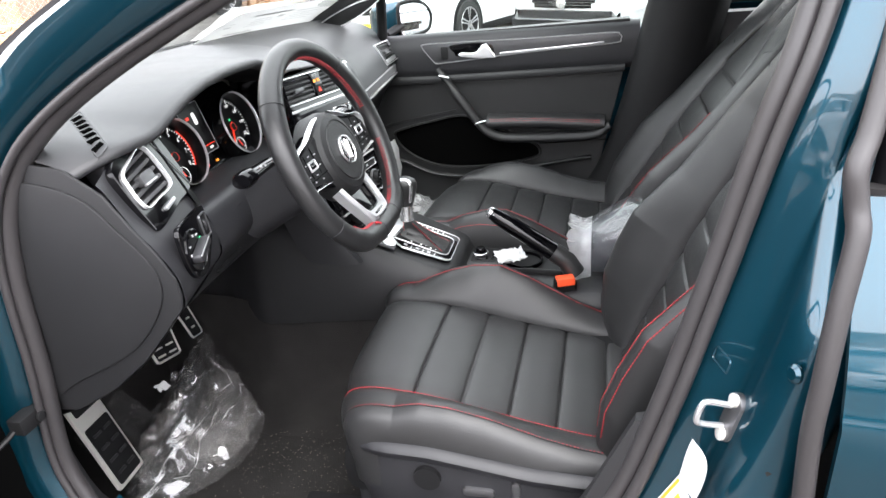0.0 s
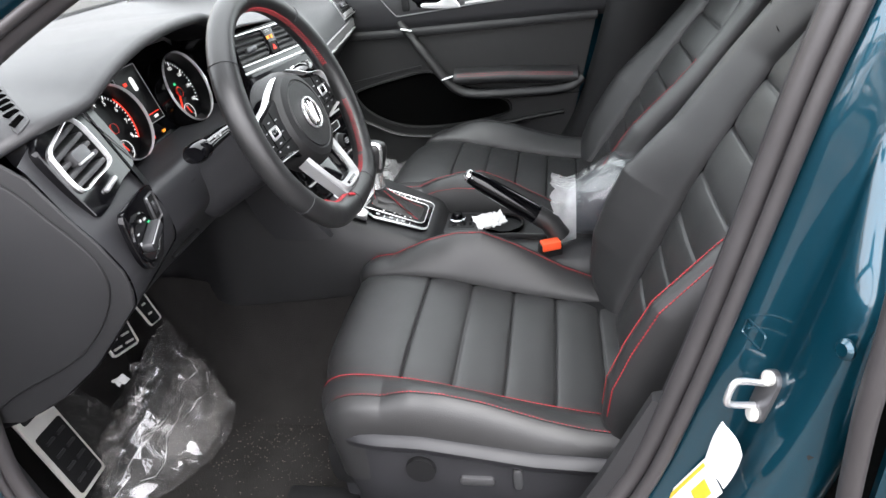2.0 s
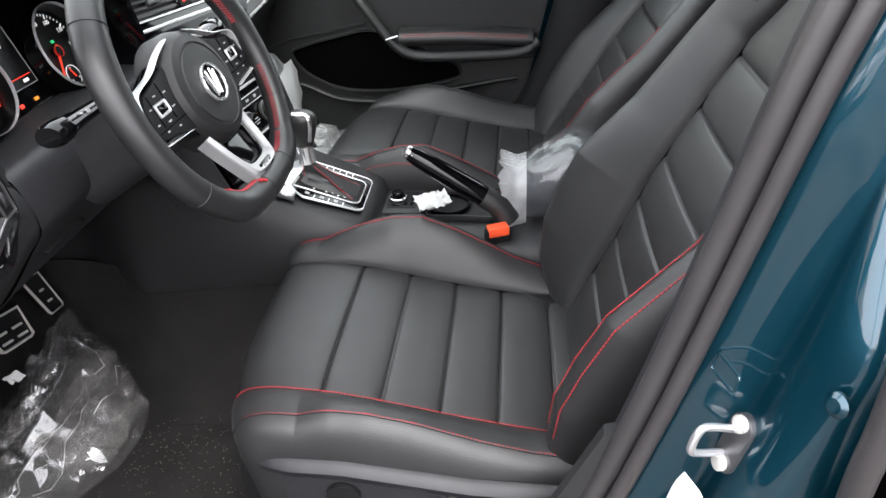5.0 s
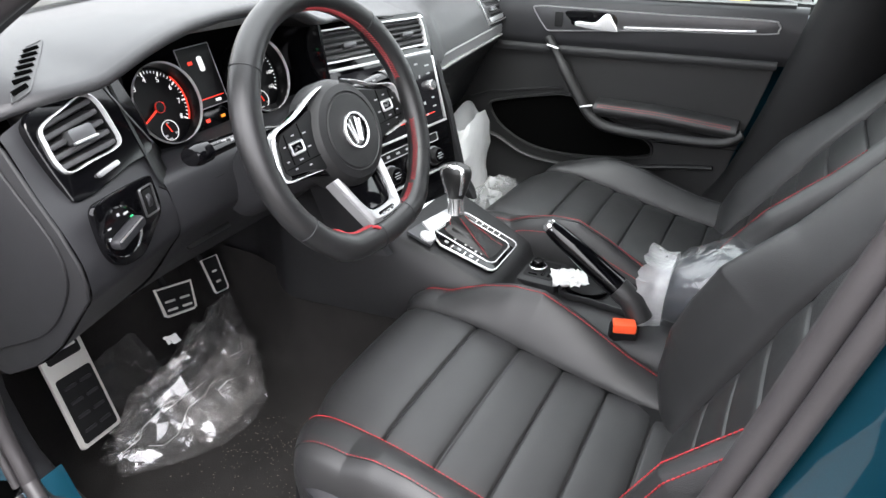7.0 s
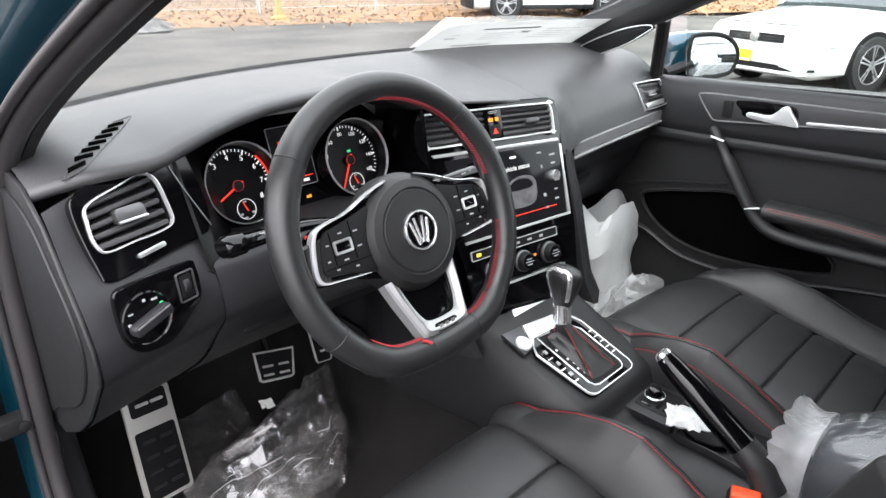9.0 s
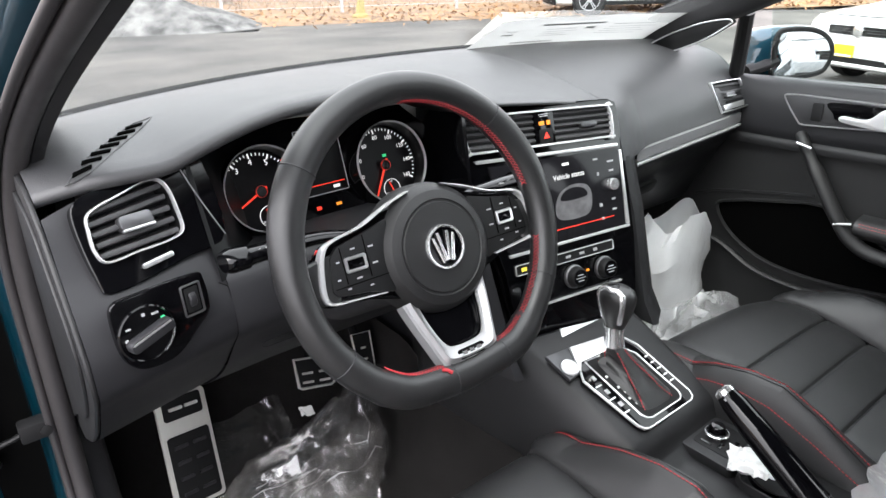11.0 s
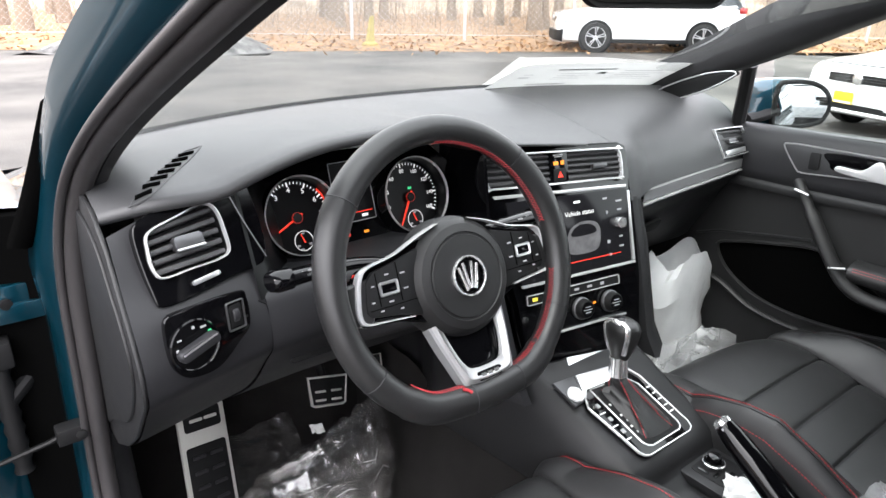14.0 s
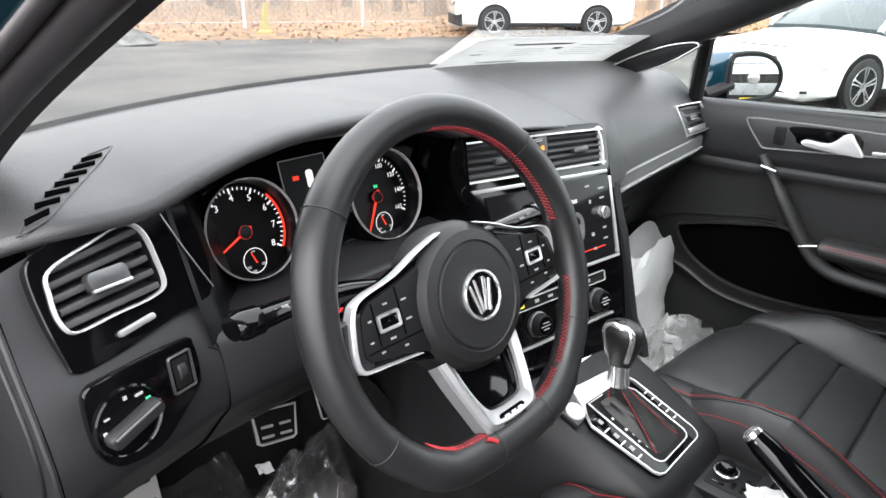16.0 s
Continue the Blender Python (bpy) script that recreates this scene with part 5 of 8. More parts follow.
edge = curve([(-0.70, -0.725, 1.30), (-0.775, -0.668, 1.182), (-0.800, -0.655, 1.123), (-0.820, -0.643, 1.060), (-0.832, -0.634, 1.030), (-0.837, -0.638, 0.997), (-0.846, -0.640, 0.972), (-0.860, -0.632, 0.91), (-0.872, -0.626, 0.836), (-0.874, -0.624, 0.773), (-0.872, -0.63, 0.66), (-0.866, -0.64, 0.5), (-0.86, -0.65, 0.3)], 7)
edge = [V(q) + V((0.065, -0.010, 0)) for q in edge]
part("edge_seal", tube(edge, 0.0105, False, 10), RUBBER, rear, "grey rubber edge seal", 60)
part("window_seal", tube([(-0.809 + 0.06 * max(0.0, (y + 1.7) / 1.045) ** 2, y, 1.009) for y in np.linspace(-0.66, -1.7, 12)], 0.009, False, 8), RUBBER, rear, "grey window seal")
part("window_frame", tube([V(q) + V((0.066, -0.034, 0.0)) for q in curve([(-0.826, -0.640, 1.015), (-0.800, -0.655, 1.123), (-0.775, -0.668, 1.182), (-0.70, -0.725, 1.30), (-0.64, -0.9, 1.38)], 6)], 0.018, False, 8), PIANO, rear, "gloss black window frame")
part("window", sheet([[(-0.805 + 0.05 * max(0.0, (y + 1.7) / 1.045) ** 2 + 0.38 * t * 0.38 + 0.10 * t * t * 0.38, y, 1.012 + 0.38 * t) for t in np.linspace(0, 1, 6)] for y in np.linspace(-0.67, -1.7, 6)]), CARGLASS, rear, "dark tinted rear window")

# striker, bolts and label on the centre pillar
st = V((-0.733, -0.572, 0.736))
SP = plane_frame(st, (-0.93, -0.30, 0), (-0.04, -0.28, 1)) @ Matrix.Translation((0, -0.008, -0.007))
part("striker_plate", prism(rrect(0.026, 0.062, 0.012), SP, -0.014, 0.002, 0.001), GREYTRIM, shell, "steel striker plate")
loop = [SP @ V(q) for q in ((-0.004, 0.013, 0.0), (-0.006, 0.014, 0.024), (-0.006, 0.010, 0.034), (-0.004, -0.010, 0.036), (-0.004, -0.015, 0.026), (-0.004, -0.015, 0.0))]
part("striker_loop", tube(curve(loop, 5), 0.0036, False, 10), SATIN, shell, "bright steel striker loop")
for dz in (-0.023, 0.023):
    part("striker_bolt", lathe([(0.008, 0), (0.008, 0.004), (0.0045, 0.005), (0.0005, 0.005)], SP @ Matrix.Translation((0.0, dz, 0.002)), 14), STEEL, shell)
LB = plane_frame((-0.734, -0.527, 0.618), (-0.93, -0.30, 0), (-0.02, -0.30, 1))
lq = lambda u, v: V((-0.0039, 0.0152)) + V((0.0410, -0.0077)) * u + V((-0.0505, -0.1487)) * v
quad = lambda u0, u1, v0, v1: [tuple(lq(u0, v0)), tuple(lq(u0, v1)), tuple(lq(u1, v1)), tuple(lq(u1, v0))]
lab = part("safety_label", prism(quad(0, 1, 0, 1), LB, 0.0, 0.0012, 0), PAPER, shell, "white and yellow printed safety label")
part("label_stripe", prism(quad(0.07, 0.17, 0.03, 0.86), LB, 0.0012, 0.0018, 0), LABELYELLOW, lab, "yellow stripe")
part("label_stripe", prism(quad(0.42, 0.84, 0.10, 0.30), LB, 0.0012, 0.0018, 0), LABELYELLOW, lab, "yellow square symbol")
for k in range(6):
    part("label_print", prism(quad(0.36, 0.90, 0.40 + 0.075 * k, 0.412 + 0.075 * k), LB, 0.0012, 0.0016, 0), GREYPRINT, lab)
rows = []
for t in np.linspace(0, 1, 8):
    rows.append([LB @ V((-0.0022 + 0.017 * t + 0.0374 * u - 0.006 * math.sin(2.5 * t) * (1 - u), 0.0184 + 0.063 * t - 0.0075 * u, 0.002 + 0.010 * t * t + 0.003 * math.sin(5 * u + 2 * t))) for u in np.linspace(0, 1, 8)])
part("label_paper", sheet(rows, 0.0005), PAPER, shell, "curling white paper tag")
part("pillar_bolt", lathe([(0.010, 0), (0.010, 0.003), (0.006, 0.006), (0.0005, 0.006)], plane_frame((-0.776, -0.622, 0.822), (-0.9, -0.4, 0), (0, -0.2, 1)), 16), PAINT, shell, "painted bolt")
part("bump_stop", box((-0.772, -0.615, 0.670), (0.020, 0.02, 0.06), 0.004), DARK, shell, "black rubber bump stop")
part("pressed_mark", rim(rrect(0.034, 0.018, 0.004), 0.0015, plane_frame((-0.712, -0.5645, 0.790), (-0.93, -0.30, 0), (-0.04, -0.28, 1)), -0.001, 0.0012), PAINT, shell)
# lower trim at the foot of the pillar
part("pillar_foot", loft([[V(p) + V(d) for d in ((0.012, 0.010, 0.0), (-0.004, 0.012, 0), (-0.010, -0.010, 0), (0.02, -0.02, 0))] for p in ((-0.692, -0.365, 0.42), (-0.680, -0.432, 0.54), (-0.672, -0.474, 0.630), (-0.668, -0.490, 0.662))]), CONSOLE, shell, "dark pillar foot trim")

# ---- passenger door ----
pd = thing("passenger_door", (0.74, -0.1, 0.35), "closed passenger door with dark trim and silver inlay", "car door")
D = plane_frame((0.715, 0, 0), (0, -1, 0), (0, 0, 1))
# local x runs to the rear, local y up, local z into the cabin


def dl(pts):
    return [(-y, z) for y, z in pts]


rows = []
for y in np.linspace(0.36, -0.52, 24):
    zt = 0.967 + 0.012 * (0.3 - y)
    rows.append([(0.76, y, zt - 0.004), (0.735, y, zt + 0.003), (0.715, y, zt), (0.702, y, zt - 0.012), (0.698, y, zt - 0.05), (0.700, y, zt - 0.10), (0.706, y, zt - 0.125), (0.72, y, zt - 0.132)])
part("top_roll", sheet(rows), HARD, pd, "dark soft-touch upper roll", 50)
inl = [tuple(q) for q in curve(dl([(0.140, 0.936), (0.126, 0.9455), (0.05, 0.9475), (-0.20, 0.948), (-0.43, 0.952), (-0.465, 0.945), (-0.468, 0.930), (-0.44, 0.918), (-0.2, 0.905), (0.06, 0.884), (0.092, 0.8825), (0.105, 0.889)]), 4, True)]
part("inlay", prism(inl, D, 0.010, 0.0185, 0.002), ANTHRACITE, pd, "brushed anthracite inlay")
part("inlay_frame", rim(inl, 0.0034, D, 0.012, 0.0210), INLAY, pd, "silver inlay frame")
part("chrome_strip", prism(dl([(-0.108, 0.910), (-0.108, 0.903), (-0.42, 0.921), (-0.42, 0.927)]), D, 0.016, 0.0235, 0.002), BRIGHT, pd, "chrome strip")
cup = [tuple(q) for q in curve(dl([(0.045, 0.938), (-0.07, 0.940), (-0.09, 0.915), (-0.075, 0.898), (0.02, 0.902), (0.035, 0.915)]), 4, True)]
part("handle_cup", prism(cup, D, 0.014, 0.0195, 0.001), PIANO, pd, "dark handle recess")
hd = [tuple(q) for q in curve(dl([(0.015, 0.915), (-0.03, 0.914), (-0.055, 0.935), (-0.068, 0.938), (-0.078, 0.925), (-0.095, 0.900), (-0.08, 0.895), (0.012, 0.902)]), 4, True)]
part("door_handle", prism(hd, D, 0.018, 0.027, 0.003), BRIGHT, pd, "satin silver door handle")
part("lock_switch", prism(rrect(0.022, 0.038, 0.004, 4, -0.066, 0.915), D, 0.018, 0.0225, 0.001), DARK, pd, "black lock switch")
rows = []
for y in np.linspace(0.38, -0.48, 24):
    z = 0.835 + 0.03 * max(0, (0.1 - y)) ** 1.0 * 0.8
    rows.append([(0.72, y, z + 0.014), (0.704, y, z + 0.010), (0.698, y, z), (0.702, y, z - 0.012), (0.72, y, z - 0.016)])
part("ledge", sheet(rows), CONSOLE, pd, "", 50)
pull = curve([(0.693, 0.090, 0.866), (0.680, 0.070, 0.845), (0.672, 0.020, 0.775), (0.668, -0.028, 0.708), (0.668, -0.065, 0.668), (0.672, -0.12, 0.648), (0.675, -0.26, 0.646), (0.675, -0.39, 0.652), (0.680, -0.44, 0.680)], 6)
part("pull_bar", tube(pull, [0.012] * 10 + [0.016] * (len(pull) - 10), False, 12, 0.8), DOORTRIM, pd, "dark door pull", 60)
for a, b in (((0.662, 0.082, 0.853), (0.662, 0.050, 0.846)), ((0.655, -0.026, 0.700), (0.655, -0.060, 0.709))):
    part("pull_trim", tube([a, V(a).lerp(V(b), 0.5), b], 0.0028, False, 8), SATIN, pd, "chrome joint")
part("armrest", joined(loft([[(0.70 + dx, y, 0.694 + dz - 0.012 * max(0, (-y - 0.22) / 0.2)) for dx, dz in ((0.01, -0.022), (-0.026, -0.018), (-0.037, -0.004), (-0.034, 0.010), (-0.02, 0.020), (0.01, 0.024))] for y in np.linspace(-0.060, -0.425, 14)])), LEATHER, pd, "black padded armrest", 60)
for dz in (0.0, 0.006):
    part("stitching", stitches([(0.6655 - 0.001 * dz, y, 0.7035 + dz - 0.012 * max(0, (-y - 0.22) / 0.2)) for y in np.linspace(-0.07, -0.415, 30)], 0.0009, 0.006, 0.25), STITCH, pd, "red thread stitching")
pk = [tuple(q) for q in curve(dl([(0.270, 0.655), (0.218, 0.680), (0.120, 0.702), (0.029, 0.716), (-0.046, 0.690), (-0.146, 0.645), (-0.210, 0.615), (-0.226, 0.588), (-0.208, 0.566), (-0.095, 0.543), (0.038, 0.533), (0.147, 0.547), (0.235, 0.595)]), 4, True)]
panel_o = dl([(0.36, 0.955), (0.30, 0.965), (-0.50, 0.985), (-0.47, 0.80), (-0.40, 0.50), (-0.33, 0.30), (0.40, 0.30), (0.42, 0.6)])
part("door_panel", holed(panel_o[::-1], pk, D, -0.05, -0.003, 120), DOORTRIM, pd, "black grained inner door panel")
part("pocket_rim", rim(pk, 0.007, D, -0.006, 0.006), DOORTRIM, pd, "door pocket rim")
# the shade inside the pocket is put into its black colour
part("pocket", loft([[D @ V((x, y, -0.004)) for x, y in shrink(pk, 0.005)], [D @ V((x, y, -0.034)) for x, y in shrink(pk, 0.012)], [D @ V((x, y, -0.036)) for x, y in shrink(pk, 0.04)]]), BLACK_AND_SHADE, pd, "door pocket with its inner shade coloured black")
bin_ = [(0.40, 0.575), (0.30, 0.572), (0.235, 0.560), (0.147, 0.520), (0.038, 0.508), (-0.095, 0.516), (-0.20, 0.540), (-0.31, 0.560), (-0.385, 0.570)]
part("bin_edge", tube([(0.706, y, z) for y, z in [tuple(q) for q in curve(bin_, 5)]], 0.010, False, 8, 0.7), DOORTRIM, pd, "rolled edge of the door bin", 60)
part("panel_seam", tube([(0.7165, 0.33, 0.668), (0.7165, 0.27, 0.690), (0.7165, 0.12, 0.718), (0.7165, 0.045, 0.730)], 0.0036, False, 6), CONSOLE, pd, "grey trim edge")
part("panel_seam", tube([(0.7175, -0.22, 0.612), (0.7175, -0.33, 0.618), (0.7175, -0.44, 0.624)], 0.0014, False, 5), BLACK_AND_SHADE, pd)
top_of = lambda y: float(np.interp(y, [-0.62, -0.30, 0.0, 0.20], [1.400, 1.370, 1.275, 1.165]))
leaning = lambda y, t, out=0.0: V((0.745 - 0.27 * (top_of(y) - 0.96) * t + out, y, 0.96 + (top_of(y) - 0.96) * t))
part("door_glass", sheet([[leaning(y, t) for t in np.linspace(0, 1, 6)] for y in np.linspace(0.20, -0.62, 14)], 0.004), GLASS, pd, "clear side window", 60)
part("window_frame", tube([leaning(y, 1.0, 0.008) for y in np.linspace(0.20, -0.62, 20)], 0.022, False, 8), DARK, pd, "black window frame", 60)


# ---- instruments, vents and switches ----
def vent(owner, m, outline, slats, tab, frame_w=0.0028, frame_mat=BRIGHT):
    """An air vent: chrome frame, dark duct, slats and a tab."""
    v = part("air_vent", prism(shrink(outline, 0.002), m, -0.030, -0.022, 0), DARK, owner, "air vent")
    part("vent_frame", rim(outline, frame_w, m, -0.004, 0.006), frame_mat, v, "chrome vent frame")
    inner = shrink(outline, frame_w)
    part("vent_duct", loft([[m @ V((x, y, 0)) for x, y in inner], [m @ V((x, y, -0.028)) for x, y in shrink(inner, 0.003)]], cap=False), DARK, v)
    xs, ys = [p[0] for p in inner], [p[1] for p in inner]
    for k in range(slats):
        t = (k + 0.6) / (slats + 0.1)

        def edge_y(x):
            up = max((y for a, y in inner if abs(a - x) < 0.02), default=max(ys))
            dn = min((y for a, y in inner if abs(a - x) < 0.02), default=min(ys))
            return dn + (up - dn) * t
        a, b = min(xs) + 0.004, max(xs) - 0.004
        ya, yb = edge_y(a + 0.012), edge_y(b - 0.012)
        rows = [[m @ V((a, ya + dy, dz)), m @ V(((a + b) / 2, (ya + yb) / 2 + dy, dz)), m @ V((b, yb + dy, dz))] for dy, dz in ((0.0026, -0.001), (0.0034, -0.004), (0.007, -0.022), (0.001, -0.022), (-0.0034, -0.004), (-0.0026, -0.001), (0.0, 0.0), (0.0026, -0.001))]
        part("slat", sheet(rows), SOFT, v, "", 50)
    tx, ty, tw, th = tab
    part("vent_tab", prism(rrect(tw, th, th * 0.3, 4, tx, ty), m, -0.006, 0.007, 0.002), GREYTRIM, v, "grey vent tab")
    part("vent_tab_edge", prism(rrect(tw, th * 0.18, th * 0.08, 3, tx, ty - th * 0.45), m, 0.004, 0.0085, 0.0008), SATIN, v)
    return v


VL = plane_frame((-0.624, 0.176, 0.968), (1, 0.22, 0), (0, 0.48, 1))
panel = [tuple(q) for q in curve([(-0.066, 0.026), (-0.055, 0.046), (-0.02, 0.056), (0.04, 0.066), (0.085, 0.075), (0.085, -0.030), (0.03, -0.044), (-0.055, -0.054), (-0.066, -0.035)], 4, True)]
vo = [tuple(q) for q in curve([(-0.0575, 0.012), (-0.050, 0.0315), (-0.012, 0.0425), (0.024, 0.0495), (0.0385, 0.038), (0.0405, 0.010), (0.0375, -0.0145), (0.020, -0.0215), (-0.015, -0.0225), (-0.050, -0.0235), (-0.0590, -0.010)], 5, True)][::-1]
part("vent_panel", holed(panel[::-1], [tuple(q) for q in vo], VL, -0.012, 0.0015), PIANO, dash, "gloss black vent panel")
vl = vent(dash, VL, vo, 5, (-0.008, 0.010, 0.036, 0.017))
part("vent_slider", prism(rrect(0.036, 0.006, 0.0025, 4, -0.006, -0.036), VL @ pose(0, 0, 0, 0, 0, 6), 0.001, 0.006, 0.001), SATIN, vl, "grey shut-off slider")
part("accent_trim", tube([VL @ V((*q, 0.003)) for q in curve([(0.060, 0.052), (0.067, 0.02), (0.075, -0.01), (0.082, -0.034)], 5)], 0.0008, False, 6), GREYTRIM, vl)
# grille slots in the pad


def on_pad(x, y, up=0.0):
    (y1, z1), (y0, z0) = lip(x), base(x)
    t = min(1, max(0, (y - y0) / (y1 - y0)))
    return V((x, y, z0 + (z1 - z0) * t ** 1.6 + 0.016 * math.sin(math.pi * t) + up))


slot_c = lambda t: (-0.682 + 0.092 * t, 0.200 + 0.108 * t)


def pad_frame(x, y, up):
    """A plane touching the dashboard's top."""
    p = on_pad(x, y, up)
    return plane_frame(p, on_pad(x + 0.02, y, up) - p, on_pad(x, y + 0.01, up) - on_pad(x, y - 0.01, up))


for i in range(7):
    cx, cy = slot_c((i + 0.5) / 7)
    part("grille_slot", prism([(-0.001, -0.0046), (0.019, -0.0036), (0.022, 0.0040), (0.002, 0.0040)], pad_frame(cx, cy, 0.0006), -0.001, 0.0007, 0), BLACK_AND_SHADE, dash, "dark grille slot")
frame_pts = [slot_c(-0.06), slot_c(1.04), (slot_c(1.04)[0] + 0.027, slot_c(1.04)[1] + 0.002), (slot_c(-0.06)[0] + 0.027, slot_c(-0.06)[1] + 0.002)]
loop_ = [on_pad(*q, 0.0002) for k in range(4) for q in [tuple(np.array(frame_pts[k]) + (np.array(frame_pts[(k + 1) % 4]) - np.array(frame_pts[k])) * f) for f in (0.08, 0.35, 0.65, 0.92)]]
part("grille_frame", tube(loop_, 0.0013, True, 8, 0.7), SOFT, dash, "raised grille edge", 60)
LS = plane_frame((-0.634, 0.1205, 0.884), (1, 0.25, 0), (0, 0.1, 1))
lo = [tuple(q) for q in curve([(-0.056, 0.024), (-0.050, 0.038), (-0.030, 0.040), (0.038, 0.038), (0.048, 0.030), (0.048, -0.006), (0.030, -0.022), (0.004, -0.040), (-0.020, -0.043), (-0.043, -0.036), (-0.055, -0.015)], 4, True)][::-1]
lsw = part("light_switch_panel", prism(lo, LS, -0.004, 0.004, 0.002), PIANO, dash, "gloss black light switch panel")
LD = LS @ Matrix.Translation((-0.0265, -0.002, 0.004))
part("dial_ring", lathe([(0.030, 0.0), (0.030, 0.003), (0.0285, 0.004), (0.0275, 0.003), (0.0005, 0.003)], LD, 36), PIANO, lsw, "black rotary light switch")
part("dial_chrome", tube([LD @ V((0.0285 * math.cos(a), 0.0285 * math.sin(a), 0.004)) for a in np.linspace(-1.1, 0.15, 12)], 0.0012, False, 6), CHROME, lsw)
part("dial_grip", prism(rrect(0.050, 0.013, 0.005), LD @ pose(0, 0, 0, 0, 0, 14), 0.003, 0.017, 0.003), HARD, lsw, "black dial grip")
part("grip_line", prism(rrect(0.044, 0.0016, 0.0007), LD @ pose(0, 0, 0, 0, 0, 14) @ Matrix.Translation((0, 0.004, 0)), 0.0165, 0.0178, 0), SATIN, lsw)
part("dial_mark", bars(LD @ Matrix.Translation((0, 0, 0.0042)), [(0.0, 0.021, 0.003, 0.003), (0.012, 0.018, 0.007, 0.002), (-0.018, 0.012, 0.005, 0.0014), (-0.022, 0.001, 0.003, 0.003), (0.019, -0.006, 0.003, 0.003)]), GREYPRINT, lsw)
part("dial_lamp", bars(LD @ Matrix.Translation((0, 0, 0.0043)), [(0.019, 0.011, 0.004, 0.0015)]), LITGREEN, lsw, "green lamp symbol")
part("dimmer_frame", rim(rrect(0.024, 0.036, 0.003, 4, 0.030, 0.012), 0.002, LS, 0.003, 0.0065), GREYTRIM, lsw)
part("dimmer", prism(rrect(0.016, 0.028, 0.002, 4, 0.030, 0.012), LS, 0.003, 0.0055, 0.001), DARK, lsw, "black dimmer wheel")
part("dimmer_wheel", lathe([(0.011, -0.004), (0.012, -0.003), (0.012, 0.003), (0.011, 0.004)], plane_frame(LS @ V((0.030, 0.012, -0.0035)), LS.to_3x3() @ V((0, 1, 0)), LS.to_3x3() @ V((0, 0, 1))), 24), HARD, lsw)
part("cover_seam", tube([(-0.565, 0.152, 0.893), (-0.545, 0.150, 0.878), (-0.535, 0.150, 0.873), (-0.46, 0.150, 0.873)], 0.0008, False, 5), DARK, dash)
part("knee_handle", prism(rrect(0.085, 0.012, 0.005), plane_frame((-0.47, 0.192, 0.772), (1, 0, 0), (0, 0.75, 0.9)), -0.003, 0.003, 0.002), DARK, dash, "knee locker handle slot")

# instrument cluster
CL = plane_frame((-0.373, 0.262, 0.955), (1, 0.03, 0), (0, 0.3, 1))
cluster = part("instrument_panel", prism([(-0.21, -0.072), (0.20, -0.072), (0.21, 0.03), (0.16, 0.075), (-0.10, 0.085), (-0.17, 0.07)], CL, -0.012, 0.0, 0.002), PIANO, dash, "gloss black instrument cluster")


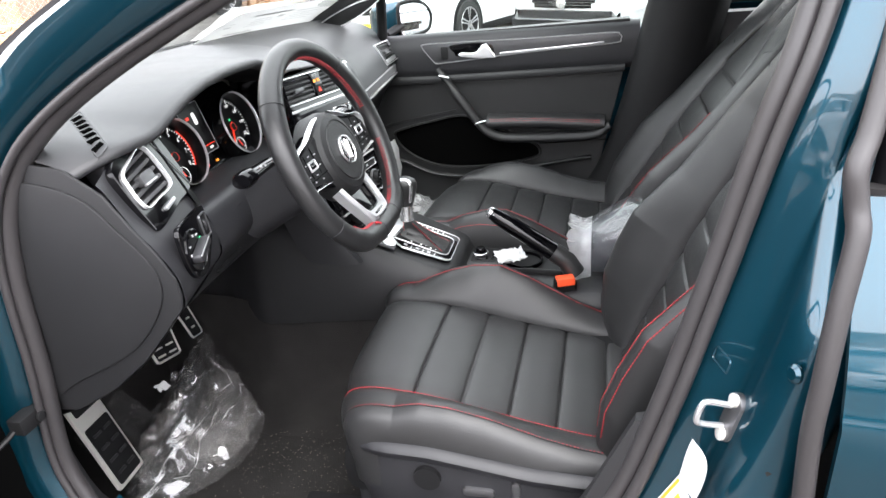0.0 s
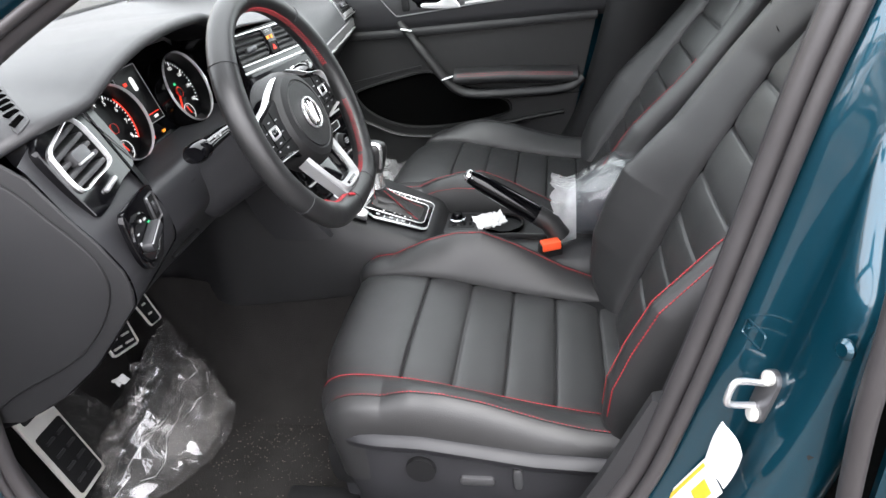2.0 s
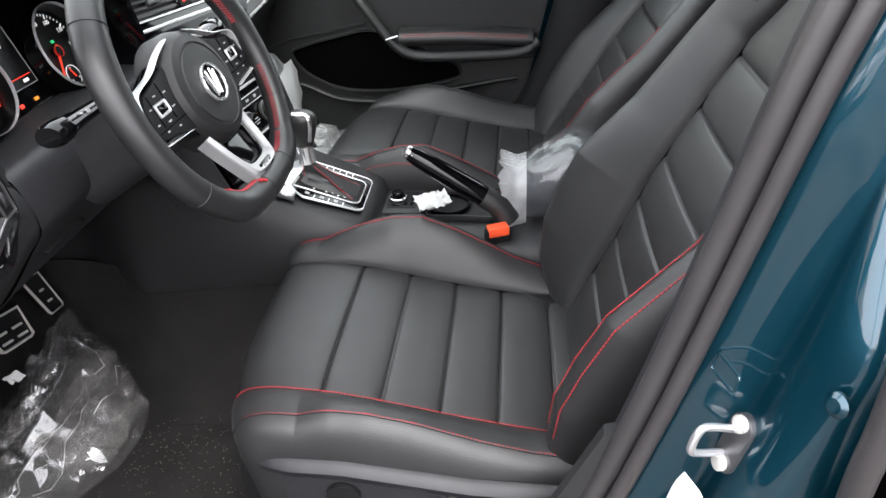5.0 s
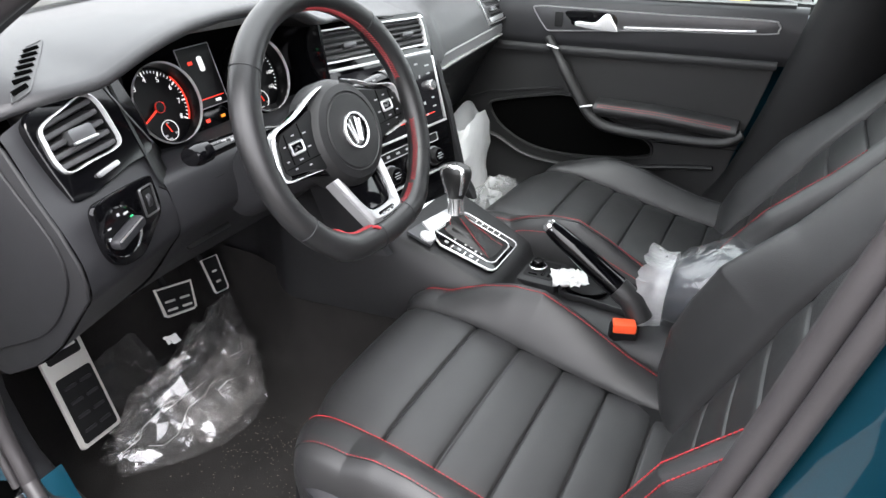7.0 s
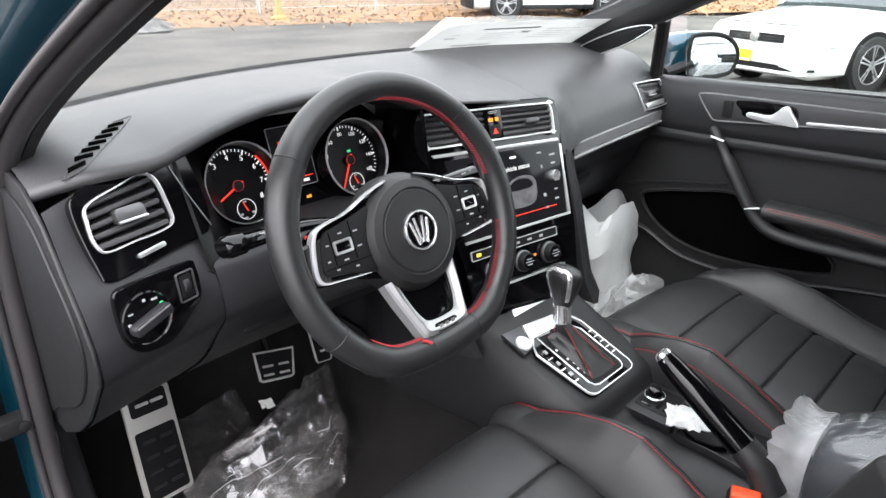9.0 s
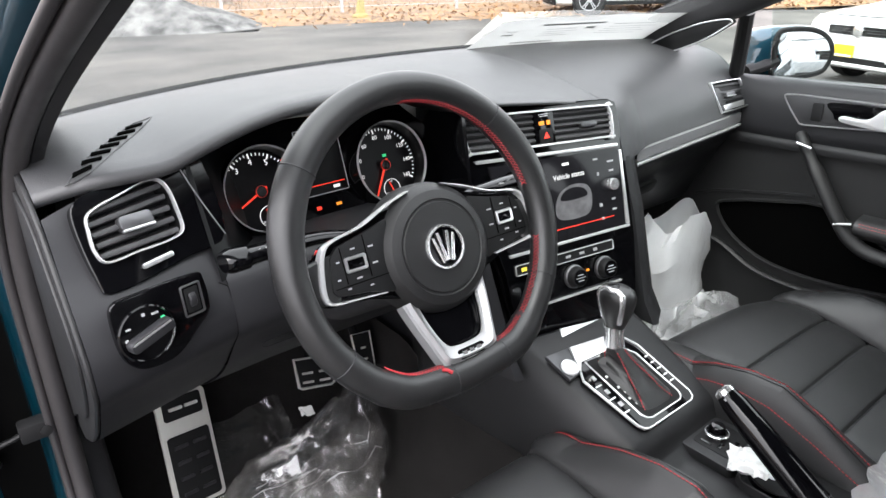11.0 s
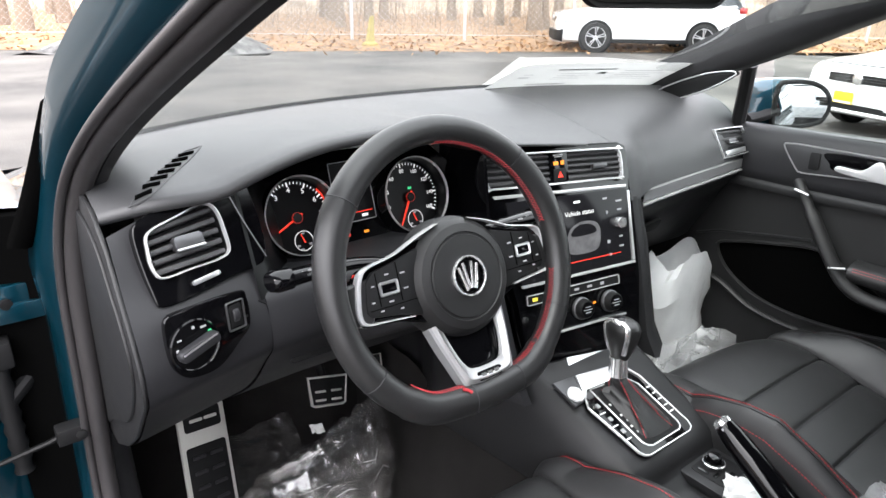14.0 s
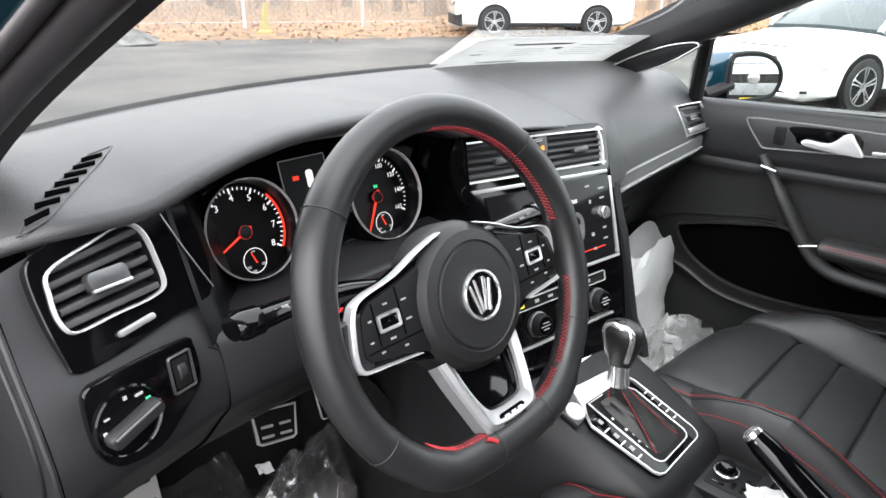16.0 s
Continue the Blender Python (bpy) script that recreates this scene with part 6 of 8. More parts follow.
def dial(cx, cy, r, numbers, a0, a1, size, needle):
    m = CL @ Matrix.Translation((cx, cy, 0.002))
    part("dial_face", lathe([(r, 0.0), (r * 0.97, -0.0005), (0.0005, -0.0005)], m, 48), DIAL, cluster, "black dial face")
    up_ = 0.003
    tube_ = lambda q, h_: [m @ V((q * math.cos(a), q * math.sin(a) + up_ * h_ / 0.026, h_)) for a in np.linspace(0, 2 * math.pi, 64, False)]
    part("dial_tube", loft([tube_(r * 0.985, -0.001), tube_(r * 0.955, 0.012), tube_(r * 0.965, 0.025)], cap=False), DIAL, cluster, "black dial tube", 60)
    part("dial_ring", loft([tube_(q, h_) for q, h_ in ((r * 0.960, 0.024), (r * 0.964, 0.0275), (r * 0.976, 0.029), (r * 0.988, 0.0275), (r * 0.992, 0.024))], cap=False), BRIGHT, cluster, "chrome dial ring", 50)
    part("ring_skirt", loft([tube_(r * 0.997, 0.0255), tube_(r * 1.03, 0.0)], cap=False), PIANO, cluster, "", 60)
    k = len(numbers)
    bm = bmesh.new()
    for i in range((k - 1) * 5 + 1):
        a = radians(a0 + (a1 - a0) * i / ((k - 1) * 5))
        big = i % 5 == 0
        l_, w = (0.0065, 0.0011) if big else (0.0035, 0.0006)
        d, s = V((math.cos(a), math.sin(a), 0)), V((-math.sin(a), math.cos(a), 0))
        vs = [bm.verts.new(m @ (d * q + s * w * e + V((0, 0, 0.0006)))) for q, e in ((r * 0.90, -1), (r * 0.90, 1), (r * 0.90 - l_, 1), (r * 0.90 - l_, -1))]
        bm.faces.new(vs)
    part("scale_marks", bm, LITWHITE, cluster, "white scale")
    for i, t in enumerate(numbers):  # upright numerals
        if not t:
            continue
        a = radians(a0 + (a1 - a0) * i / (k - 1))
        part("numeral", lettering(t, m @ Matrix.Translation((math.cos(a) * r * 0.70, math.sin(a) * r * 0.70, 0.0006)), size, 0.0001), LITWHITE, cluster)
    a = radians(needle)
    part("needle", prism([(-0.010, -0.0014), (r * 0.80, -0.0006), (r * 0.80, 0.0006), (-0.010, 0.0014)], m @ pose(0, 0, 0, 0, 0, needle), 0.003, 0.005, 0), LITRED, cluster, "red needle")
    part("needle_hub", lathe([(0.0075, 0.001), (0.0075, 0.006), (0.006, 0.007), (0.0005, 0.007)], m, 20), DARK, cluster)
    part("needle_ring", rim(circle(0.0078, 24), 0.0005, m, 0.004, 0.0072), REDTRIM, cluster)
    # small gauge
    g = m @ Matrix.Translation((r * 0.10, -r * 0.60, 0.0006))
    part("small_scale", rim(circle(0.0145, 24), 0.0008, g, -0.0004, 0.0003), LITWHITE, cluster, "small gauge scale")
    part("small_needle", prism([(-0.003, -0.0008), (0.011, -0.0004), (0.011, 0.0004), (-0.003, 0.0008)], g @ pose(0, 0, 0, 0, 0, 110), 0.001, 0.002, 0), LITRED, cluster)
    part("small_mark", bars(g, [(-0.009, -0.006, 0.004, 0.003), (0.009, -0.006, 0.004, 0.003), (0.0, 0.0105, 0.004, 0.002), (-0.004, -0.0115, 0.005, 0.0025)]), GREYPRINT, cluster)
    return m


tm = dial(-0.088, -0.004, 0.0565, ["", "1", "2", "3", "4", "5", "6", "7", "8"], 222, -32, 0.0105, 206)
dial(0.108, -0.008, 0.0600, ["", "20", "40", "60", "80", "100", "120", "140", "160"], 226, -30, 0.0085, 240)
bm = bmesh.new()
vs0 = None
for i in range(13):
    a = radians(42 - 74 * i / 12)
    q = [bm.verts.new(tm @ V((math.cos(a) * k, math.sin(a) * k, 0.0008))) for k in (0.0510, 0.0540)]
    if vs0:
        bm.faces.new((vs0[0], q[0], q[1], vs0[1]))
    vs0 = q
part("red_zone", bm, LITRED, cluster, "red rev band")
MF = CL @ Matrix.Translation((0.010, 0.018, 0.0012))
part("display", prism(rrect(0.066, 0.090, 0.002, 3), MF, -0.002, 0.0006, 0), DIAL, cluster, "dark driver display")
part("display_edge", rim(rrect(0.067, 0.091, 0.002, 3), 0.0012, MF, 0.0, 0.0012), GREYPRINT, cluster)
part("display_picture", prism(rrect(0.010, 0.022, 0.004, 4, 0.006, 0.018), MF, 0.0006, 0.0012, 0), LITWHITE, cluster, "white car symbol")
part("display_warning", bars(MF @ Matrix.Translation((0, 0, 0.001)), [(-0.014, 0.022, 0.008, 0.005), (0.0, -0.032, 0.056, 0.0012)]), LITRED, cluster, "red door warning")
part("display_text", bars(MF @ Matrix.Translation((0, 0, 0.001)), [(0.014, -0.038, 0.010, 0.004)]), LITWHITE, cluster)
part("warning_lamp", bars(CL @ Matrix.Translation((0, 0, 0.001)), [(-0.010, -0.045, 0.007, 0.005)]), LITRED, cluster, "red warning lamp")
part("warning_lamp", bars(CL @ Matrix.Translation((0, 0, 0.001)), [(0.022, -0.045, 0.008, 0.004)]), LITAMBER, cluster, "amber warning lamp")
part("warning_lamp", bars(CL @ Matrix.Translation((0, 0, 0.0045)), [(0.111, 0.006, 0.006, 0.004)]), LITGREEN, cluster, "green indicator")
part("trip_button", prism(rrect(0.026, 0.008, 0.003, 4, 0.022, -0.066), CL, 0.0, 0.006, 0.001), DARK, cluster)
rows = []
for x, d in ((-0.562, -0.004), (-0.545, 0.0), (-0.53, 0.010), (-0.51, 0.040), (-0.49, 0.055)):
    rows.append([(x, 0.177 + 0.22 * (x + 0.624) + d + 0.48 * (z - 0.968), z) for z in np.linspace(0.893, lip(x)[1] - 0.014, 8)])
part("cluster_surround", sheet(rows), DIAL, dash, "gloss black surround", 60)
part("cluster_hood", sheet([[(x, lip(x)[0] + 0.005, lip(x)[1] - 0.016), (x, lip(x)[0] + 0.05, lip(x)[1] - 0.020), (x, 0.285, lip(x)[1] - 0.022)] for x in np.linspace(-0.56, -0.165, 24)]), DARK, dash, "dark inside of the binnacle", 60)
part("cluster_cheek", prism([(0.17, 0.895), (0.30, 0.895), (0.30, 1.04), (0.19, 1.03)], plane_frame((-0.172, 0, 0), (0, 1, 0), (0, 0, 1)), -0.003, 0.003, 0), PIANO, dash)

# centre stack
CS = plane_frame((0.005, 0.166, 0.85), (1, -0.14, 0), (0, 0.26, 1))
stack_o = [(-0.178, 0.168), (-0.150, 0.172), (0.140, 0.156), (0.158, 0.148), (0.166, 0.08), (0.176, -0.07), (0.164, -0.19), (0.15, -0.225), (-0.10, -0.225), (-0.112, -0.10), (-0.150, 0.05)]
stack = part("stack_panel", prism(stack_o[::-1], CS, -0.03, -0.002, 0.003), PIANO, dash, "gloss black centre stack")
cvo = [(-0.160, 0.158), (-0.150, 0.161), (0.120, 0.148), (0.134, 0.144), (0.141, 0.132), (0.142, 0.098), (0.136, 0.091), (0.120, 0.090), (-0.140, 0.101), (-0.150, 0.104), (-0.156, 0.115), (-0.163, 0.148)]
cvo = [tuple(q) for q in curve(cvo, 3, True)][::-1]
cf = rim(cvo, 0.0042, CS, -0.003, 0.006)
part("vent_frame", cf, BRIGHT, stack, "chrome vent frame")
for x0, x1 in ((-0.154, -0.024), (0.016, 0.138)):
    up = lambda x: 0.156 - 0.046 * (x + 0.15)
    dn = lambda x: 0.106 - 0.036 * (x + 0.15)
    part("vent_duct", prism([(x0, dn(x0) - 0.002), (x1, dn(x1) - 0.002), (x1, up(x1) - 0.001), (x0, up(x0) - 0.001)], CS, -0.028, -0.0015, 0), DARK, stack, "dark air duct")
    for k in range(5):
        t = (k + 0.5) / 5
        ya, yb = dn(x0) + (up(x0) - dn(x0)) * t, dn(x1) + (up(x1) - dn(x1)) * t
        rows = [[CS @ V((x0, ya + dy, dz)), CS @ V((x1, yb + dy, dz))] for dy, dz in ((0.0024, 0.0005), (0.0036, -0.0015), (-0.002, -0.0015), (-0.0024, 0.0005), (0.0, 0.003), (0.0024, 0.0005))]
        part("slat", sheet(rows), SOFT, stack, "", 50)
    tx = (x0 + x1) / 2 + 0.01
    part("vent_tab", prism(rrect(0.034, 0.009, 0.003, 4, tx, 0.123 - 0.04 * (tx + 0.01)), CS, -0.001, 0.007, 0.002), GREYTRIM, stack, "grey vent tab")
hz = [(-0.024, 0.100), (0.016, 0.098), (0.016, 0.155), (-0.024, 0.157)]
part("hazard_panel", prism(hz, CS, -0.002, 0.003, 0.001), PIANO, stack, "hazard switch panel")
part("hazard_button", prism(rrect(0.026, 0.022, 0.003, 4, -0.003, 0.112), CS, 0.002, 0.0048, 0.001), DARK, stack, "hazard button")
tri = [(-0.009, 0.1075), (0.003, 0.1075), (-0.003, 0.118)]
part("hazard_triangle", prism(tri, CS, 0.0046, 0.0056, 0), LITRED, stack, "red triangle")
part("airbag_lamp", bars(CS @ Matrix.Translation((0, 0, 0.0036)), [(-0.010, 0.1325, 0.010, 0.006), (0.004, 0.1325, 0.007, 0.007)]), LITAMBER, stack, "amber airbag lamp")
part("airbag_text", bars(CS @ Matrix.Translation((0, 0, 0.0036)), [(-0.004, 0.1465, 0.020, 0.0012), (-0.004, 0.1435, 0.016, 0.0012)]), GREYPRINT, stack)
part("trim_bar", prism([(-0.145, 0.092), (0.150, 0.078), (0.150, 0.072), (-0.140, 0.086)], CS, -0.002, 0.002, 0.001), BRIGHT, stack, "thin chrome bar")
so = [(-0.118, 0.078), (0.148, 0.070), (0.152, 0.06), (0.150, -0.060), (0.146, -0.066), (-0.098, -0.066), (-0.104, -0.06)]
scr = part("touch_screen", prism(so[::-1], CS, -0.002, 0.002, 0.001), SCREEN, stack, "gloss black touch screen")
part("screen_edge", prism([(0.150, 0.066), (0.156, 0.066), (0.160, -0.066), (0.154, -0.066)][::-1], CS, -0.002, 0.003, 0.001), BRIGHT, stack)
part("screen_edge", prism([(-0.102, -0.072), (0.160, -0.072), (0.160, -0.067), (-0.102, -0.067)], CS, -0.002, 0.003, 0.001), BRIGHT, stack, "chrome line under the screen")
part("volume_knob", lathe([(0.0105, 0.0), (0.0105, 0.010), (0.0095, 0.012), (0.0005, 0.012)], CS @ Matrix.Translation((0.125, 0.010, 0.001)), 28), CHROME, stack, "chrome volume knob")
part("screen_title", lettering("Vehicle status", CS @ Matrix.Translation((0.035, 0.040, 0.0024)), 0.012, 0.0001), LITWHITE, stack)
part("screen_clock", bars(CS @ Matrix.Translation((0, 0, 0.0024)), [(0.030, 0.060, 0.014, 0.004)]), LITWHITE, stack)
car_o = [tuple(q) for q in curve([(0.0, -0.010), (0.012, 0.014), (0.040, 0.024), (0.072, 0.018), (0.080, -0.004), (0.070, -0.030), (0.030, -0.034), (0.004, -0.028)], 4, True)][::-1]
part("screen_car", prism(car_o, CS, 0.0018, 0.0024, 0), SCREENART, stack, "grey car picture on the screen")
part("screen_car_window", prism([tuple(q) for q in curve([(0.014, 0.0), (0.022, 0.015), (0.046, 0.019), (0.066, 0.012), (0.066, 0.0)], 4, True)][::-1], CS, 0.0022, 0.0027, 0), SCREEN, stack)
part("screen_line", bars(CS @ Matrix.Translation((0, 0, 0.0024)), [(0.05, -0.046, 0.15, 0.0012)]), LITRED, stack, "red line on the screen")
part("screen_key", bars(CS @ Matrix.Translation((0, 0, 0.0024)), [(0.095, 0.058, 0.010, 0.003), (0.128, 0.050, 0.014, 0.003), (0.128, 0.034, 0.010, 0.003), (0.128, -0.016, 0.008, 0.003), (0.128, -0.034, 0.010, 0.003), (0.098, -0.022, 0.006, 0.006), (0.098, 0.032, 0.004, 0.006), (0.100, -0.046, 0.006, 0.004)]), GREYPRINT, stack)
for cx in (-0.050, 0.022, 0.090):
    km = CS @ Matrix.Translation((cx, -0.132, -0.001))
    part("climate_knob", lathe([(0.020, 0.0), (0.020, 0.006), (0.0175, 0.008), (0.0165, 0.018), (0.015, 0.020), (0.0005, 0.020)], km, 36), DARK, stack, "black climate knob")
    part("knob_ring", lathe([(0.0205, 0.001), (0.0205, 0.006), (0.0185, 0.0075), (0.0185, 0.001)], km, 36), GREYTRIM, stack)
    part("knob_face", lathe([(0.0135, 0.0195), (0.0135, 0.0208), (0.0005, 0.0208)], km, 28), PIANO, stack)
    part("knob_mark", bars(km @ Matrix.Translation((0, 0, 0.0212)), [(0, 0, 0.020, 0.0012), (0, 0.005, 0.012, 0.0015), (0, -0.005, 0.012, 0.0015)]), GREYPRINT, stack)
bar_o = rrect(0.212, 0.018, 0.003, 4, 0.011, -0.0955)
part("climate_bar", prism(bar_o, CS, -0.002, 0.001, 0.0005), DARK, stack, "climate button bar")
part("climate_bar_frame", rim(bar_o, 0.0016, CS, -0.001, 0.003), BRIGHT, stack)
part("climate_symbol", bars(CS @ Matrix.Translation((0, 0, 0.0016)), [(-0.045, -0.0955, 0.008, 0.005), (-0.015, -0.0955, 0.010, 0.004), (0.015, -0.0955, 0.010, 0.004), (0.045, -0.0955, 0.010, 0.004), (0.075, -0.0955, 0.008, 0.005)]), GREYPRINT, stack)
part("climate_lamp", bars(CS @ Matrix.Translation((0, 0, 0.0017)), [(-0.078, -0.0955, 0.010, 0.006)]), LITYELLOW, stack, "yellow lit symbol")
part("climate_line", prism([(-0.090, -0.166), (0.128, -0.166), (0.128, -0.162), (-0.090, -0.162)], CS, -0.002, 0.003, 0.001), BRIGHT, stack, "chrome line")
part("climate_lamp", bars(CS @ Matrix.Translation((0, 0, 0.001)), [(0.054, -0.128, 0.006, 0.004)]), LITAMBER, stack)
# side wings and the cubby under the stack
part("stack_wing", loft([[(0.172 + dx, y, z) for dx, y in ((0.0, yy), (0.010, yy - 0.003), (0.060, yy + 0.026), (0.074, yy + 0.04), (0.07, yy + 0.14), (0.0, yy + 0.14))] for yy, z in ((0.158, 0.90), (0.140, 0.84), (0.125, 0.80), (0.105, 0.72), (0.085, 0.64), (0.06, 0.60))]), CONSOLE, dash, "dark stack side", 50)
part("stack_wing", loft([[(-0.130 - 0.03 * ((z - 0.6) / 0.4) + dx, y, z) for dx, y in ((0.0, yy), (-0.014, yy + 0.004), (-0.022, yy + 0.03), (-0.016, yy + 0.12), (0.0, yy + 0.12))] for yy, z in ((0.205, 0.90), (0.165, 0.80), (0.140, 0.72), (0.115, 0.64), (0.09, 0.60))]), HARD, dash, "dark stack side", 50)
part("cubby", box((0.02, 0.20, 0.625), (0.24, 0.14, 0.05), 0.008), DARK, dash, "dark storage cubby")
part("cubby_lid", prism([(-0.06, -0.04), (0.085, -0.04), (0.095, 0.025), (-0.02, 0.025)], plane_frame((0.02, 0.125, 0.640), (1, 0, 0), (0, 1, 0.5)), 0.0, 0.004, 0.001), SATIN, dash, "bright folded sheet in the cubby")

# passenger side vent
RV = plane_frame((0.650, 0.2420, 0.935), (1, -0.06, 0), (0, 0.5, 1))
rvo = [tuple(q) for q in curve([(-0.046, 0.026), (-0.036, 0.031), (0.030, 0.030), (0.040, 0.024), (0.047, -0.020), (0.042, -0.032), (-0.030, -0.036), (-0.038, -0.030)], 4, True)][::-1]
rvo = [(x * 1.28, y * 1.06) for x, y in rvo]
part("vent_panel", prism(rvo, RV, -0.03, -0.004, 0.001), DARK, dash)
rv = vent(dash, RV @ Matrix.Translation((0, 0, -0.001)), rvo, 4, (0.0, 0.0, 0.032, 0.010), 0.0034, SATIN)
part("vent_foot", prism([(-0.034, -0.034), (0.040, -0.030), (0.044, -0.018), (-0.036, -0.022)], RV, 0.000, 0.004, 0.001), SATIN, rv)
for i in range(5):
    part("grille_slot", box((0.575 + 0.014 * i, 0.335 - 0.002 * i, 1.0135 - 0.0018 * i), (0.006, 0.022, 0.003), 0.001), DARK, dash)

# ---- pillars' ends, mirrors ----
sail = thing("tweeter_cover", (0.69, 0.38, 1.0), "dark triangular loudspeaker cover at the windscreen pillar", "speaker cover")
TW = plane_frame((0.590, -0.028, 0.004), (0, -1, 0), (0, 0, 1))
so_ = [tuple(q) for q in curve([(-0.452, 1.020), (-0.440, 1.036), (-0.385, 1.062), (-0.320, 1.085), (-0.265, 1.095), (-0.252, 1.091), (-0.258, 1.084), (-0.310, 1.052), (-0.383, 1.022), (-0.420, 1.014)], 3, True)]
part("cover", prism(so_, TW, -0.014, 0.002, 0.002), DARK, sail, "black speaker cover", 30)
part("cover_edge", tube([TW @ V((x, y, 0.003)) for x, y in so_], 0.0017, True, 8), SATIN, sail, "thin silver edge")
part("cover_base", tube([TW @ V((-0.452, 1.019, 0.005)), TW @ V((-0.420, 1.013, 0.005)), TW @ V((-0.390, 1.020, 0.005))], 0.0024, False, 8, 0.6), SATIN, sail, "silver base strip")
part("quarter_post", tube([(0.722, 0.272, 0.965), (0.712, 0.264, 1.03), (0.694, 0.252, 1.105)], 0.0165, False, 10), DARK, sail, "black quarter window post")

dm = thing("door_mirror", (0.86, 0.25, 0.94), "teal door mirror with oval mirror glass", "door mirror")
MM = plane_frame((0.893, 0.207, 0.999), (0.84, -0.54, 0.03), (0.02, 0.04, 1))
mo = [tuple(q) for q in curve([(-0.072, -0.045), (-0.074, 0.0), (-0.068, 0.048), (-0.04, 0.058), (0.015, 0.054), (0.052, 0.034), (0.068, 0.002), (0.060, -0.030), (0.038, -0.048), (-0.03, -0.054)], 4, True)]
mo = [(-0.074 + (x + 0.074) * 1.06, y * 1.06 + 0.004) for x, y in mo]
rings = []
for t, k, dx in ((0.0, 1.0, 0), (-0.012, 1.07, -0.002), (-0.05, 1.06, -0.016), (-0.10, 0.98, -0.030), (-0.135, 0.75, -0.032), (-0.15, 0.3, -0.03)):
    rings.append([MM @ V((x * k + dx, y * k, t)) for x, y in mo])
part("mirror_housing", loft(rings), PAINT, dm, "teal mirror housing", 60)
part("mirror_bezel", rim([(x * 1.03, y * 1.03) for x, y in mo], 0.012, MM, -0.008, 0.006), DARK, dm, "black bezel")
part("mirror_glass", prism([(x * 0.95, y * 0.95) for x, y in mo], MM, -0.002, 0.002, 0), MIRROR, dm, "mirror glass")
part("mirror_arm", tube([(0.77, 0.285, 0.965), (0.81, 0.27, 0.972), (0.85, 0.25, 0.985)], [0.030, 0.022, 0.024], False, 12, 0.6), DARK, dm, "black mirror arm")

rmir = thing("rear_view_mirror", (0.0, 0.05, 1.28), "black rear-view mirror under the windscreen header", "mirror")
RM = plane_frame((-0.045, 0.0, 1.272), (1, -0.25, 0), (0, 0.12, 1))
part("mirror_shell", loft([[RM @ V((x * k, y * k, d)) for x, y in rrect(0.25, 0.075, 0.03, 6)] for d, k in ((0.0, 0.97), (-0.006, 1.0), (-0.025, 0.9), (-0.035, 0.6))]), DARK, rmir, "black shell", 50)
part("mirror_glass", prism(rrect(0.235, 0.062, 0.026, 6), RM, 0.0, 0.002, 0), MIRROR, rmir, "mirror glass")
part("mirror_stalk", tube([(-0.02, 0.03, 1.285), (0.0, 0.06, 1.30), (0.0, 0.085, 1.305)], 0.013, False, 10), DARK, rmir)

# ---- pedals ----
foot_rest = thing("footrest", (-0.53, 0.62, 0.25), "brushed steel footrest with black rubber pads", "footrest")
FR = plane_frame((-0.560, 0.500, 0.428), (1, 0.25, -0.2), (0, 0.42, 1))
part("plate", prism(rrect(0.098, 0.205, 0.008), FR, -0.004, 0.003, 0.002), STEEL, foot_rest, "brushed steel plate")
part("pad", prism(rrect(0.076, 0.040, 0.006, 4, 0.0, 0.078), FR, 0.003, 0.005, 0.001), DARK, foot_rest, "black rubber pad")
part("pad", prism(rrect(0.082, 0.126, 0.006, 4, 0.0, -0.032), FR, 0.003, 0.005, 0.001), DARK, foot_rest, "black rubber pad")
for x, y in [(-0.014, 0.078), (0.016, 0.078)] + [(sx * 0.018, 0.010 - 0.028 * k) for k in range(4) for sx in (-1, 1)]:
    part("rubber_stud", prism(rrect(0.026, 0.006, 0.002, 3, x, y), FR, 0.004, 0.008, 0.001), STEEL if y > 0.05 else HARD, foot_rest)


def pedal(name, label, m, w, h, studs):
    p = thing(name, m @ V((0, 0, -0.02)), label, "pedal")
    o = [(-w * 0.50, h * 0.5), (w * 0.50, h * 0.5), (w * 0.44, -h * 0.42), (w * 0.34, -h * 0.5), (-w * 0.34, -h * 0.5), (-w * 0.44, -h * 0.42)]
    part("pad", prism(o, m, -0.006, 0.003, 0.003), DARK, p, "black rubber pad")
    part("pad_frame", rim(o[::-1], w * 0.055, m, 0.0, 0.006), STEEL, p, "steel pedal frame")
    for x, y in studs:
        part("stud", prism(rrect(w * 0.26, 0.005, 0.002, 3, x * w, y * h), m, 0.002, 0.006, 0.001), STEEL, p, "steel stud")
    part("pedal_arm", tube([m @ V((0, 0, -0.006)), m @ V((0.0, 0.06, -0.03)), m @ V((0.0, 0.20, -0.03))], 0.010, False, 8), DARK, p)
    return p


pedal("brake_pedal", "brake pedal with steel frame and rubber studs", plane_frame((-0.275, 0.560, 0.436), (1, 0.0, -0.25), (0, 0.45, 0.9)), 0.098, 0.066, [(-0.2, 0.0), (0.2, 0.0), (-0.2, -0.28), (0.2, -0.28)])
pedal("accelerator_pedal", "narrow accelerator pedal with steel frame", plane_frame((-0.146, 0.578, 0.425), (1, 0.03, -0.15), (0, 0.45, 0.9)), 0.050, 0.085, [(0.0, 0.1), (0.0, -0.2)])


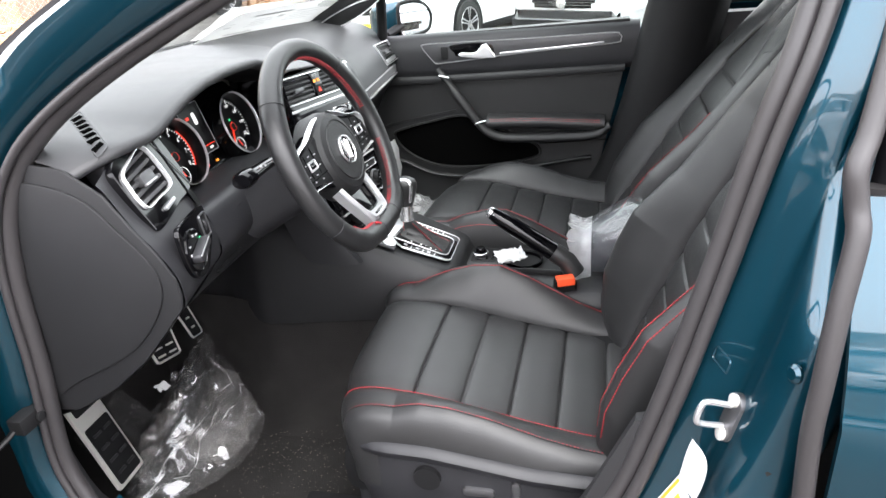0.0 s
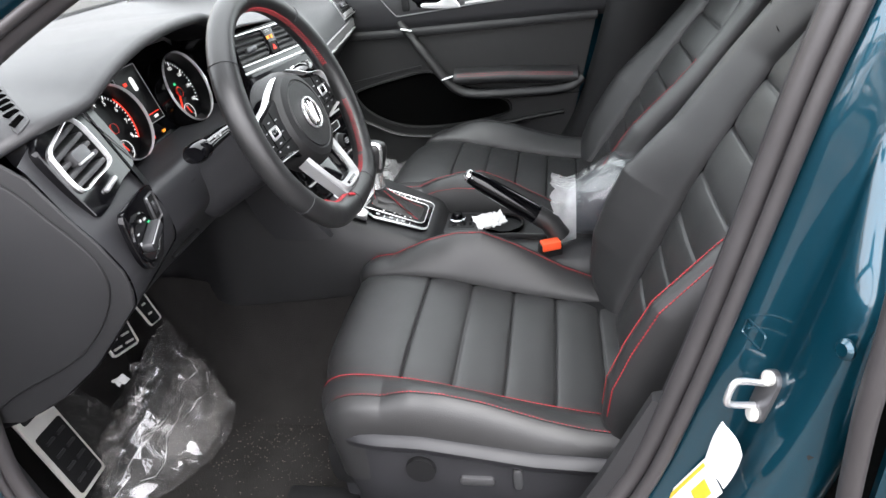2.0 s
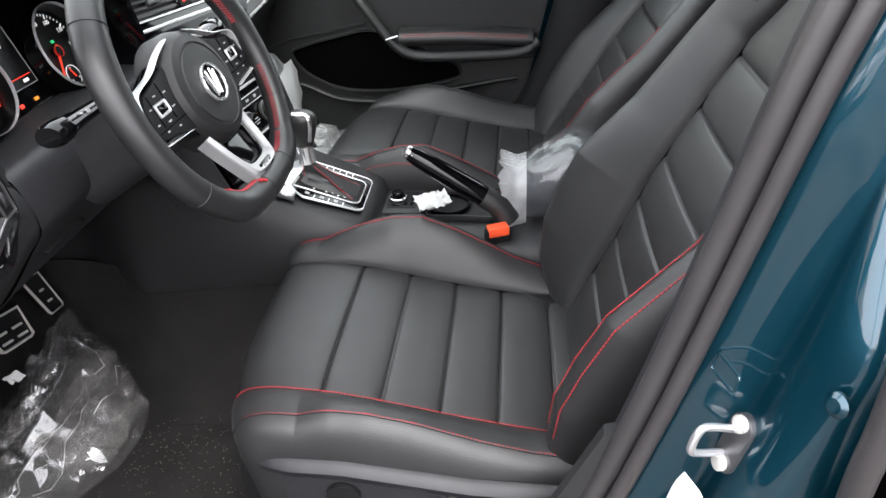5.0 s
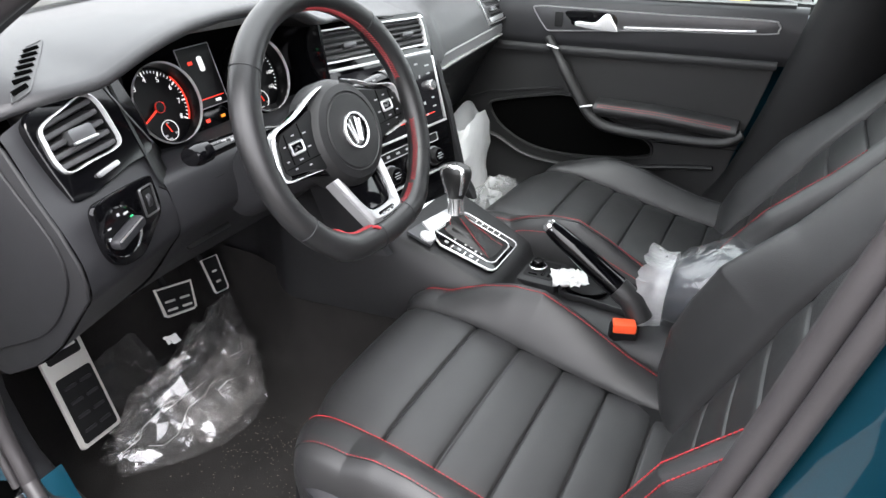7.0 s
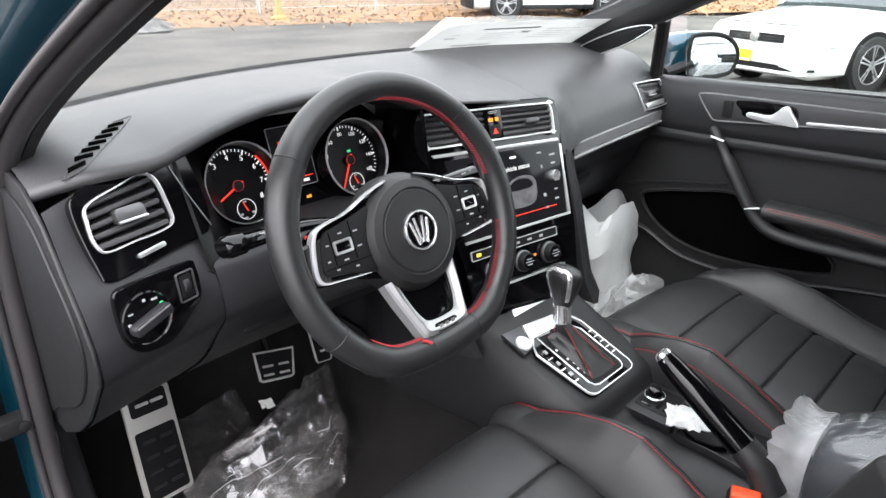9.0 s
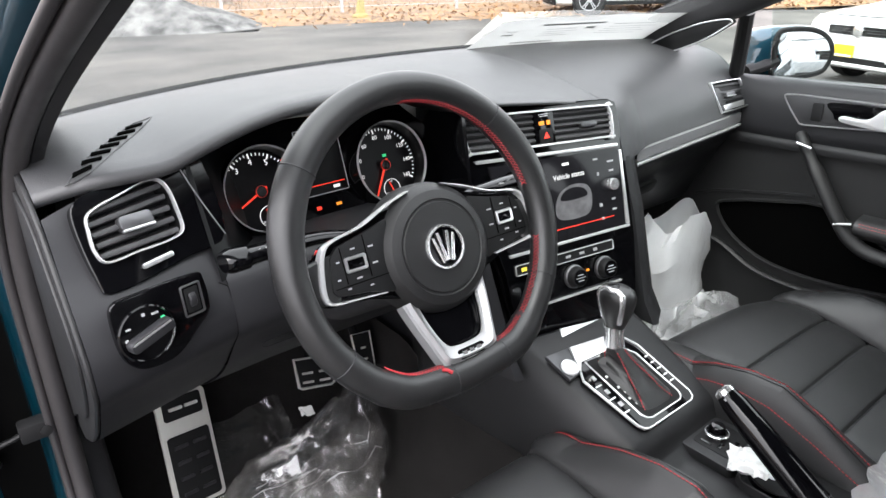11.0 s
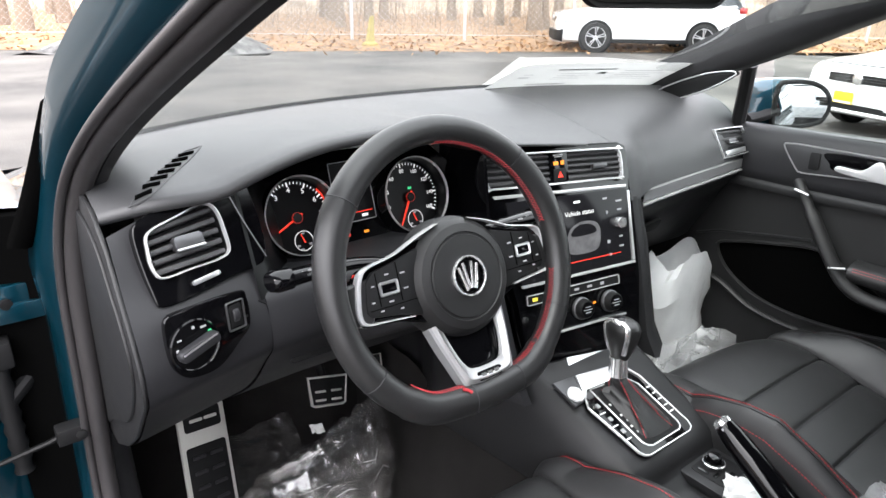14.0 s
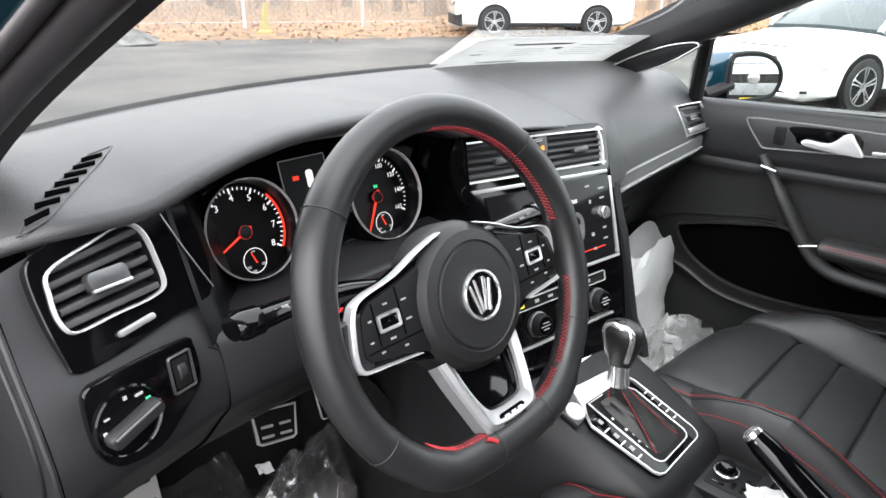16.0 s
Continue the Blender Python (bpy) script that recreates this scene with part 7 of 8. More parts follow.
# ---- parked cars ----
def parked_car(name, label, paint, L_, wd, ht, hood, nose_h, suv, plate=True):
    """A parked car: nose at x = 0, tail at x = L_, centred on y = 0, wheels on z = 0."""
    c = thing(name, (0, 0, 0), label, "car", "parked cars")
    h = wd / 2
    clear = 0.22 if suv else 0.17
    front = [(0.0, 0.74, 0.30, nose_h - 0.09), (0.045, 0.86, 0.22, nose_h - 0.03), (0.15, 0.95, clear, nose_h + 0.01)]
    st = [(0.0, 0.78, 0.40, nose_h - 0.16), (0.04, 0.88, 0.30, nose_h - 0.07), (0.14, 0.95, clear, nose_h), (0.45, 0.99, clear, nose_h + 0.05), (1.0, 1.0, clear, hood - 0.02), (1.35, 1.0, clear, hood + 0.05),
          (2.0, 1.0, clear, hood + 0.08), (3.0, 1.0, clear, hood + 0.10), (L_ - 0.8, 0.99, clear, hood + 0.12), (L_ - 0.25, 0.95, clear + 0.02, hood + 0.10), (L_ - 0.05, 0.90, clear + 0.1, hood + 0.04), (L_, 0.84, 0.45, hood - 0.06)]
    if not suv:
        st[:3] = front
    rings = []
    for x, k, zb, zt in st:
        w = h * k
        rings.append([(x, y, z) for y, z in ((-w * 0.86, zb), (-w * 0.97, zb + 0.06), (-w, zb + 0.22), (-w * 0.99, zt - 0.16), (-w * 0.955, zt - 0.05), (-w * 0.86, zt), (-w * 0.4, zt + 0.025), (0, zt + 0.03),
                                              (w * 0.4, zt + 0.025), (w * 0.86, zt), (w * 0.955, zt - 0.05), (w * 0.99, zt - 0.16), (w, zb + 0.22), (w * 0.97, zb + 0.06), (w * 0.86, zb))])
    body = part("body", loft(rings), paint, c, "", 40)
    # glasshouse and roof
    x0, x1, x2, x3 = 1.22, 2.0 if not suv else 1.85, L_ - (0.95 if not suv else 0.55), L_ - (0.30 if not suv else 0.12)
    zb = hood + 0.06
    gh = []
    for x, k, z in ((x0, 0.80, zb + 0.02), (x0 + 0.35, 0.78, zb + (ht - zb) * 0.55), (x1, 0.70, ht - 0.04), ((x1 + x2) / 2, 0.70, ht), (x2, 0.68, ht - 0.05), (x3, 0.74, zb + 0.08)):
        w, wb = h * k, h * 0.94
        gh.append([(x, -wb, zb - 0.04), (x, -w - 0.02, z - 0.05 if z > zb + 0.1 else z), (x, -w * 0.9, z), (x, 0, z + 0.02), (x, w * 0.9, z), (x, w + 0.02, z - 0.05 if z > zb + 0.1 else z), (x, wb, zb - 0.04)])
    part("windows", loft(gh), CARGLASS, c, "dark tinted windows", 30)
    rows = []
    for x, k, z in ((x1 - 0.05, 0.70, ht - 0.035), (x1 + 0.15, 0.71, ht - 0.005), ((x1 + x2) / 2, 0.72, ht + 0.015), (x2, 0.70, ht - 0.03), (x2 + 0.15, 0.71, ht - 0.10)):
        w = h * k
        rows.append([(x, -w - 0.035, z - 0.09), (x, -w - 0.01, z - 0.025), (x, -w * 0.8, z + 0.012), (x, 0, z + 0.028), (x, w * 0.8, z + 0.012), (x, w + 0.01, z - 0.025), (x, w + 0.035, z - 0.09)])
    part("roof", sheet(rows, 0.01), paint, c, "", 40)
    for sy in (-1, 1):
        for path in ([(x0, sy * h * 0.86, zb), ((x0 + x1) / 2, sy * h * 0.81, zb + (ht - zb) * 0.6), (x1, sy * h * 0.74, ht - 0.06)],
                     [(2.42, sy * h * 0.955, zb - 0.03), (2.45, sy * h * 0.86, zb + 0.25), (2.5, sy * h * 0.75, ht - 0.07)],
                     [(x3 + 0.02, sy * h * 0.86, zb + 0.02), ((x2 + x3) / 2 + 0.08, sy * h * 0.82, zb + (ht - zb) * 0.6), (x2, sy * h * 0.74, ht - 0.07)]):
            part("pillar", tube(curve(path, 4), 0.045, False, 8, 0.6), paint if path[0][0] != 2.42 else DARK, c)
        part("side_mirror", loft([[(1.52 + dx, sy * (h + 0.08 + 0.10 * math.cos(a) * k), zb + 0.06 + 0.065 * math.sin(a) * k) for a in np.linspace(0, 2 * math.pi, 12, False)] for dx, k in ((0.0, 0.5), (0.03, 0.95), (0.10, 1.0), (0.13, 0.9))]), paint, c, "", 60)
        for wx in (0.92, L_ - 0.98):
            r = 0.345 if suv else 0.32
            wm = plane_frame((wx, sy * (h - 0.09), r), (1, 0, 0), (0, 0, sy * 1.0))
            wm = plane_frame((wx, sy * (h - 0.09), r), (sy * -1.0, 0, 0), (0, 0, 1))
            part("wheel_arch", lathe([(r * 1.17, -0.06), (r * 1.17, 0.098), (r * 1.12, 0.100), (0.001, 0.02)], wm, 32), DARK, c, "black wheel arch")
            wh = part("wheel", lathe([(r * 0.70, -0.10), (r * 0.97, -0.10), (r, -0.07), (r, 0.085), (r * 0.96, 0.112), (r * 0.72, 0.118), (r * 0.70, 0.10)], wm, 36), TYRE, c, "black tyre")
            part("wheel_rim", lathe([(r * 0.72, 0.112), (r * 0.69, 0.114), (r * 0.64, 0.09), (r * 0.62, 0.03), (0.001, 0.02)], wm, 36), DARK, wh)
            part("rim_lip", rim(circle(r * 0.72, 36), r * 0.07, wm, 0.09, 0.117), ALLOY, wh)
            for k in range(5):
                a = 2 * math.pi * k / 5 + 0.3
                for da in (-0.13, 0.13):
                    part("spoke", tube([wm @ V((0.05 * math.cos(a + da * 2), 0.05 * math.sin(a + da * 2), 0.10)), wm @ V((r * 0.67 * math.cos(a + da), r * 0.67 * math.sin(a + da), 0.105))], 0.021, False, 6, 0.6), ALLOY, wh)
            part("hub_cap", lathe([(0.06, 0.09), (0.055, 0.112), (0.001, 0.115)], wm, 16), ALLOY, wh)
        # head lamp and tail lamp
        hl = [(0.10, 0.40), (0.02, 0.46), (0.10, 0.78), (0.42, 0.965), (0.46, 0.97), (0.30, 0.93), (0.20, 0.80)]
        rows = [[(0.035 + 0.0, sy * h * 0.50, nose_h - 0.10), (0.09, sy * h * 0.74, nose_h - 0.09), (0.20, sy * h * 0.90, nose_h - 0.08), (0.42, sy * h * 1.0, nose_h - 0.06)],
                [(0.015, sy * h * 0.50, nose_h - 0.16), (0.045, sy * h * 0.74, nose_h - 0.17), (0.15, sy * h * 0.93, nose_h - 0.17), (0.36, sy * h * 1.005, nose_h - 0.15)],
                [(0.005, sy * h * 0.50, nose_h - 0.20), (0.045, sy * h * 0.74, nose_h - 0.23), (0.14, sy * h * 0.93, nose_h - 0.25), (0.30, sy * h * 1.005, nose_h - 0.24)]]
        part("headlight", sheet([[(x - 0.012, y * 1.006, z + (0.02 if suv else 0.05)) for x, y, z in r_] for r_ in rows], 0.012), LAMPGLASS, c, "clear headlight", 60)
        part("tail_light", box((L_ - 0.10, sy * h * 0.86, hood - 0.02), (0.18, 0.16, 0.14), 0.03), REDPAINT, c, "red tail light")
        if suv:
            part("fog_light", box((0.03, sy * h * 0.80, 0.31), (0.05, 0.14, 0.05), 0.02), DARK, c)
        part("door_handle", tube([(2.25, sy * h * 1.0, hood - 0.06), (2.4, sy * h * 1.01, hood - 0.06)], 0.014, False, 8), paint, c)
        part("sill_trim", box((L_ / 2, sy * h * 0.97, clear + 0.05), (L_ - 2.4, 0.05, 0.10), 0.02), DARK, c)
    gz = nose_h - 0.15 if suv else nose_h - 0.13

    def band(half, z0, z1, out, taper=0.0):
        """A strip across the nose that follows its curve."""
        rings_ = []
        for y_ in np.linspace(-half, half, 21):
            x_ = 0.20 * max(0.0, abs(y_) / h - 0.30) ** 2 - out
            zc, zh = (z0 + z1) / 2, (z1 - z0) / 2 * (1 - taper * (abs(y_) / half) ** 3)
            rings_.append([(x_ + 0.05, y_, zc - zh), (x_, y_, zc - zh + 0.006), (x_, y_, zc + zh - 0.006), (x_ + 0.05, y_, zc + zh)])
        return loft(rings_)

    gw = wd * (0.26 if suv else 0.31)
    part("grille", band(gw, gz - 0.058, gz + 0.058, 0.006, 0.15), PIANO, c, "black grille")
    for k in range(4):
        part("grille_bar", band(gw * 0.97, gz - 0.048 + 0.030 * k, gz - 0.039 + 0.030 * k, 0.011), CHROME, c, "chrome grille bar")
    part("emblem", lathe([(0.066, 0.0), (0.066, 0.012), (0.052, 0.018), (0.001, 0.018)], plane_frame((-0.010, 0, gz), (0, -1, 0), (0, 0, 1)), 24), CHROME, c, "round chrome emblem")
    part("lower_grille", band(wd * (0.33 if suv else 0.45), 0.245, 0.325, 0.005, 0.6), DARK, c, "black lower grille")
    if not suv:
        part("lower_blade", band(wd * 0.40, 0.205, 0.222, 0.010, 0.2), CHROME, c, "chrome lower strip")
    part("bumper_lip", tube([(0.10, -wd * 0.40, 0.24), (-0.015, -wd * 0.25, 0.235), (-0.02, wd * 0.25, 0.235), (0.10, wd * 0.40, 0.24)], 0.02, False, 8), paint if not suv else SATIN, c)
    if suv:
        part("bumper_guard", loft([[(x_, y_ * wd, z_) for x_, z_ in ((0.10 + 0.5 * max(0, abs(y_) - 0.36) ** 1.3, 0.24), (-0.035 + 1.6 * max(0, abs(y_) - 0.30) ** 1.6, 0.27), (-0.038 + 1.6 * max(0, abs(y_) - 0.30) ** 1.6, 0.50), (0.10 + 0.5 * max(0, abs(y_) - 0.36) ** 1.3, 0.53))] for y_ in np.linspace(-0.485, 0.485, 25)]), DARK, c, "dark plastic bumper", 40)
    part("bonnet_line", tube([(0.16, -h * 0.80, nose_h + 0.012), (0.10, -h * 0.4, nose_h + 0.022), (0.08, 0, nose_h + 0.02), (0.10, h * 0.4, nose_h + 0.022), (0.16, h * 0.80, nose_h + 0.012)], 0.006, False, 6), DARK, c)
    if plate:
        pm = plane_frame((-0.045 if suv else -0.016, 0 if suv else 0.14, 0.41 if suv else 0.385), (0, -1, 0), (0, 0, 1))
        pl = part("plate", prism(rrect(0.270, 0.135, 0.012), pm, 0.0, 0.008, 0.002), PLATEYELLOW, c, "yellow dealer plate")
        part("plate_bar", bars(pm @ Matrix.Translation((0, 0, 0.009)), [(0, -0.050, 0.24, 0.022)]), WHITE, pl)
    return c


sedan = parked_car("parked_sedan", "white parked sedan with yellow dealer plate", WHITEPAINT, 4.65, 1.78, 1.44, 0.86, 0.74, False)
sedan.matrix_basis = pose(7.73, 2.68, -0.20, 0, 0, -21.2)
dark = parked_car("parked_suv", "silver-white parked SUV with dark bumper and yellow dealer plate", SILVERPAINT, 4.5, 1.80, 1.60, 0.98, 0.84, True)
dark.matrix_basis = pose(6.85, 0.12, -0.25, 0, 0, -36)
far_suv = parked_car("parked_suv", "white parked SUV at the edge of the lot", WHITEPAINT, 4.45, 1.82, 1.68, 1.02, 0.90, True, False)
far_suv.matrix_basis = pose(12.1, 11.65, 0, 0, 0, -40)
for x, y, rz, src in ((7.0, -3.2, -28, sedan), (6.0, -5.8, 0, far_suv), (6.2, -8.6, 2, sedan), (15.5, -2.6, 184, far_suv), (15.6, 0.4, 180, sedan)):
    copy_thing(src, pose(x, y, ground_z(x, y), 0, 0, rz))

# ---- verge, fence, woods ----
rng = random.Random(7)
bm = bmesh.new()
for _ in range(5200):
    s, d = rng.uniform(-22, 26), rng.expovariate(0.45)
    if d > 12:
        continue
    d -= 0.5 * (rng.random() < 0.12) * rng.random() * 3
    p = EDGE_P + EDGE_D * s + EDGE_N * d + V((0, 0, 0.02 + max(0, min(d, 2)) * 0.05 + rng.uniform(0, 0.05)))
    u = V((rng.uniform(-1, 1), rng.uniform(-1, 1), rng.uniform(-0.6, 0.6))).normalized() * rng.uniform(0.04, 0.09)
    w = u.cross(V((rng.uniform(-0.5, 0.5), rng.uniform(-0.5, 0.5), 1))).normalized() * rng.uniform(0.03, 0.06)
    vs = [bm.verts.new(p + q) for q in (-u, w * 0.8, u, -w)]
    bm.faces.new(vs)
ob = part("fallen_leaves", bm, LEAF)
tagged(ob, "drift of dry orange-brown fallen leaves", "leaves", kind="stuff")

heap = bmesh.new()
bmesh.ops.create_grid(heap, x_segments=48, y_segments=36, size=1)
for v in heap.verts:
    r = math.hypot(v.co.x, v.co.y)
    hgt = max(0, 1 - r) ** 0.8 * 0.85 + 0.16 * noise.fractal(v.co * 3.1, 1.0, 2.0, 4) * max(0, 1.1 - r)
    v.co = V((v.co.x * 2.5, v.co.y * 1.5, max(-0.05, hgt) - 0.02))
ob = part("snow_mound", heap, SNOW, None, "", 80)
ob.matrix_basis = pose(3.6, 15.6, 0.02, 0, 0, -29)
tagged(ob, "old dirty ploughed snow heap at the lot's edge", "snow mound")

fence = thing("fence", EDGE_P + EDGE_N * 2.4, "galvanised chain-link fence along the leaf bank", "fence")
for s in np.arange(-24, 30, 3.0):
    b = EDGE_P + EDGE_D * s + EDGE_N * 2.4
    part("post", tube([b + V((0, 0, 0.05)), b + V((0, 0, 1.9))], 0.045, False, 10), GALV, fence, "steel fence post")
for z in (0.25, 1.88):
    part("rail", tube([EDGE_P + EDGE_D * s + EDGE_N * 2.4 + V((0, 0, z)) for s in (-24, 0, 27)], 0.02 if z > 1 else 0.006, False, 6), GALV, fence)
bm = bmesh.new()
for s in np.arange(-24, 28, 0.16):
    for d in (-1, 1):
        a = EDGE_P + EDGE_D * s + EDGE_N * 2.41 + V((0, 0, 0.2))
        b = a + EDGE_D * (1.65 * d) + V((0, 0, 1.65))
        e = EDGE_N * 0.002
        f_ = V((0, 0, 0.0025))
        bm.faces.new([bm.verts.new(q) for q in (a - f_, b - f_, b + f_, a + f_)])
ob = part("wire_mesh", bm, GALV, fence, "chain-link wire")
tagged(ob, kind="stuff")
post = thing("marker_post", (9.0, 13.9, 0), "faded yellow leaning marker post by the fence", "post")
b = EDGE_P + EDGE_D * 0.4 + EDGE_N * 1.0
part("post_body", loft([[b + V((dx * k + 0.10 * z, dy * k, z)) for dx, dy in ((-0.07, -0.05), (0.07, -0.05), (0.07, 0.05), (-0.07, 0.05))] for z, k in ((0.03, 2.4), (0.12, 2.2), (0.16, 1.3), (0.45, 0.9), (0.75, 0.6))]), mat("faded_yellow", (0.36, 0.30, 0.10), 0.8, vary=0.25), post)


def tree(name, seed, hgt):
    r = random.Random(seed)
    t = thing(name, (0, 0, 0), "bare leafless tree in the woods behind the fence", "tree", "bare trees")
    pts = [V((0, 0, 0))]
    for k in range(1, 9):
        pts.append(V((pts[-1].x + r.uniform(-0.12, 0.12), pts[-1].y + r.uniform(-0.12, 0.12), hgt * k / 8)))
    rad = [0.20 * (1 - 0.85 * k / 8) * hgt / 10 + 0.03 for k in range(9)]
    rad[0] *= 1.3
    part("trunk", tube(pts, rad, False, 8), BARK, t, "grey-brown trunk", 60)
    bits = []
    for _ in range(34):
        k = r.uniform(1.6, 8)
        i = min(7, int(k))
        p = pts[i].lerp(pts[i + 1], k - i)
        a = r.uniform(0, 6.28)
        l_ = r.uniform(0.6, 2.4) * (1.25 - k / 10)
        q = [p]
        for j in range(3):
            q.append(q[-1] + V((math.cos(a) * l_ / 3, math.sin(a) * l_ / 3, l_ / 3 * r.uniform(0.3, 1.1))) + V((r.uniform(-0.1, 0.1), r.uniform(-0.1, 0.1), 0)))
        bits.append(tube(q, [0.035, 0.024, 0.015, 0.006], False, 5))
        for j in (1, 2):
            e = q[j] + V((r.uniform(-0.6, 0.6), r.uniform(-0.6, 0.6), r.uniform(0.1, 0.7)))
            bits.append(tube([q[j], q[j].lerp(e, 0.5) + V((0.04, 0.02, 0)), e], [0.014, 0.009, 0.004], False, 4))
    ob = part("crown", joined(*bits), TWIG, t, "bare twigs", 60)
    return t


kinds = [tree("bare_tree", 11 + k, 7.0 + 1.3 * k) for k in range(4)]
spots = []
for i in range(64):
    s, d = rng.uniform(-26, 34), rng.uniform(3.6, 26)
    spots.append(EDGE_P + EDGE_D * s + EDGE_N * d)
for i, p in enumerate(spots):
    src = kinds[i % 4]
    m = pose(p.x, p.y, 0.05, 0, 0, rng.uniform(0, 360))
    if i < 4:
        src.matrix_basis = m
    else:
        copy_thing(src, m)
bm = bmesh.new()
for _ in range(2600):
    s, d = rng.uniform(-28, 36), rng.uniform(2.6, 24)
    p = EDGE_P + EDGE_D * s + EDGE_N * d
    q = p + V((rng.uniform(-0.5, 0.5), rng.uniform(-0.5, 0.5), rng.uniform(0.5, 2.4)))
    e = EDGE_D * rng.uniform(0.006, 0.014)
    bm.faces.new([bm.verts.new(c) for c in (p - e, p + e, q + e * 0.3, q - e * 0.3)])
ob = part("underbrush", bm, TWIG)
tagged(ob, "tangle of bare brown underbrush", "brush", kind="stuff")
WOODS = mat("far_woods", (0.34, 0.26, 0.19), 0.95, vary=0.45, vscale=0.5, bump=0.5, bscale=2)
rows = []
for j, (d, z) in enumerate(((26, 0.0), (30, 1.0), (34, 5.0), (37, 11.0))):
    rows.append([EDGE_P + EDGE_D * s + EDGE_N * (d + 2.5 * noise.noise((s * 0.08, j, 0))) + V((0, 0, z + 1.5 * noise.noise((s * 0.15, j * 2, 5)) * (j > 1))) for s in range(-70, 84, 2)])
ob = part("backdrop", sheet(rows), WOODS, None, "", 80)
tagged(ob, "distant brown winter woods", "woods", kind="structure")
# the lot goes on behind the camera to more woods
rows = []
for j, (d, z) in enumerate(((0, 0.0), (1, 2.0), (2, 4.4), (3, 5.6))):
    rows.append([V((-46 - d + 2 * noise.noise((s * 0.1, j, 7)), s, z + (1.2 * noise.noise((s * 0.21, j, 2)) + 0.8 * noise.noise((s * 0.7, j, 4))) * (j > 1))) for s in range(-90, 91, 2)])
ob = part("backdrop", sheet(rows), WOODS, None, "", 80)
tagged(ob, "low line of winter woods across the lot", "woods", kind="structure")
for x, y, rz, src in ((1.5, -6.6, -92, dark), (4.1, -7.2, -90, sedan), (-1.2, -7.0, -89, far_suv), (2.4, -13.5, -90, far_suv), (-7.2, -2.0, 178, sedan), (-7.4, -5.0, 181, far_suv), (-7.0, -8.2, 180, sedan), (-7.3, 4.6, 180, far_suv)):
    copy_thing(src, pose(x, y, ground_z(x, y), 0, 0, rz))


# ---- loose things ----
def crumple(outline_fn, nu, nv, height_fn):
    return [[V((*outline_fn(u / nu, v / nv), height_fn(u / nu, v / nv))) for v in range(nv + 1)] for u in range(nu + 1)]


def ridge(p, f):
    """Sharp folds: ridged noise."""
    return 1 - abs(noise.noise(p * f))


film = thing("plastic_sheet", (-0.36, 0.47, 0.225), "crumpled clear plastic bag lying on the driver's footwell carpet", "plastic sheet")


def film_rows(seed, nu, nv, u0, u1, v0, v1, lift, fold=1.0):
    """A lying bag of film: long sharp folds that run together at its upright end."""
    rows_ = []
    for i in range(nu + 1):
        row_ = []
        for k in range(nv + 1):
            u, v = u0 + (u1 - u0) * i / nu, v0 + (v1 - v0) * k / nv
            fx = float(np.interp(u, [0, 0.16, 0.5, 0.75, 1], [-0.565, -0.510, -0.370, -0.270, -0.175]))
            fy = float(np.interp(u, [0, 0.16, 0.5, 0.75, 1], [0.440, 0.375, 0.325, 0.340, 0.420]))
            bx = float(np.interp(u, [0, 0.25, 0.5, 0.75, 1], [-0.565, -0.470, -0.385, -0.270, -0.165]))
            by = float(np.interp(u, [0, 0.25, 0.5, 0.75, 1], [0.490, 0.560, 0.595, 0.610, 0.600]))
            peak = float(np.interp(u, [0, 0.3, 0.6, 0.85, 1], [0.025, 0.060, 0.095, 0.125, 0.135]))
            p = V((u * 1.5, v * 4.2 + 1.0 * u, seed * 3.1))
            w = 0.028 * fold * ridge(p, 1.15) ** 3 + 0.017 * fold * ridge(p + V((5, 2, 0)), 2.6) ** 4 + 0.004 * ridge(V((u * 6, v * 10, seed)), 1.0) ** 3
            edge = V((noise.noise((u * 9, v * 7, seed)), noise.noise((u * 9, v * 7, seed + 9)), 0)) * 0.020
            z = 0.222 + peak * max(0.0, 1 - abs(v - 0.55) / 0.55) + w + lift
            row_.append(V((fx + (bx - fx) * v, fy + (by - fy) * v, max(0.231, z))) + edge)
        rows_.append(row_)
    return rows_


def film_piece(name, rows_, material, label=""):
    bm_ = sheet(rows_)
    bmesh.ops.triangulate(bm_, faces=bm_.faces, quad_method="SHORT_EDGE")
    return part(name, bm_, material, film, label, 18)


film_piece("film", film_rows(5, 34, 24, 0.0, 1.0, 0.0, 1.0, -0.008), FILM, "crumpled clear film")
film_piece("film_fold", film_rows(18, 26, 20, 0.06, 0.98, 0.05, 0.95, 0.006, 1.2), FILM, "upper layer of the film")
film_piece("film_fold", film_rows(27, 18, 10, 0.34, 0.92, 0.05, 0.46, 0.010, 0.8), FILMFOLD, "doubled milky fold")
film_piece("film_fold", film_rows(33, 16, 6, 0.10, 0.70, 0.55, 0.80, 0.012, 1.3), FILMFOLD, "doubled milky fold")
film_piece("film_fold", film_rows(41, 12, 16, 0.72, 1.0, 0.40, 1.0, 0.018, 1.3), FILM, "upright end of the film")
over = film_rows(18, 26, 20, 0.06, 0.98, 0.05, 0.95, 0.0075, 1.2)
# thin milky tubes added for the highlights along the film's creases
for v0, v1, i0, i1 in ((3, 7, 2, 18), (6, 9, 0, 14), (9, 6, 6, 25), (12, 10, 3, 20), (14, 17, 10, 26), (16, 12, 1, 12), (4, 2, 14, 25)):
    part("film_crease", tube([over[i][round(v0 + (v1 - v0) * (i - i0) / (i1 - i0))] for i in range(i0, i1 + 1, 2)], 0.00055, False, 5), BAGFILM, film, "milky tube drawn as the highlight on a fold")
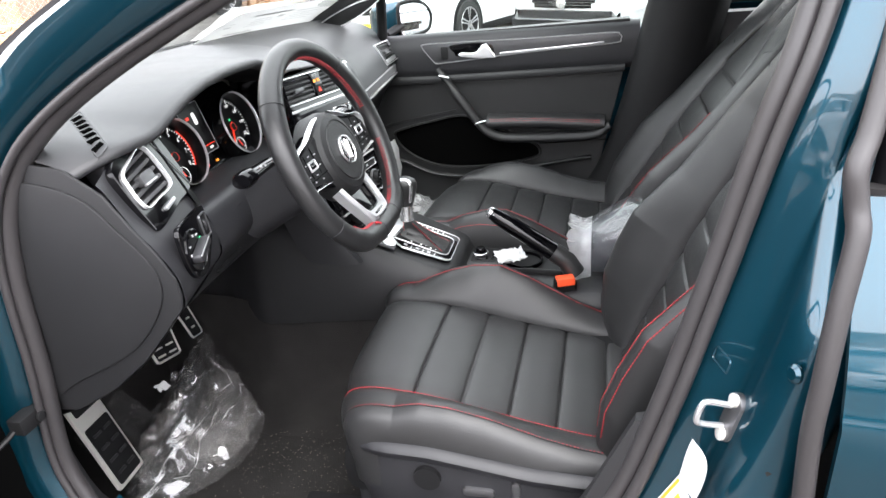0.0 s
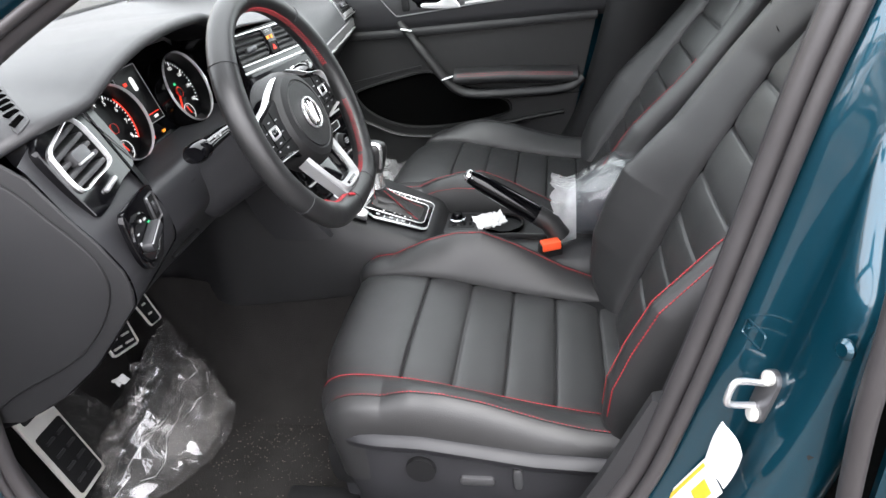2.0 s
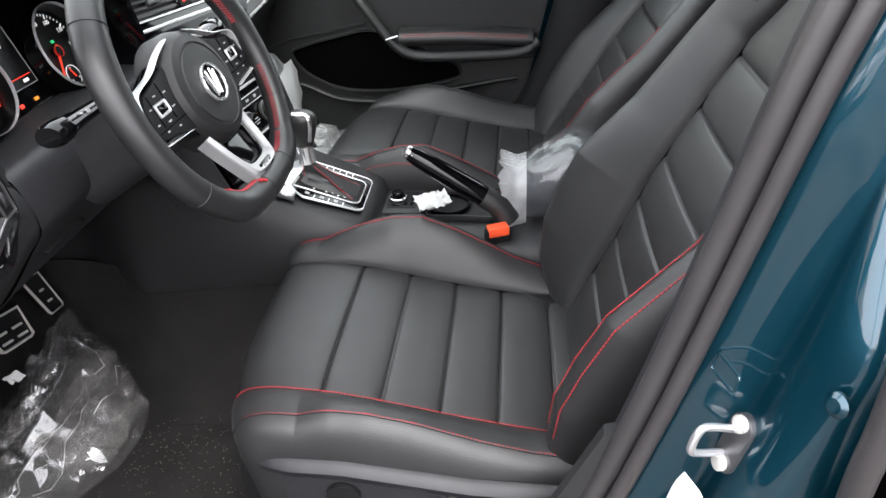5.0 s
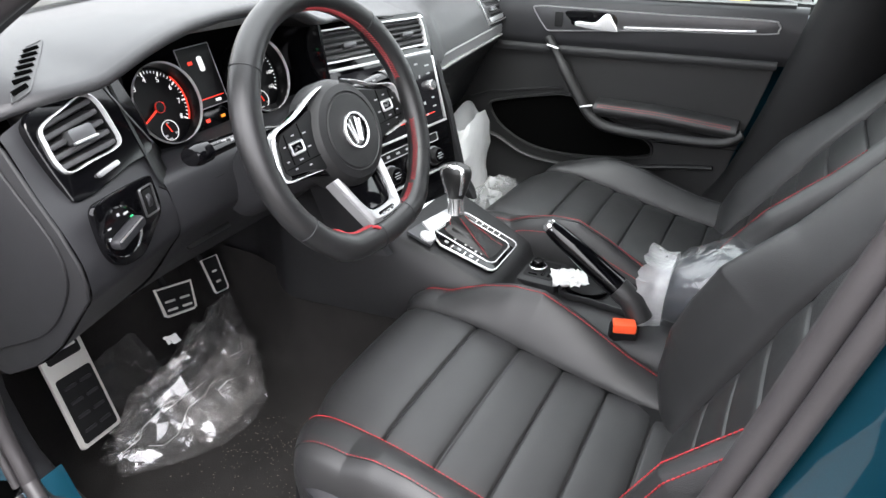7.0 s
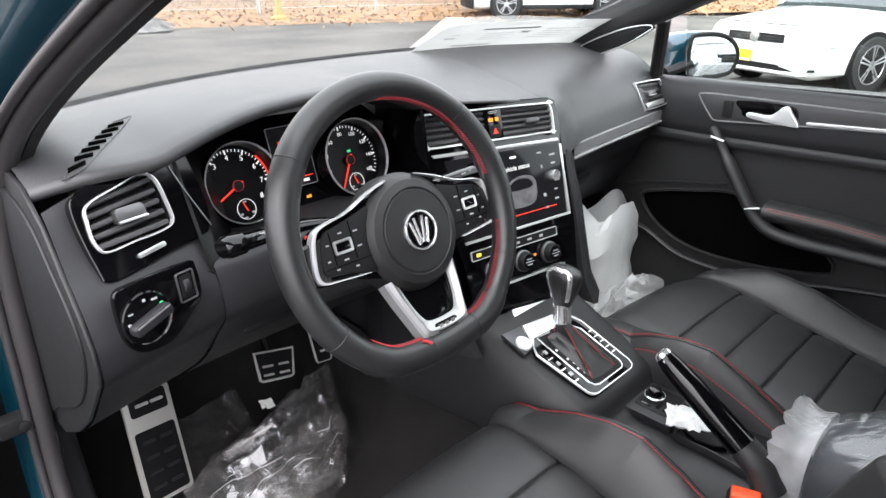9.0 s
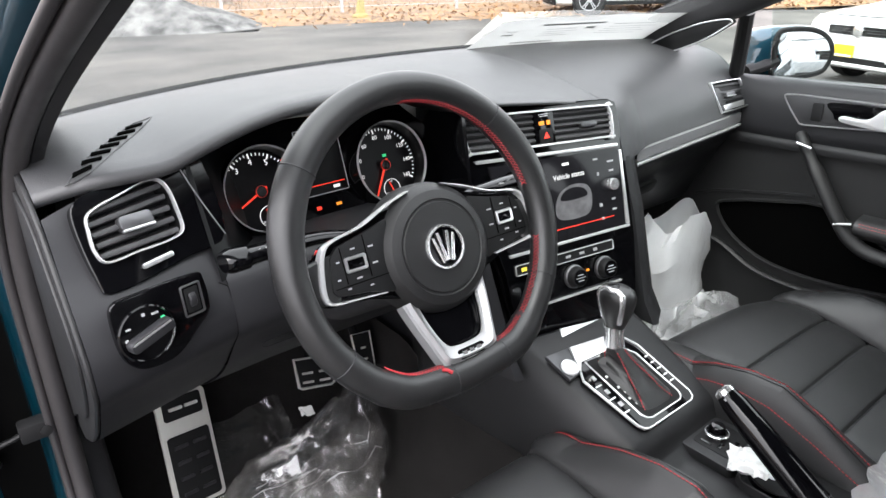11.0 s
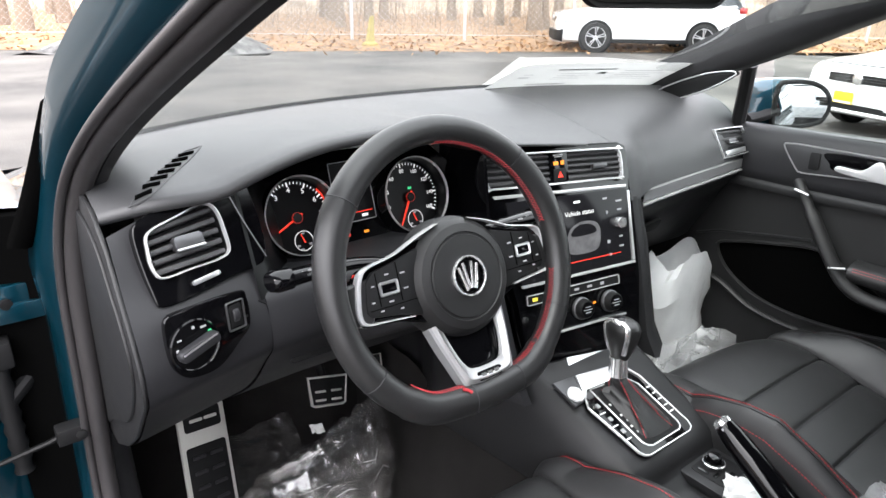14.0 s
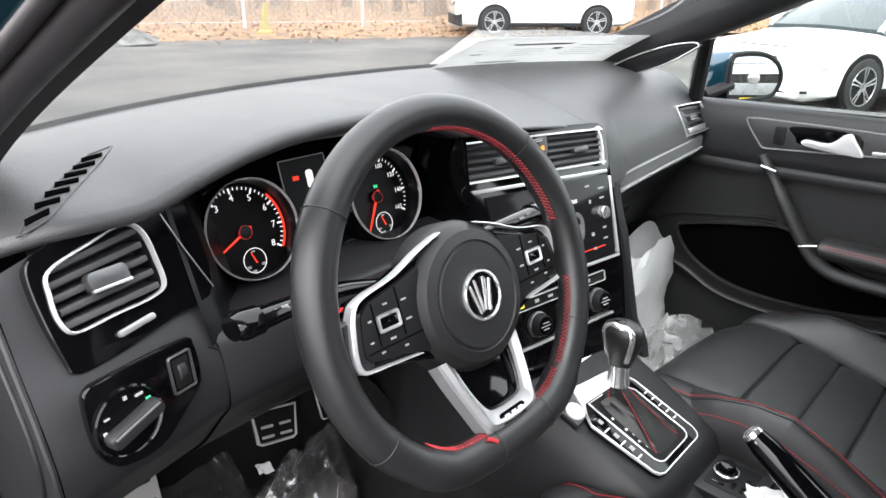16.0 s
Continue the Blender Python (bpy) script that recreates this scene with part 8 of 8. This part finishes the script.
film_piece("film_tail", [[V((-0.50 + 0.18 * u / 12, 0.570 + 0.02 * u / 12 + 0.08 * v / 6, 0.245 + 0.015 * v + 0.014 * ridge(V((u * 0.3, v * 0.4, 1)), 1.2) ** 2)) for v in range(7)] for u in range(13)], FILM, "thin loose tail of the film")
tag = thing("paper_tag", (-0.30, 0.575, 0.33), "small crumpled white tag on the film", "paper scrap")
part("tag", sheet(crumple(lambda u, v: (-0.312 + 0.026 * u, 0.570 + 0.016 * v - 0.01 * u), 5, 4, lambda u, v: 0.333 + 0.008 * noise.noise((u * 3, v * 3, 0)) + 0.014 * v), 0.0006), PAPER, tag)

sack = thing("foam_pouch", (0.55, 0.29, 0.225), "white foam pouch standing in the passenger footwell", "packaging")
rings = []
for k in range(15):
    t = k / 14
    z = 0.226 + 0.43 * t
    cx, cy = 0.545 + 0.02 * t, 0.30 - 0.02 * t
    w, d = 0.125 * (1 - 0.10 * t) * (1 if t < 0.93 else 0.75), 0.075 * (1 - 0.35 * t)
    ring = []
    for i in range(40):
        a = 2 * math.pi * i / 40
        n_ = 0.92 + 0.16 * noise.noise((math.cos(a) * 1.5, math.sin(a) * 1.5, t * 3.2)) + 0.16 * ridge(V((math.cos(a) * 2, math.sin(a) * 2, t * 3)), 1.3) ** 3 + 0.05 * ridge(V((math.cos(a) * 4, math.sin(a) * 4, t * 9)), 1.2) ** 4
        ring.append((cx + w * n_ * math.copysign(abs(math.cos(a)) ** 0.7, math.cos(a)), cy + d * n_ * math.sin(a), z + 0.02 * math.sin(3 * a) * t))
    rings.append(ring)
part("pouch", loft(rings[:12], cap=False), FOAM, sack, "white foam film", 50)
part("flap", loft([[V(q) + V((0, 0, 0.0)) for q in r_] for r_ in rings[11:]], cap=False), FOAM, sack, "crumpled open top", 50)

clear = thing("plastic_bag", (0.50, 0.20, 0.225), "crumpled clear plastic bag beside the passenger seat", "plastic bag")
bm = bmesh.new()
bmesh.ops.create_icosphere(bm, subdivisions=4, radius=1)
rng = random.Random(8)
for v in bm.verts:
    p = v.co.copy()
    n_ = 0.72 + 0.5 * ridge(p, 1.7) ** 2 * 0.5 + 0.18 * ridge(p + V((4, 0, 0)), 4.0) ** 3
    v.co = V((0.545 + p.x * 0.180 * n_ + rng.uniform(-0.006, 0.006), 0.175 + p.y * 0.105 * n_ + rng.uniform(-0.006, 0.006), max(0.228, 0.345 + p.z * 0.135 * n_)))
part("bag", bm, BAGFILM, clear, "clear crinkled film", 6)

bag = thing("armrest_cover", (0.04, -0.50, 0.52), "clear plastic cover with white foam edge over the centre armrest", "plastic cover")


def over_armrest(grow, y):
    """Ring round the armrest at y, grown by some millimetres."""
    f = max(0.0, min(1.0, (-0.385 - y) / 0.10))
    w, h = 0.062 + 0.022 * math.sin(f * math.pi / 2), 0.050 + 0.030 * math.sin(f * math.pi / 2)
    cz = 0.556 + 0.030 * f
    return [(0.048 + 0.012 * f + (w + grow) * math.copysign(abs(math.cos(a)) ** 0.7, math.cos(a)), y, cz + (h + grow) * math.copysign(abs(math.sin(a)) ** 0.75, math.sin(a))) for a in np.linspace(0, 2 * math.pi, 48, False)]


part("armrest_pad", loft([over_armrest(-0.010, y) for y in (-0.405, -0.42, -0.45, -0.50, -0.56, -0.65, -0.74)]), BLUECLOTH, bag, "dark pad under the film", 70)
rings = []
for k in range(30):
    y = -0.385 - 0.36 * k / 29
    rings.append([V(q) + V((0, 0, 1)) * 0.006 * ridge(V(q) * 9, 1.6) ** 3 + V((0.004 * noise.noise(V(q) * 30), 0, 0.004 * noise.noise(V(q) * 22))) for q in over_armrest(0.002, y)])
part("cover_film", loft(rings, cap=False), COVER, bag, "taut clear film", 40)
rows = []
for i in range(49):
    row = []
    for k in range(9):
        t = k / 8
        q = over_armrest(0.004 + 0.020 * t + 0.010 * t * noise.noise((i % 48 * 0.55, 3, 1)), -0.405 + 0.050 * t + 0.014 * noise.noise((i % 48 * 0.5, t * 2, 4)) * t)[i % 48]
        row.append(V(q) + V((0, 0, 0.004 * ridge(V((i % 48 * 0.35, t * 2, 0)), 1.3))))
    rows.append(row)
part("foam_edge", sheet(rows), EDGEFOAM, bag, "crumpled white foam edge", 40)
rows = [[V((0.005 + 0.085 * u / 12 + 0.006 * noise.noise((u * 0.6, v, 1)), -0.392 + 0.02 * ridge(V((u * 0.3, v * 0.4, 2)), 1.4), 0.530 + 0.075 * v / 8)) for v in range(9)] for u in range(13)]
part("cover_end", sheet(rows), FILM, bag, "crinkled film end", 25)

foil = thing("foil_wrapper", (0.02, -0.21, 0.53), "crumpled silver-white wrapper in the cup recess", "wrapper")
part("wrapper", sheet(crumple(lambda u, v: (0.000 + 0.036 * v + 0.034 * u, -0.195 - 0.062 * u + 0.02 * v + 0.008 * noise.noise((u * 4, v * 4, 1))), 14, 9, lambda u, v: 0.530 + 0.012 * ridge(V((u * 2.5, v * 2.5, 1)), 2.0) ** 2 + 0.012 * v), 0.0008), PAPER, foil, "white wrapper", 25)

sticker = thing("window_sheet", (0.40, 0.50, 1.05), "printed white price sheet lying against the windscreen", "paper sheet")


def on_glass(u, v):
    x = 0.185 + 0.44 * u
    y0, z0 = base(x)
    t = 0.03 + 0.185 * v
    y1, z1 = -0.34 - 0.06 * (x / 0.65) ** 2, 1.385 - 0.03 * (x / 0.65) ** 4
    cur = 0.004 * max(0, 0.10 - u) ** 2 / 0.01
    return V((x + 0.02 * v - 0.075 * v * (1 - u) ** 2, y0 + (y1 - y0) * t - 0.006, z0 + (z1 - z0) * t + 0.018 * math.sin(math.pi * t) - 0.012 - cur * v * 0.8 + 0.002 * noise.noise((u * 4, v * 3, 0))))


part("sheet", sheet([[on_glass(u / 24, v / 10) for v in range(11)] for u in range(25)]), SHEET, sticker, "white printed sheet", 60)


def print_bar(u, v, w, h, material=GREYPRINT):
    a, b, c = on_glass(u, v), on_glass(u + w, v), on_glass(u, v + h)
    d = on_glass(u + w, v + h)
    nrm = (b - a).cross(c - a).normalized() * 0.0012
    if nrm.z > 0:
        nrm = -nrm
    bm = bmesh.new()
    bm.faces.new([bm.verts.new(q + nrm) for q in (a, b, d, c)])
    part("print_bar", bm, material, sticker)


for u, v, w, h in ((0.24, 0.74, 0.32, 0.05), (0.22, 0.16, 0.24, 0.04), (0.30, 0.60, 0.16, 0.015), (0.30, 0.53, 0.18, 0.015), (0.30, 0.46, 0.14, 0.015), (0.30, 0.39, 0.17, 0.015), (0.50, 0.58, 0.05, 0.07),
                   (0.62, 0.70, 0.22, 0.02), (0.62, 0.62, 0.25, 0.015), (0.62, 0.54, 0.20, 0.015), (0.62, 0.46, 0.24, 0.015), (0.62, 0.38, 0.22, 0.015), (0.10, 0.45, 0.06, 0.05), (0.10, 0.60, 0.05, 0.02)):
    print_bar(u, v, w, h)

# grit on the carpet
rng = random.Random(3)
bm = bmesh.new()
for _ in range(1100):
    x, y = rng.gauss(-0.36, 0.13), rng.gauss(0.16, 0.17)
    if not (-0.66 < x < -0.13 and -0.05 < y < 0.55):
        continue
    s = rng.uniform(0.0005, 0.0015)
    z = 0.2285 + 0.008 * noise.noise((x * 4, y * 4, 0))
    t = [bm.verts.new((x + s * math.cos(a), y + s * math.sin(a), z)) for a in (0.3, 2.4, 4.5)] + [bm.verts.new((x, y, z + s))]
    for a, b, c in ((0, 1, 3), (1, 2, 3), (2, 0, 3)):
        bm.faces.new((t[a], t[b], t[c]))
ob = part("sand_grit", bm, SANDGRIT)
tagged(ob, "scattered sand grains on the carpet", "grit", kind="stuff")

# ---- hinge side of the open door ----
hinge = thing("check_strap_set", (-0.78, 0.42, 0.65), "black door check strap with ribbed cable boot at the front pillar", "check strap")
part("hinge_block", box((-0.768, 0.385, 0.652), (0.046, 0.026, 0.026), 0.004), DARK, hinge, "dark steel hinge block")
part("hinge_bolt", lathe([(0.0075, 0), (0.0075, 0.004), (0.004, 0.005), (0.0005, 0.005)], plane_frame((-0.760, 0.369, 0.653), (1, 0, 0), (0, 0, 1)), 14), DARK, hinge, "dark bolt")
part("check_strap", tube([(-0.775, 0.390, 0.650), (-0.80, 0.395, 0.640), (-0.86, 0.41, 0.622), (-0.95, 0.44, 0.605)], 0.0065, False, 8, 0.6), DARK, hinge, "dark steel check strap")
part("cable_boot", tube([(-0.835, 0.44, 0.76 - 0.012 * k) for k in range(16)], [0.011 + 0.003 * (k % 2) for k in range(16)], False, 14), DARK, hinge, "ribbed rubber cable boot")
part("boot_collar", box((-0.833, 0.44, 0.775), (0.036, 0.036, 0.04), 0.006), DARK, hinge)
part("hinge_bracket", box((-0.84, 0.45, 0.83), (0.16, 0.03, 0.028), 0.004), PAINT, hinge, "teal hinge bracket")
od = thing("driver_door", (-1.35, 0.35, 0.3), "open teal driver's door with black inner lining", "car door")
DF = plane_frame((-0.845, 0.500, 0), (-0.93, -0.36, 0), (0, 0, 1))
part("door_skin", prism([(0.03, 0.30), (1.05, 0.30), (1.10, 0.60), (1.08, 0.985), (0.05, 0.965), (0.02, 0.60)][::-1], DF, 0.050, 0.080, 0.012), PAINT, od, "teal door skin")
part("hinge_face", prism([(0.0, 0.32), (0.05, 0.32), (0.05, 0.94), (0.01, 0.92)][::-1], DF, -0.045, 0.060, 0.006), PAINT, od, "teal hinge face")
part("door_lining", prism([(0.05, 0.33), (1.02, 0.33), (1.06, 0.60), (1.04, 0.99), (0.07, 0.97)][::-1], DF, -0.060, 0.048, 0.02), CONSOLE, od, "black inner lining")
part("door_armrest", prism([(0.30, 0.62), (0.90, 0.63), (0.95, 0.70), (0.30, 0.69)][::-1], DF, -0.10, -0.055, 0.015), LEATHER, od, "black padded armrest")
part("window_frame", tube([DF @ V(q) for q in curve([(0.06, 0.97, 0.0), (0.30, 1.12, 0.03), (0.62, 1.30, 0.07), (0.90, 1.36, 0.09), (1.06, 1.30, 0.08), (1.08, 0.98, 0.0)], 6)], 0.018, False, 8), DARK, od, "black window frame", 60)
part("door_bolt", lathe([(0.008, 0), (0.008, 0.004), (0.004, 0.006), (0.0005, 0.006)], DF @ pose(0.02, 0.70, -0.046, 180, 0, 0), 12), GREYTRIM, od)
part("hinge_cable", tube([(-0.80, 0.46, 0.72), (-0.83, 0.44, 0.70), (-0.86, 0.45, 0.69)], 0.012, False, 10), DARK, od, "black cable boot")
# shade over the teal jamb is painted in as black, together with its foam
part("hinge_pillar", loft([[(-0.742, 0.425, z), (-0.79, 0.445, z), (-0.875, 0.470, z), (-0.875, 0.50, z), (-0.742, 0.50, z)] for z in (0.28, 0.5, 0.7, 0.9, 0.965)]), BLACK_AND_SHADE, shell, "hinge recess coloured black for its foam and shade", 50)
part("pillar_bracket", box((-0.815, 0.448, 0.845), (0.07, 0.016, 0.05), 0.004), PAINT, shell, "teal hinge bracket")
part("pillar_bolt", lathe([(0.008, 0), (0.008, 0.005), (0.0005, 0.006)], plane_frame((-0.81, 0.4395, 0.845), (1, 0.2, 0), (0, 0, 1)), 12), DARK, shell, "dark bolt")
foam = curve([(-0.703, 0.302, 1.143), (-0.716, 0.318, 1.10), (-0.732, 0.342, 1.045), (-0.750, 0.362, 0.99), (-0.770, 0.380, 0.938)], 4)
rows = []
for k, p in enumerate(foam):
    s = min(1.0, 0.45 + 0.28 * k)
    rows.append([V(p) + V(d) * s for d in ((-0.026, -0.001, 0.004), (-0.020, -0.006, 0.004), (-0.006, -0.007, 0.001), (0.001, 0.0, 0.0), (0.004, 0.022, 0), (-0.024, 0.022, 0.003))])
part("fender_foam", loft(rows), BLACK_AND_SHADE, shell, "black foam gap seal", 60)
part("fender", sheet([[(-0.86 - 0.02 * t, 0.46 + 1.0 * t, z) for z in (0.35, 0.6, 0.75, 0.85 - 0.05 * t * t, 0.95 - 0.11 * t * t)] + [(-0.82, 0.46 + 1.0 * t, 0.975 - 0.02 * t - 0.11 * t * t), (-0.76, 0.46 + 1.0 * t, 0.970 - 0.02 * t - 0.11 * t * t)] for t in np.linspace(0, 1.32, 9)]), PAINT, shell, "teal front wing", 50)


# ---- the rest of the car's outside ----
def side_skin(name, sx, y0, y1, owner, label, ztop=1.003, zbot=0.30):
    rows_ = []
    for y in np.linspace(y0, y1, 10):
        tuck = 0.05 * max(0, (y - 1.2) / 0.6) ** 2 + 0.06 * max(0, (-y - 1.8) / 0.6) ** 2
        top = ztop(y) if callable(ztop) else ztop
        rows_.append([(sx * (-float(np.interp(z, SIDE_Z, SIDE_X)) - tuck), y, z) for z in list(np.linspace(zbot, 0.79, 8)) + list(np.linspace(0.80, max(top, 0.81), 10))])
    return part(name, sheet(rows_, 0.008), PAINT, owner, label, 24)


side_skin("door_skin", 1, 0.44, -0.62, pd, "teal metallic door skin", 0.945)
rear_r = thing("rear_door", (0.86, -1.0, 0.3), "closed teal rear door on the passenger side", "car door")
side_skin("door_skin", 1, -0.635, -1.46, rear_r, "teal metallic door skin")
part("window_seal", tube([(0.812, y, 1.008) for y in np.linspace(-0.64, -1.60, 8)], 0.009, False, 8), RUBBER, rear_r, "black window seal")
part("window", sheet([[(0.800 - 0.40 * t * 0.36 - 0.10 * t * t * 0.36, y - 0.10 * t, 1.010 + 0.36 * t) for t in np.linspace(0, 1, 6)] for y in np.linspace(-0.72, -1.45, 6)]), GLASS, rear_r, "clear rear side window")
side_skin("front_wing", 1, 1.78, 0.455, shell, "teal front wing", lambda y: 0.955 - 0.11 * max(0, y - 0.46) ** 2)
for sx in (-1, 1):
    side_skin("quarter_panel", sx, -1.475 if sx > 0 else -1.71, -2.36, shell, "teal rear quarter panel")
    rows = []
    for z, ya, yb, x in ((1.0, -1.62, -2.30, 0.812), (1.12, -1.70, -2.22, 0.762), (1.26, -1.80, -2.12, 0.70), (1.36, -1.88, -2.04, 0.63)):
        rows.append([(sx * (x - 0.02), ya, z), (sx * x, ya - 0.03, z), (sx * x, yb + 0.10, z), (sx * (x - 0.10), yb, z)])
    part("rear_pillar", sheet(rows, 0.01), PAINT, shell, "teal rear pillar", 40)
    part("roof_rail", tube(curve([(sx * 0.605, -0.40, 1.405), (sx * 0.612, -1.0, 1.435), (sx * 0.612, -1.6, 1.415), (sx * 0.60, -2.08, 1.34)], 6), 0.022, False, 8), PAINT, shell, "", 60)
rows = []
for y in np.linspace(-0.37, -2.22, 18):
    z = float(np.interp(y, [-2.22, -1.6, -1.0, -0.6, -0.37], [1.305, 1.435, 1.475, 1.46, 1.415]))
    rows.append([(x, y + 0.05 * (1 - (x / 0.6) ** 2), z - 0.05 * (x / 0.6) ** 4) for x in np.linspace(-0.615, 0.615, 15)])
part("roof_panel", sheet(rows, 0.008), PAINT, shell, "teal roof panel", 60)
rows = [[(x, -2.13 - 0.26 * t, 1.30 - 0.32 * t - 0.03 * (x / 0.6) ** 4) for x in np.linspace(-0.58 - 0.08 * t, 0.58 + 0.08 * t, 11)] for t in np.linspace(0, 1, 5)]
part("rear_window", sheet(rows), CARGLASS, shell, "dark tinted rear window", 60)
rows = [[(x, y - 0.05 * (1 - (x / 0.75) ** 2), z) for x in np.linspace(-0.74, 0.74, 13)] for y, z in ((-2.37, 1.0), (-2.42, 0.95), (-2.43, 0.75), (-2.41, 0.56))]
part("tailgate_skin", sheet(rows, 0.01), PAINT, shell, "teal tailgate", 40)
for name, yy, s_ in (("front_bumper", 1.80, 1), ("rear_bumper", -2.40, -1)):
    rows = []
    for x in np.linspace(-0.83, 0.83, 19):
        back = 0.16 * abs(x / 0.83) ** 3.5
        rows.append([(x, yy - s_ * (back + 0.10), 0.22), (x, yy - s_ * (back - 0.02), 0.26), (x, yy - s_ * (back - 0.06), 0.40), (x, yy - s_ * (back - 0.05), 0.52), (x, yy - s_ * (back + 0.02), 0.62 if s_ < 0 else 0.72)])
    part(name, sheet(rows, 0.01), PAINT, shell, "teal bumper", 50)
part("grille", prism(rrect(1.05, 0.10, 0.03), plane_frame((0, 1.80, 0.66), (-1, 0, 0), (0, 0, 1)), -0.02, 0.02, 0.004), PIANO, shell, "gloss black grille")
part("lower_grille", prism(rrect(1.10, 0.14, 0.04), plane_frame((0, 1.855, 0.36), (-1, 0, 0), (0, 0, 1)), -0.03, 0.012, 0.004), DARK, shell, "black lower grille")
part("under_tray", box((0, -0.2, 0.175), (1.46, 3.6, 0.03), 0.01), DARK, shell, "black under tray")
part("nose_panel", sheet([[(x, 1.56 + 0.20 * t - 0.10 * (x / 0.8) ** 2 * (1 - t * 0.3), 0.80 - 0.08 * t) for x in np.linspace(-0.78, 0.78, 13)] for t in (0, 0.4, 0.8, 1)]), PAINT, shell, "teal nose panel", 60)
for sx in (-1, 1):
    part("headlight", loft([[(sx * x, y + dy, z) for x, y, z in ((0.52, 1.80, 0.62), (0.66, 1.76, 0.615), (0.80, 1.62, 0.63), (0.82, 1.50, 0.70), (0.70, 1.68, 0.73), (0.54, 1.77, 0.71))] for dy in (-0.05, 0.012)]), LAMPGLASS, shell, "clear headlight", 40)
    part("tail_light", loft([[(sx * x, y + dy, z) for x, y, z in ((0.50, -2.43, 0.80), (0.78, -2.30, 0.80), (0.80, -2.28, 0.94), (0.52, -2.42, 0.94))] for dy in (-0.012, 0.04)]), REDPAINT, shell, "red tail light", 40)
    for wy in (1.02, -1.61):
        r = 0.318
        wm = plane_frame((sx * 0.795, wy, r), (0, sx * 1.0, 0), (0, 0, 1))
        part("wheel_arch", lathe([(r * 1.15, -0.05), (r * 1.15, 0.095), (r * 1.10, 0.097), (0.001, 0.02)], wm, 32), DARK, shell, "black wheel arch")
        wh = part("wheel", lathe([(r * 0.70, -0.10), (r * 0.97, -0.10), (r, -0.07), (r, 0.075), (r * 0.96, 0.100), (r * 0.73, 0.106), (r * 0.70, 0.09)], wm, 36), TYRE, shell, "black tyre")
        part("rim_lip", rim(circle(r * 0.73, 36), r * 0.06, wm, 0.08, 0.105), ALLOY, wh)
        part("wheel_rim", lathe([(r * 0.70, 0.05), (0.001, 0.03)], wm, 24), DARK, wh)
        for k in range(5):
            a = 2 * math.pi * k / 5 + 0.3
            for da in (-0.14, 0.14):
                part("spoke", tube([wm @ V((0.05 * math.cos(a + da * 2), 0.05 * math.sin(a + da * 2), 0.085)), wm @ V((r * 0.69 * math.cos(a + da), r * 0.69 * math.sin(a + da), 0.095))], 0.016, False, 6, 0.6), ALLOY, wh)
        part("hub_cap", lathe([(0.055, 0.075), (0.05, 0.098), (0.001, 0.10)], wm, 16), ALLOY, wh)
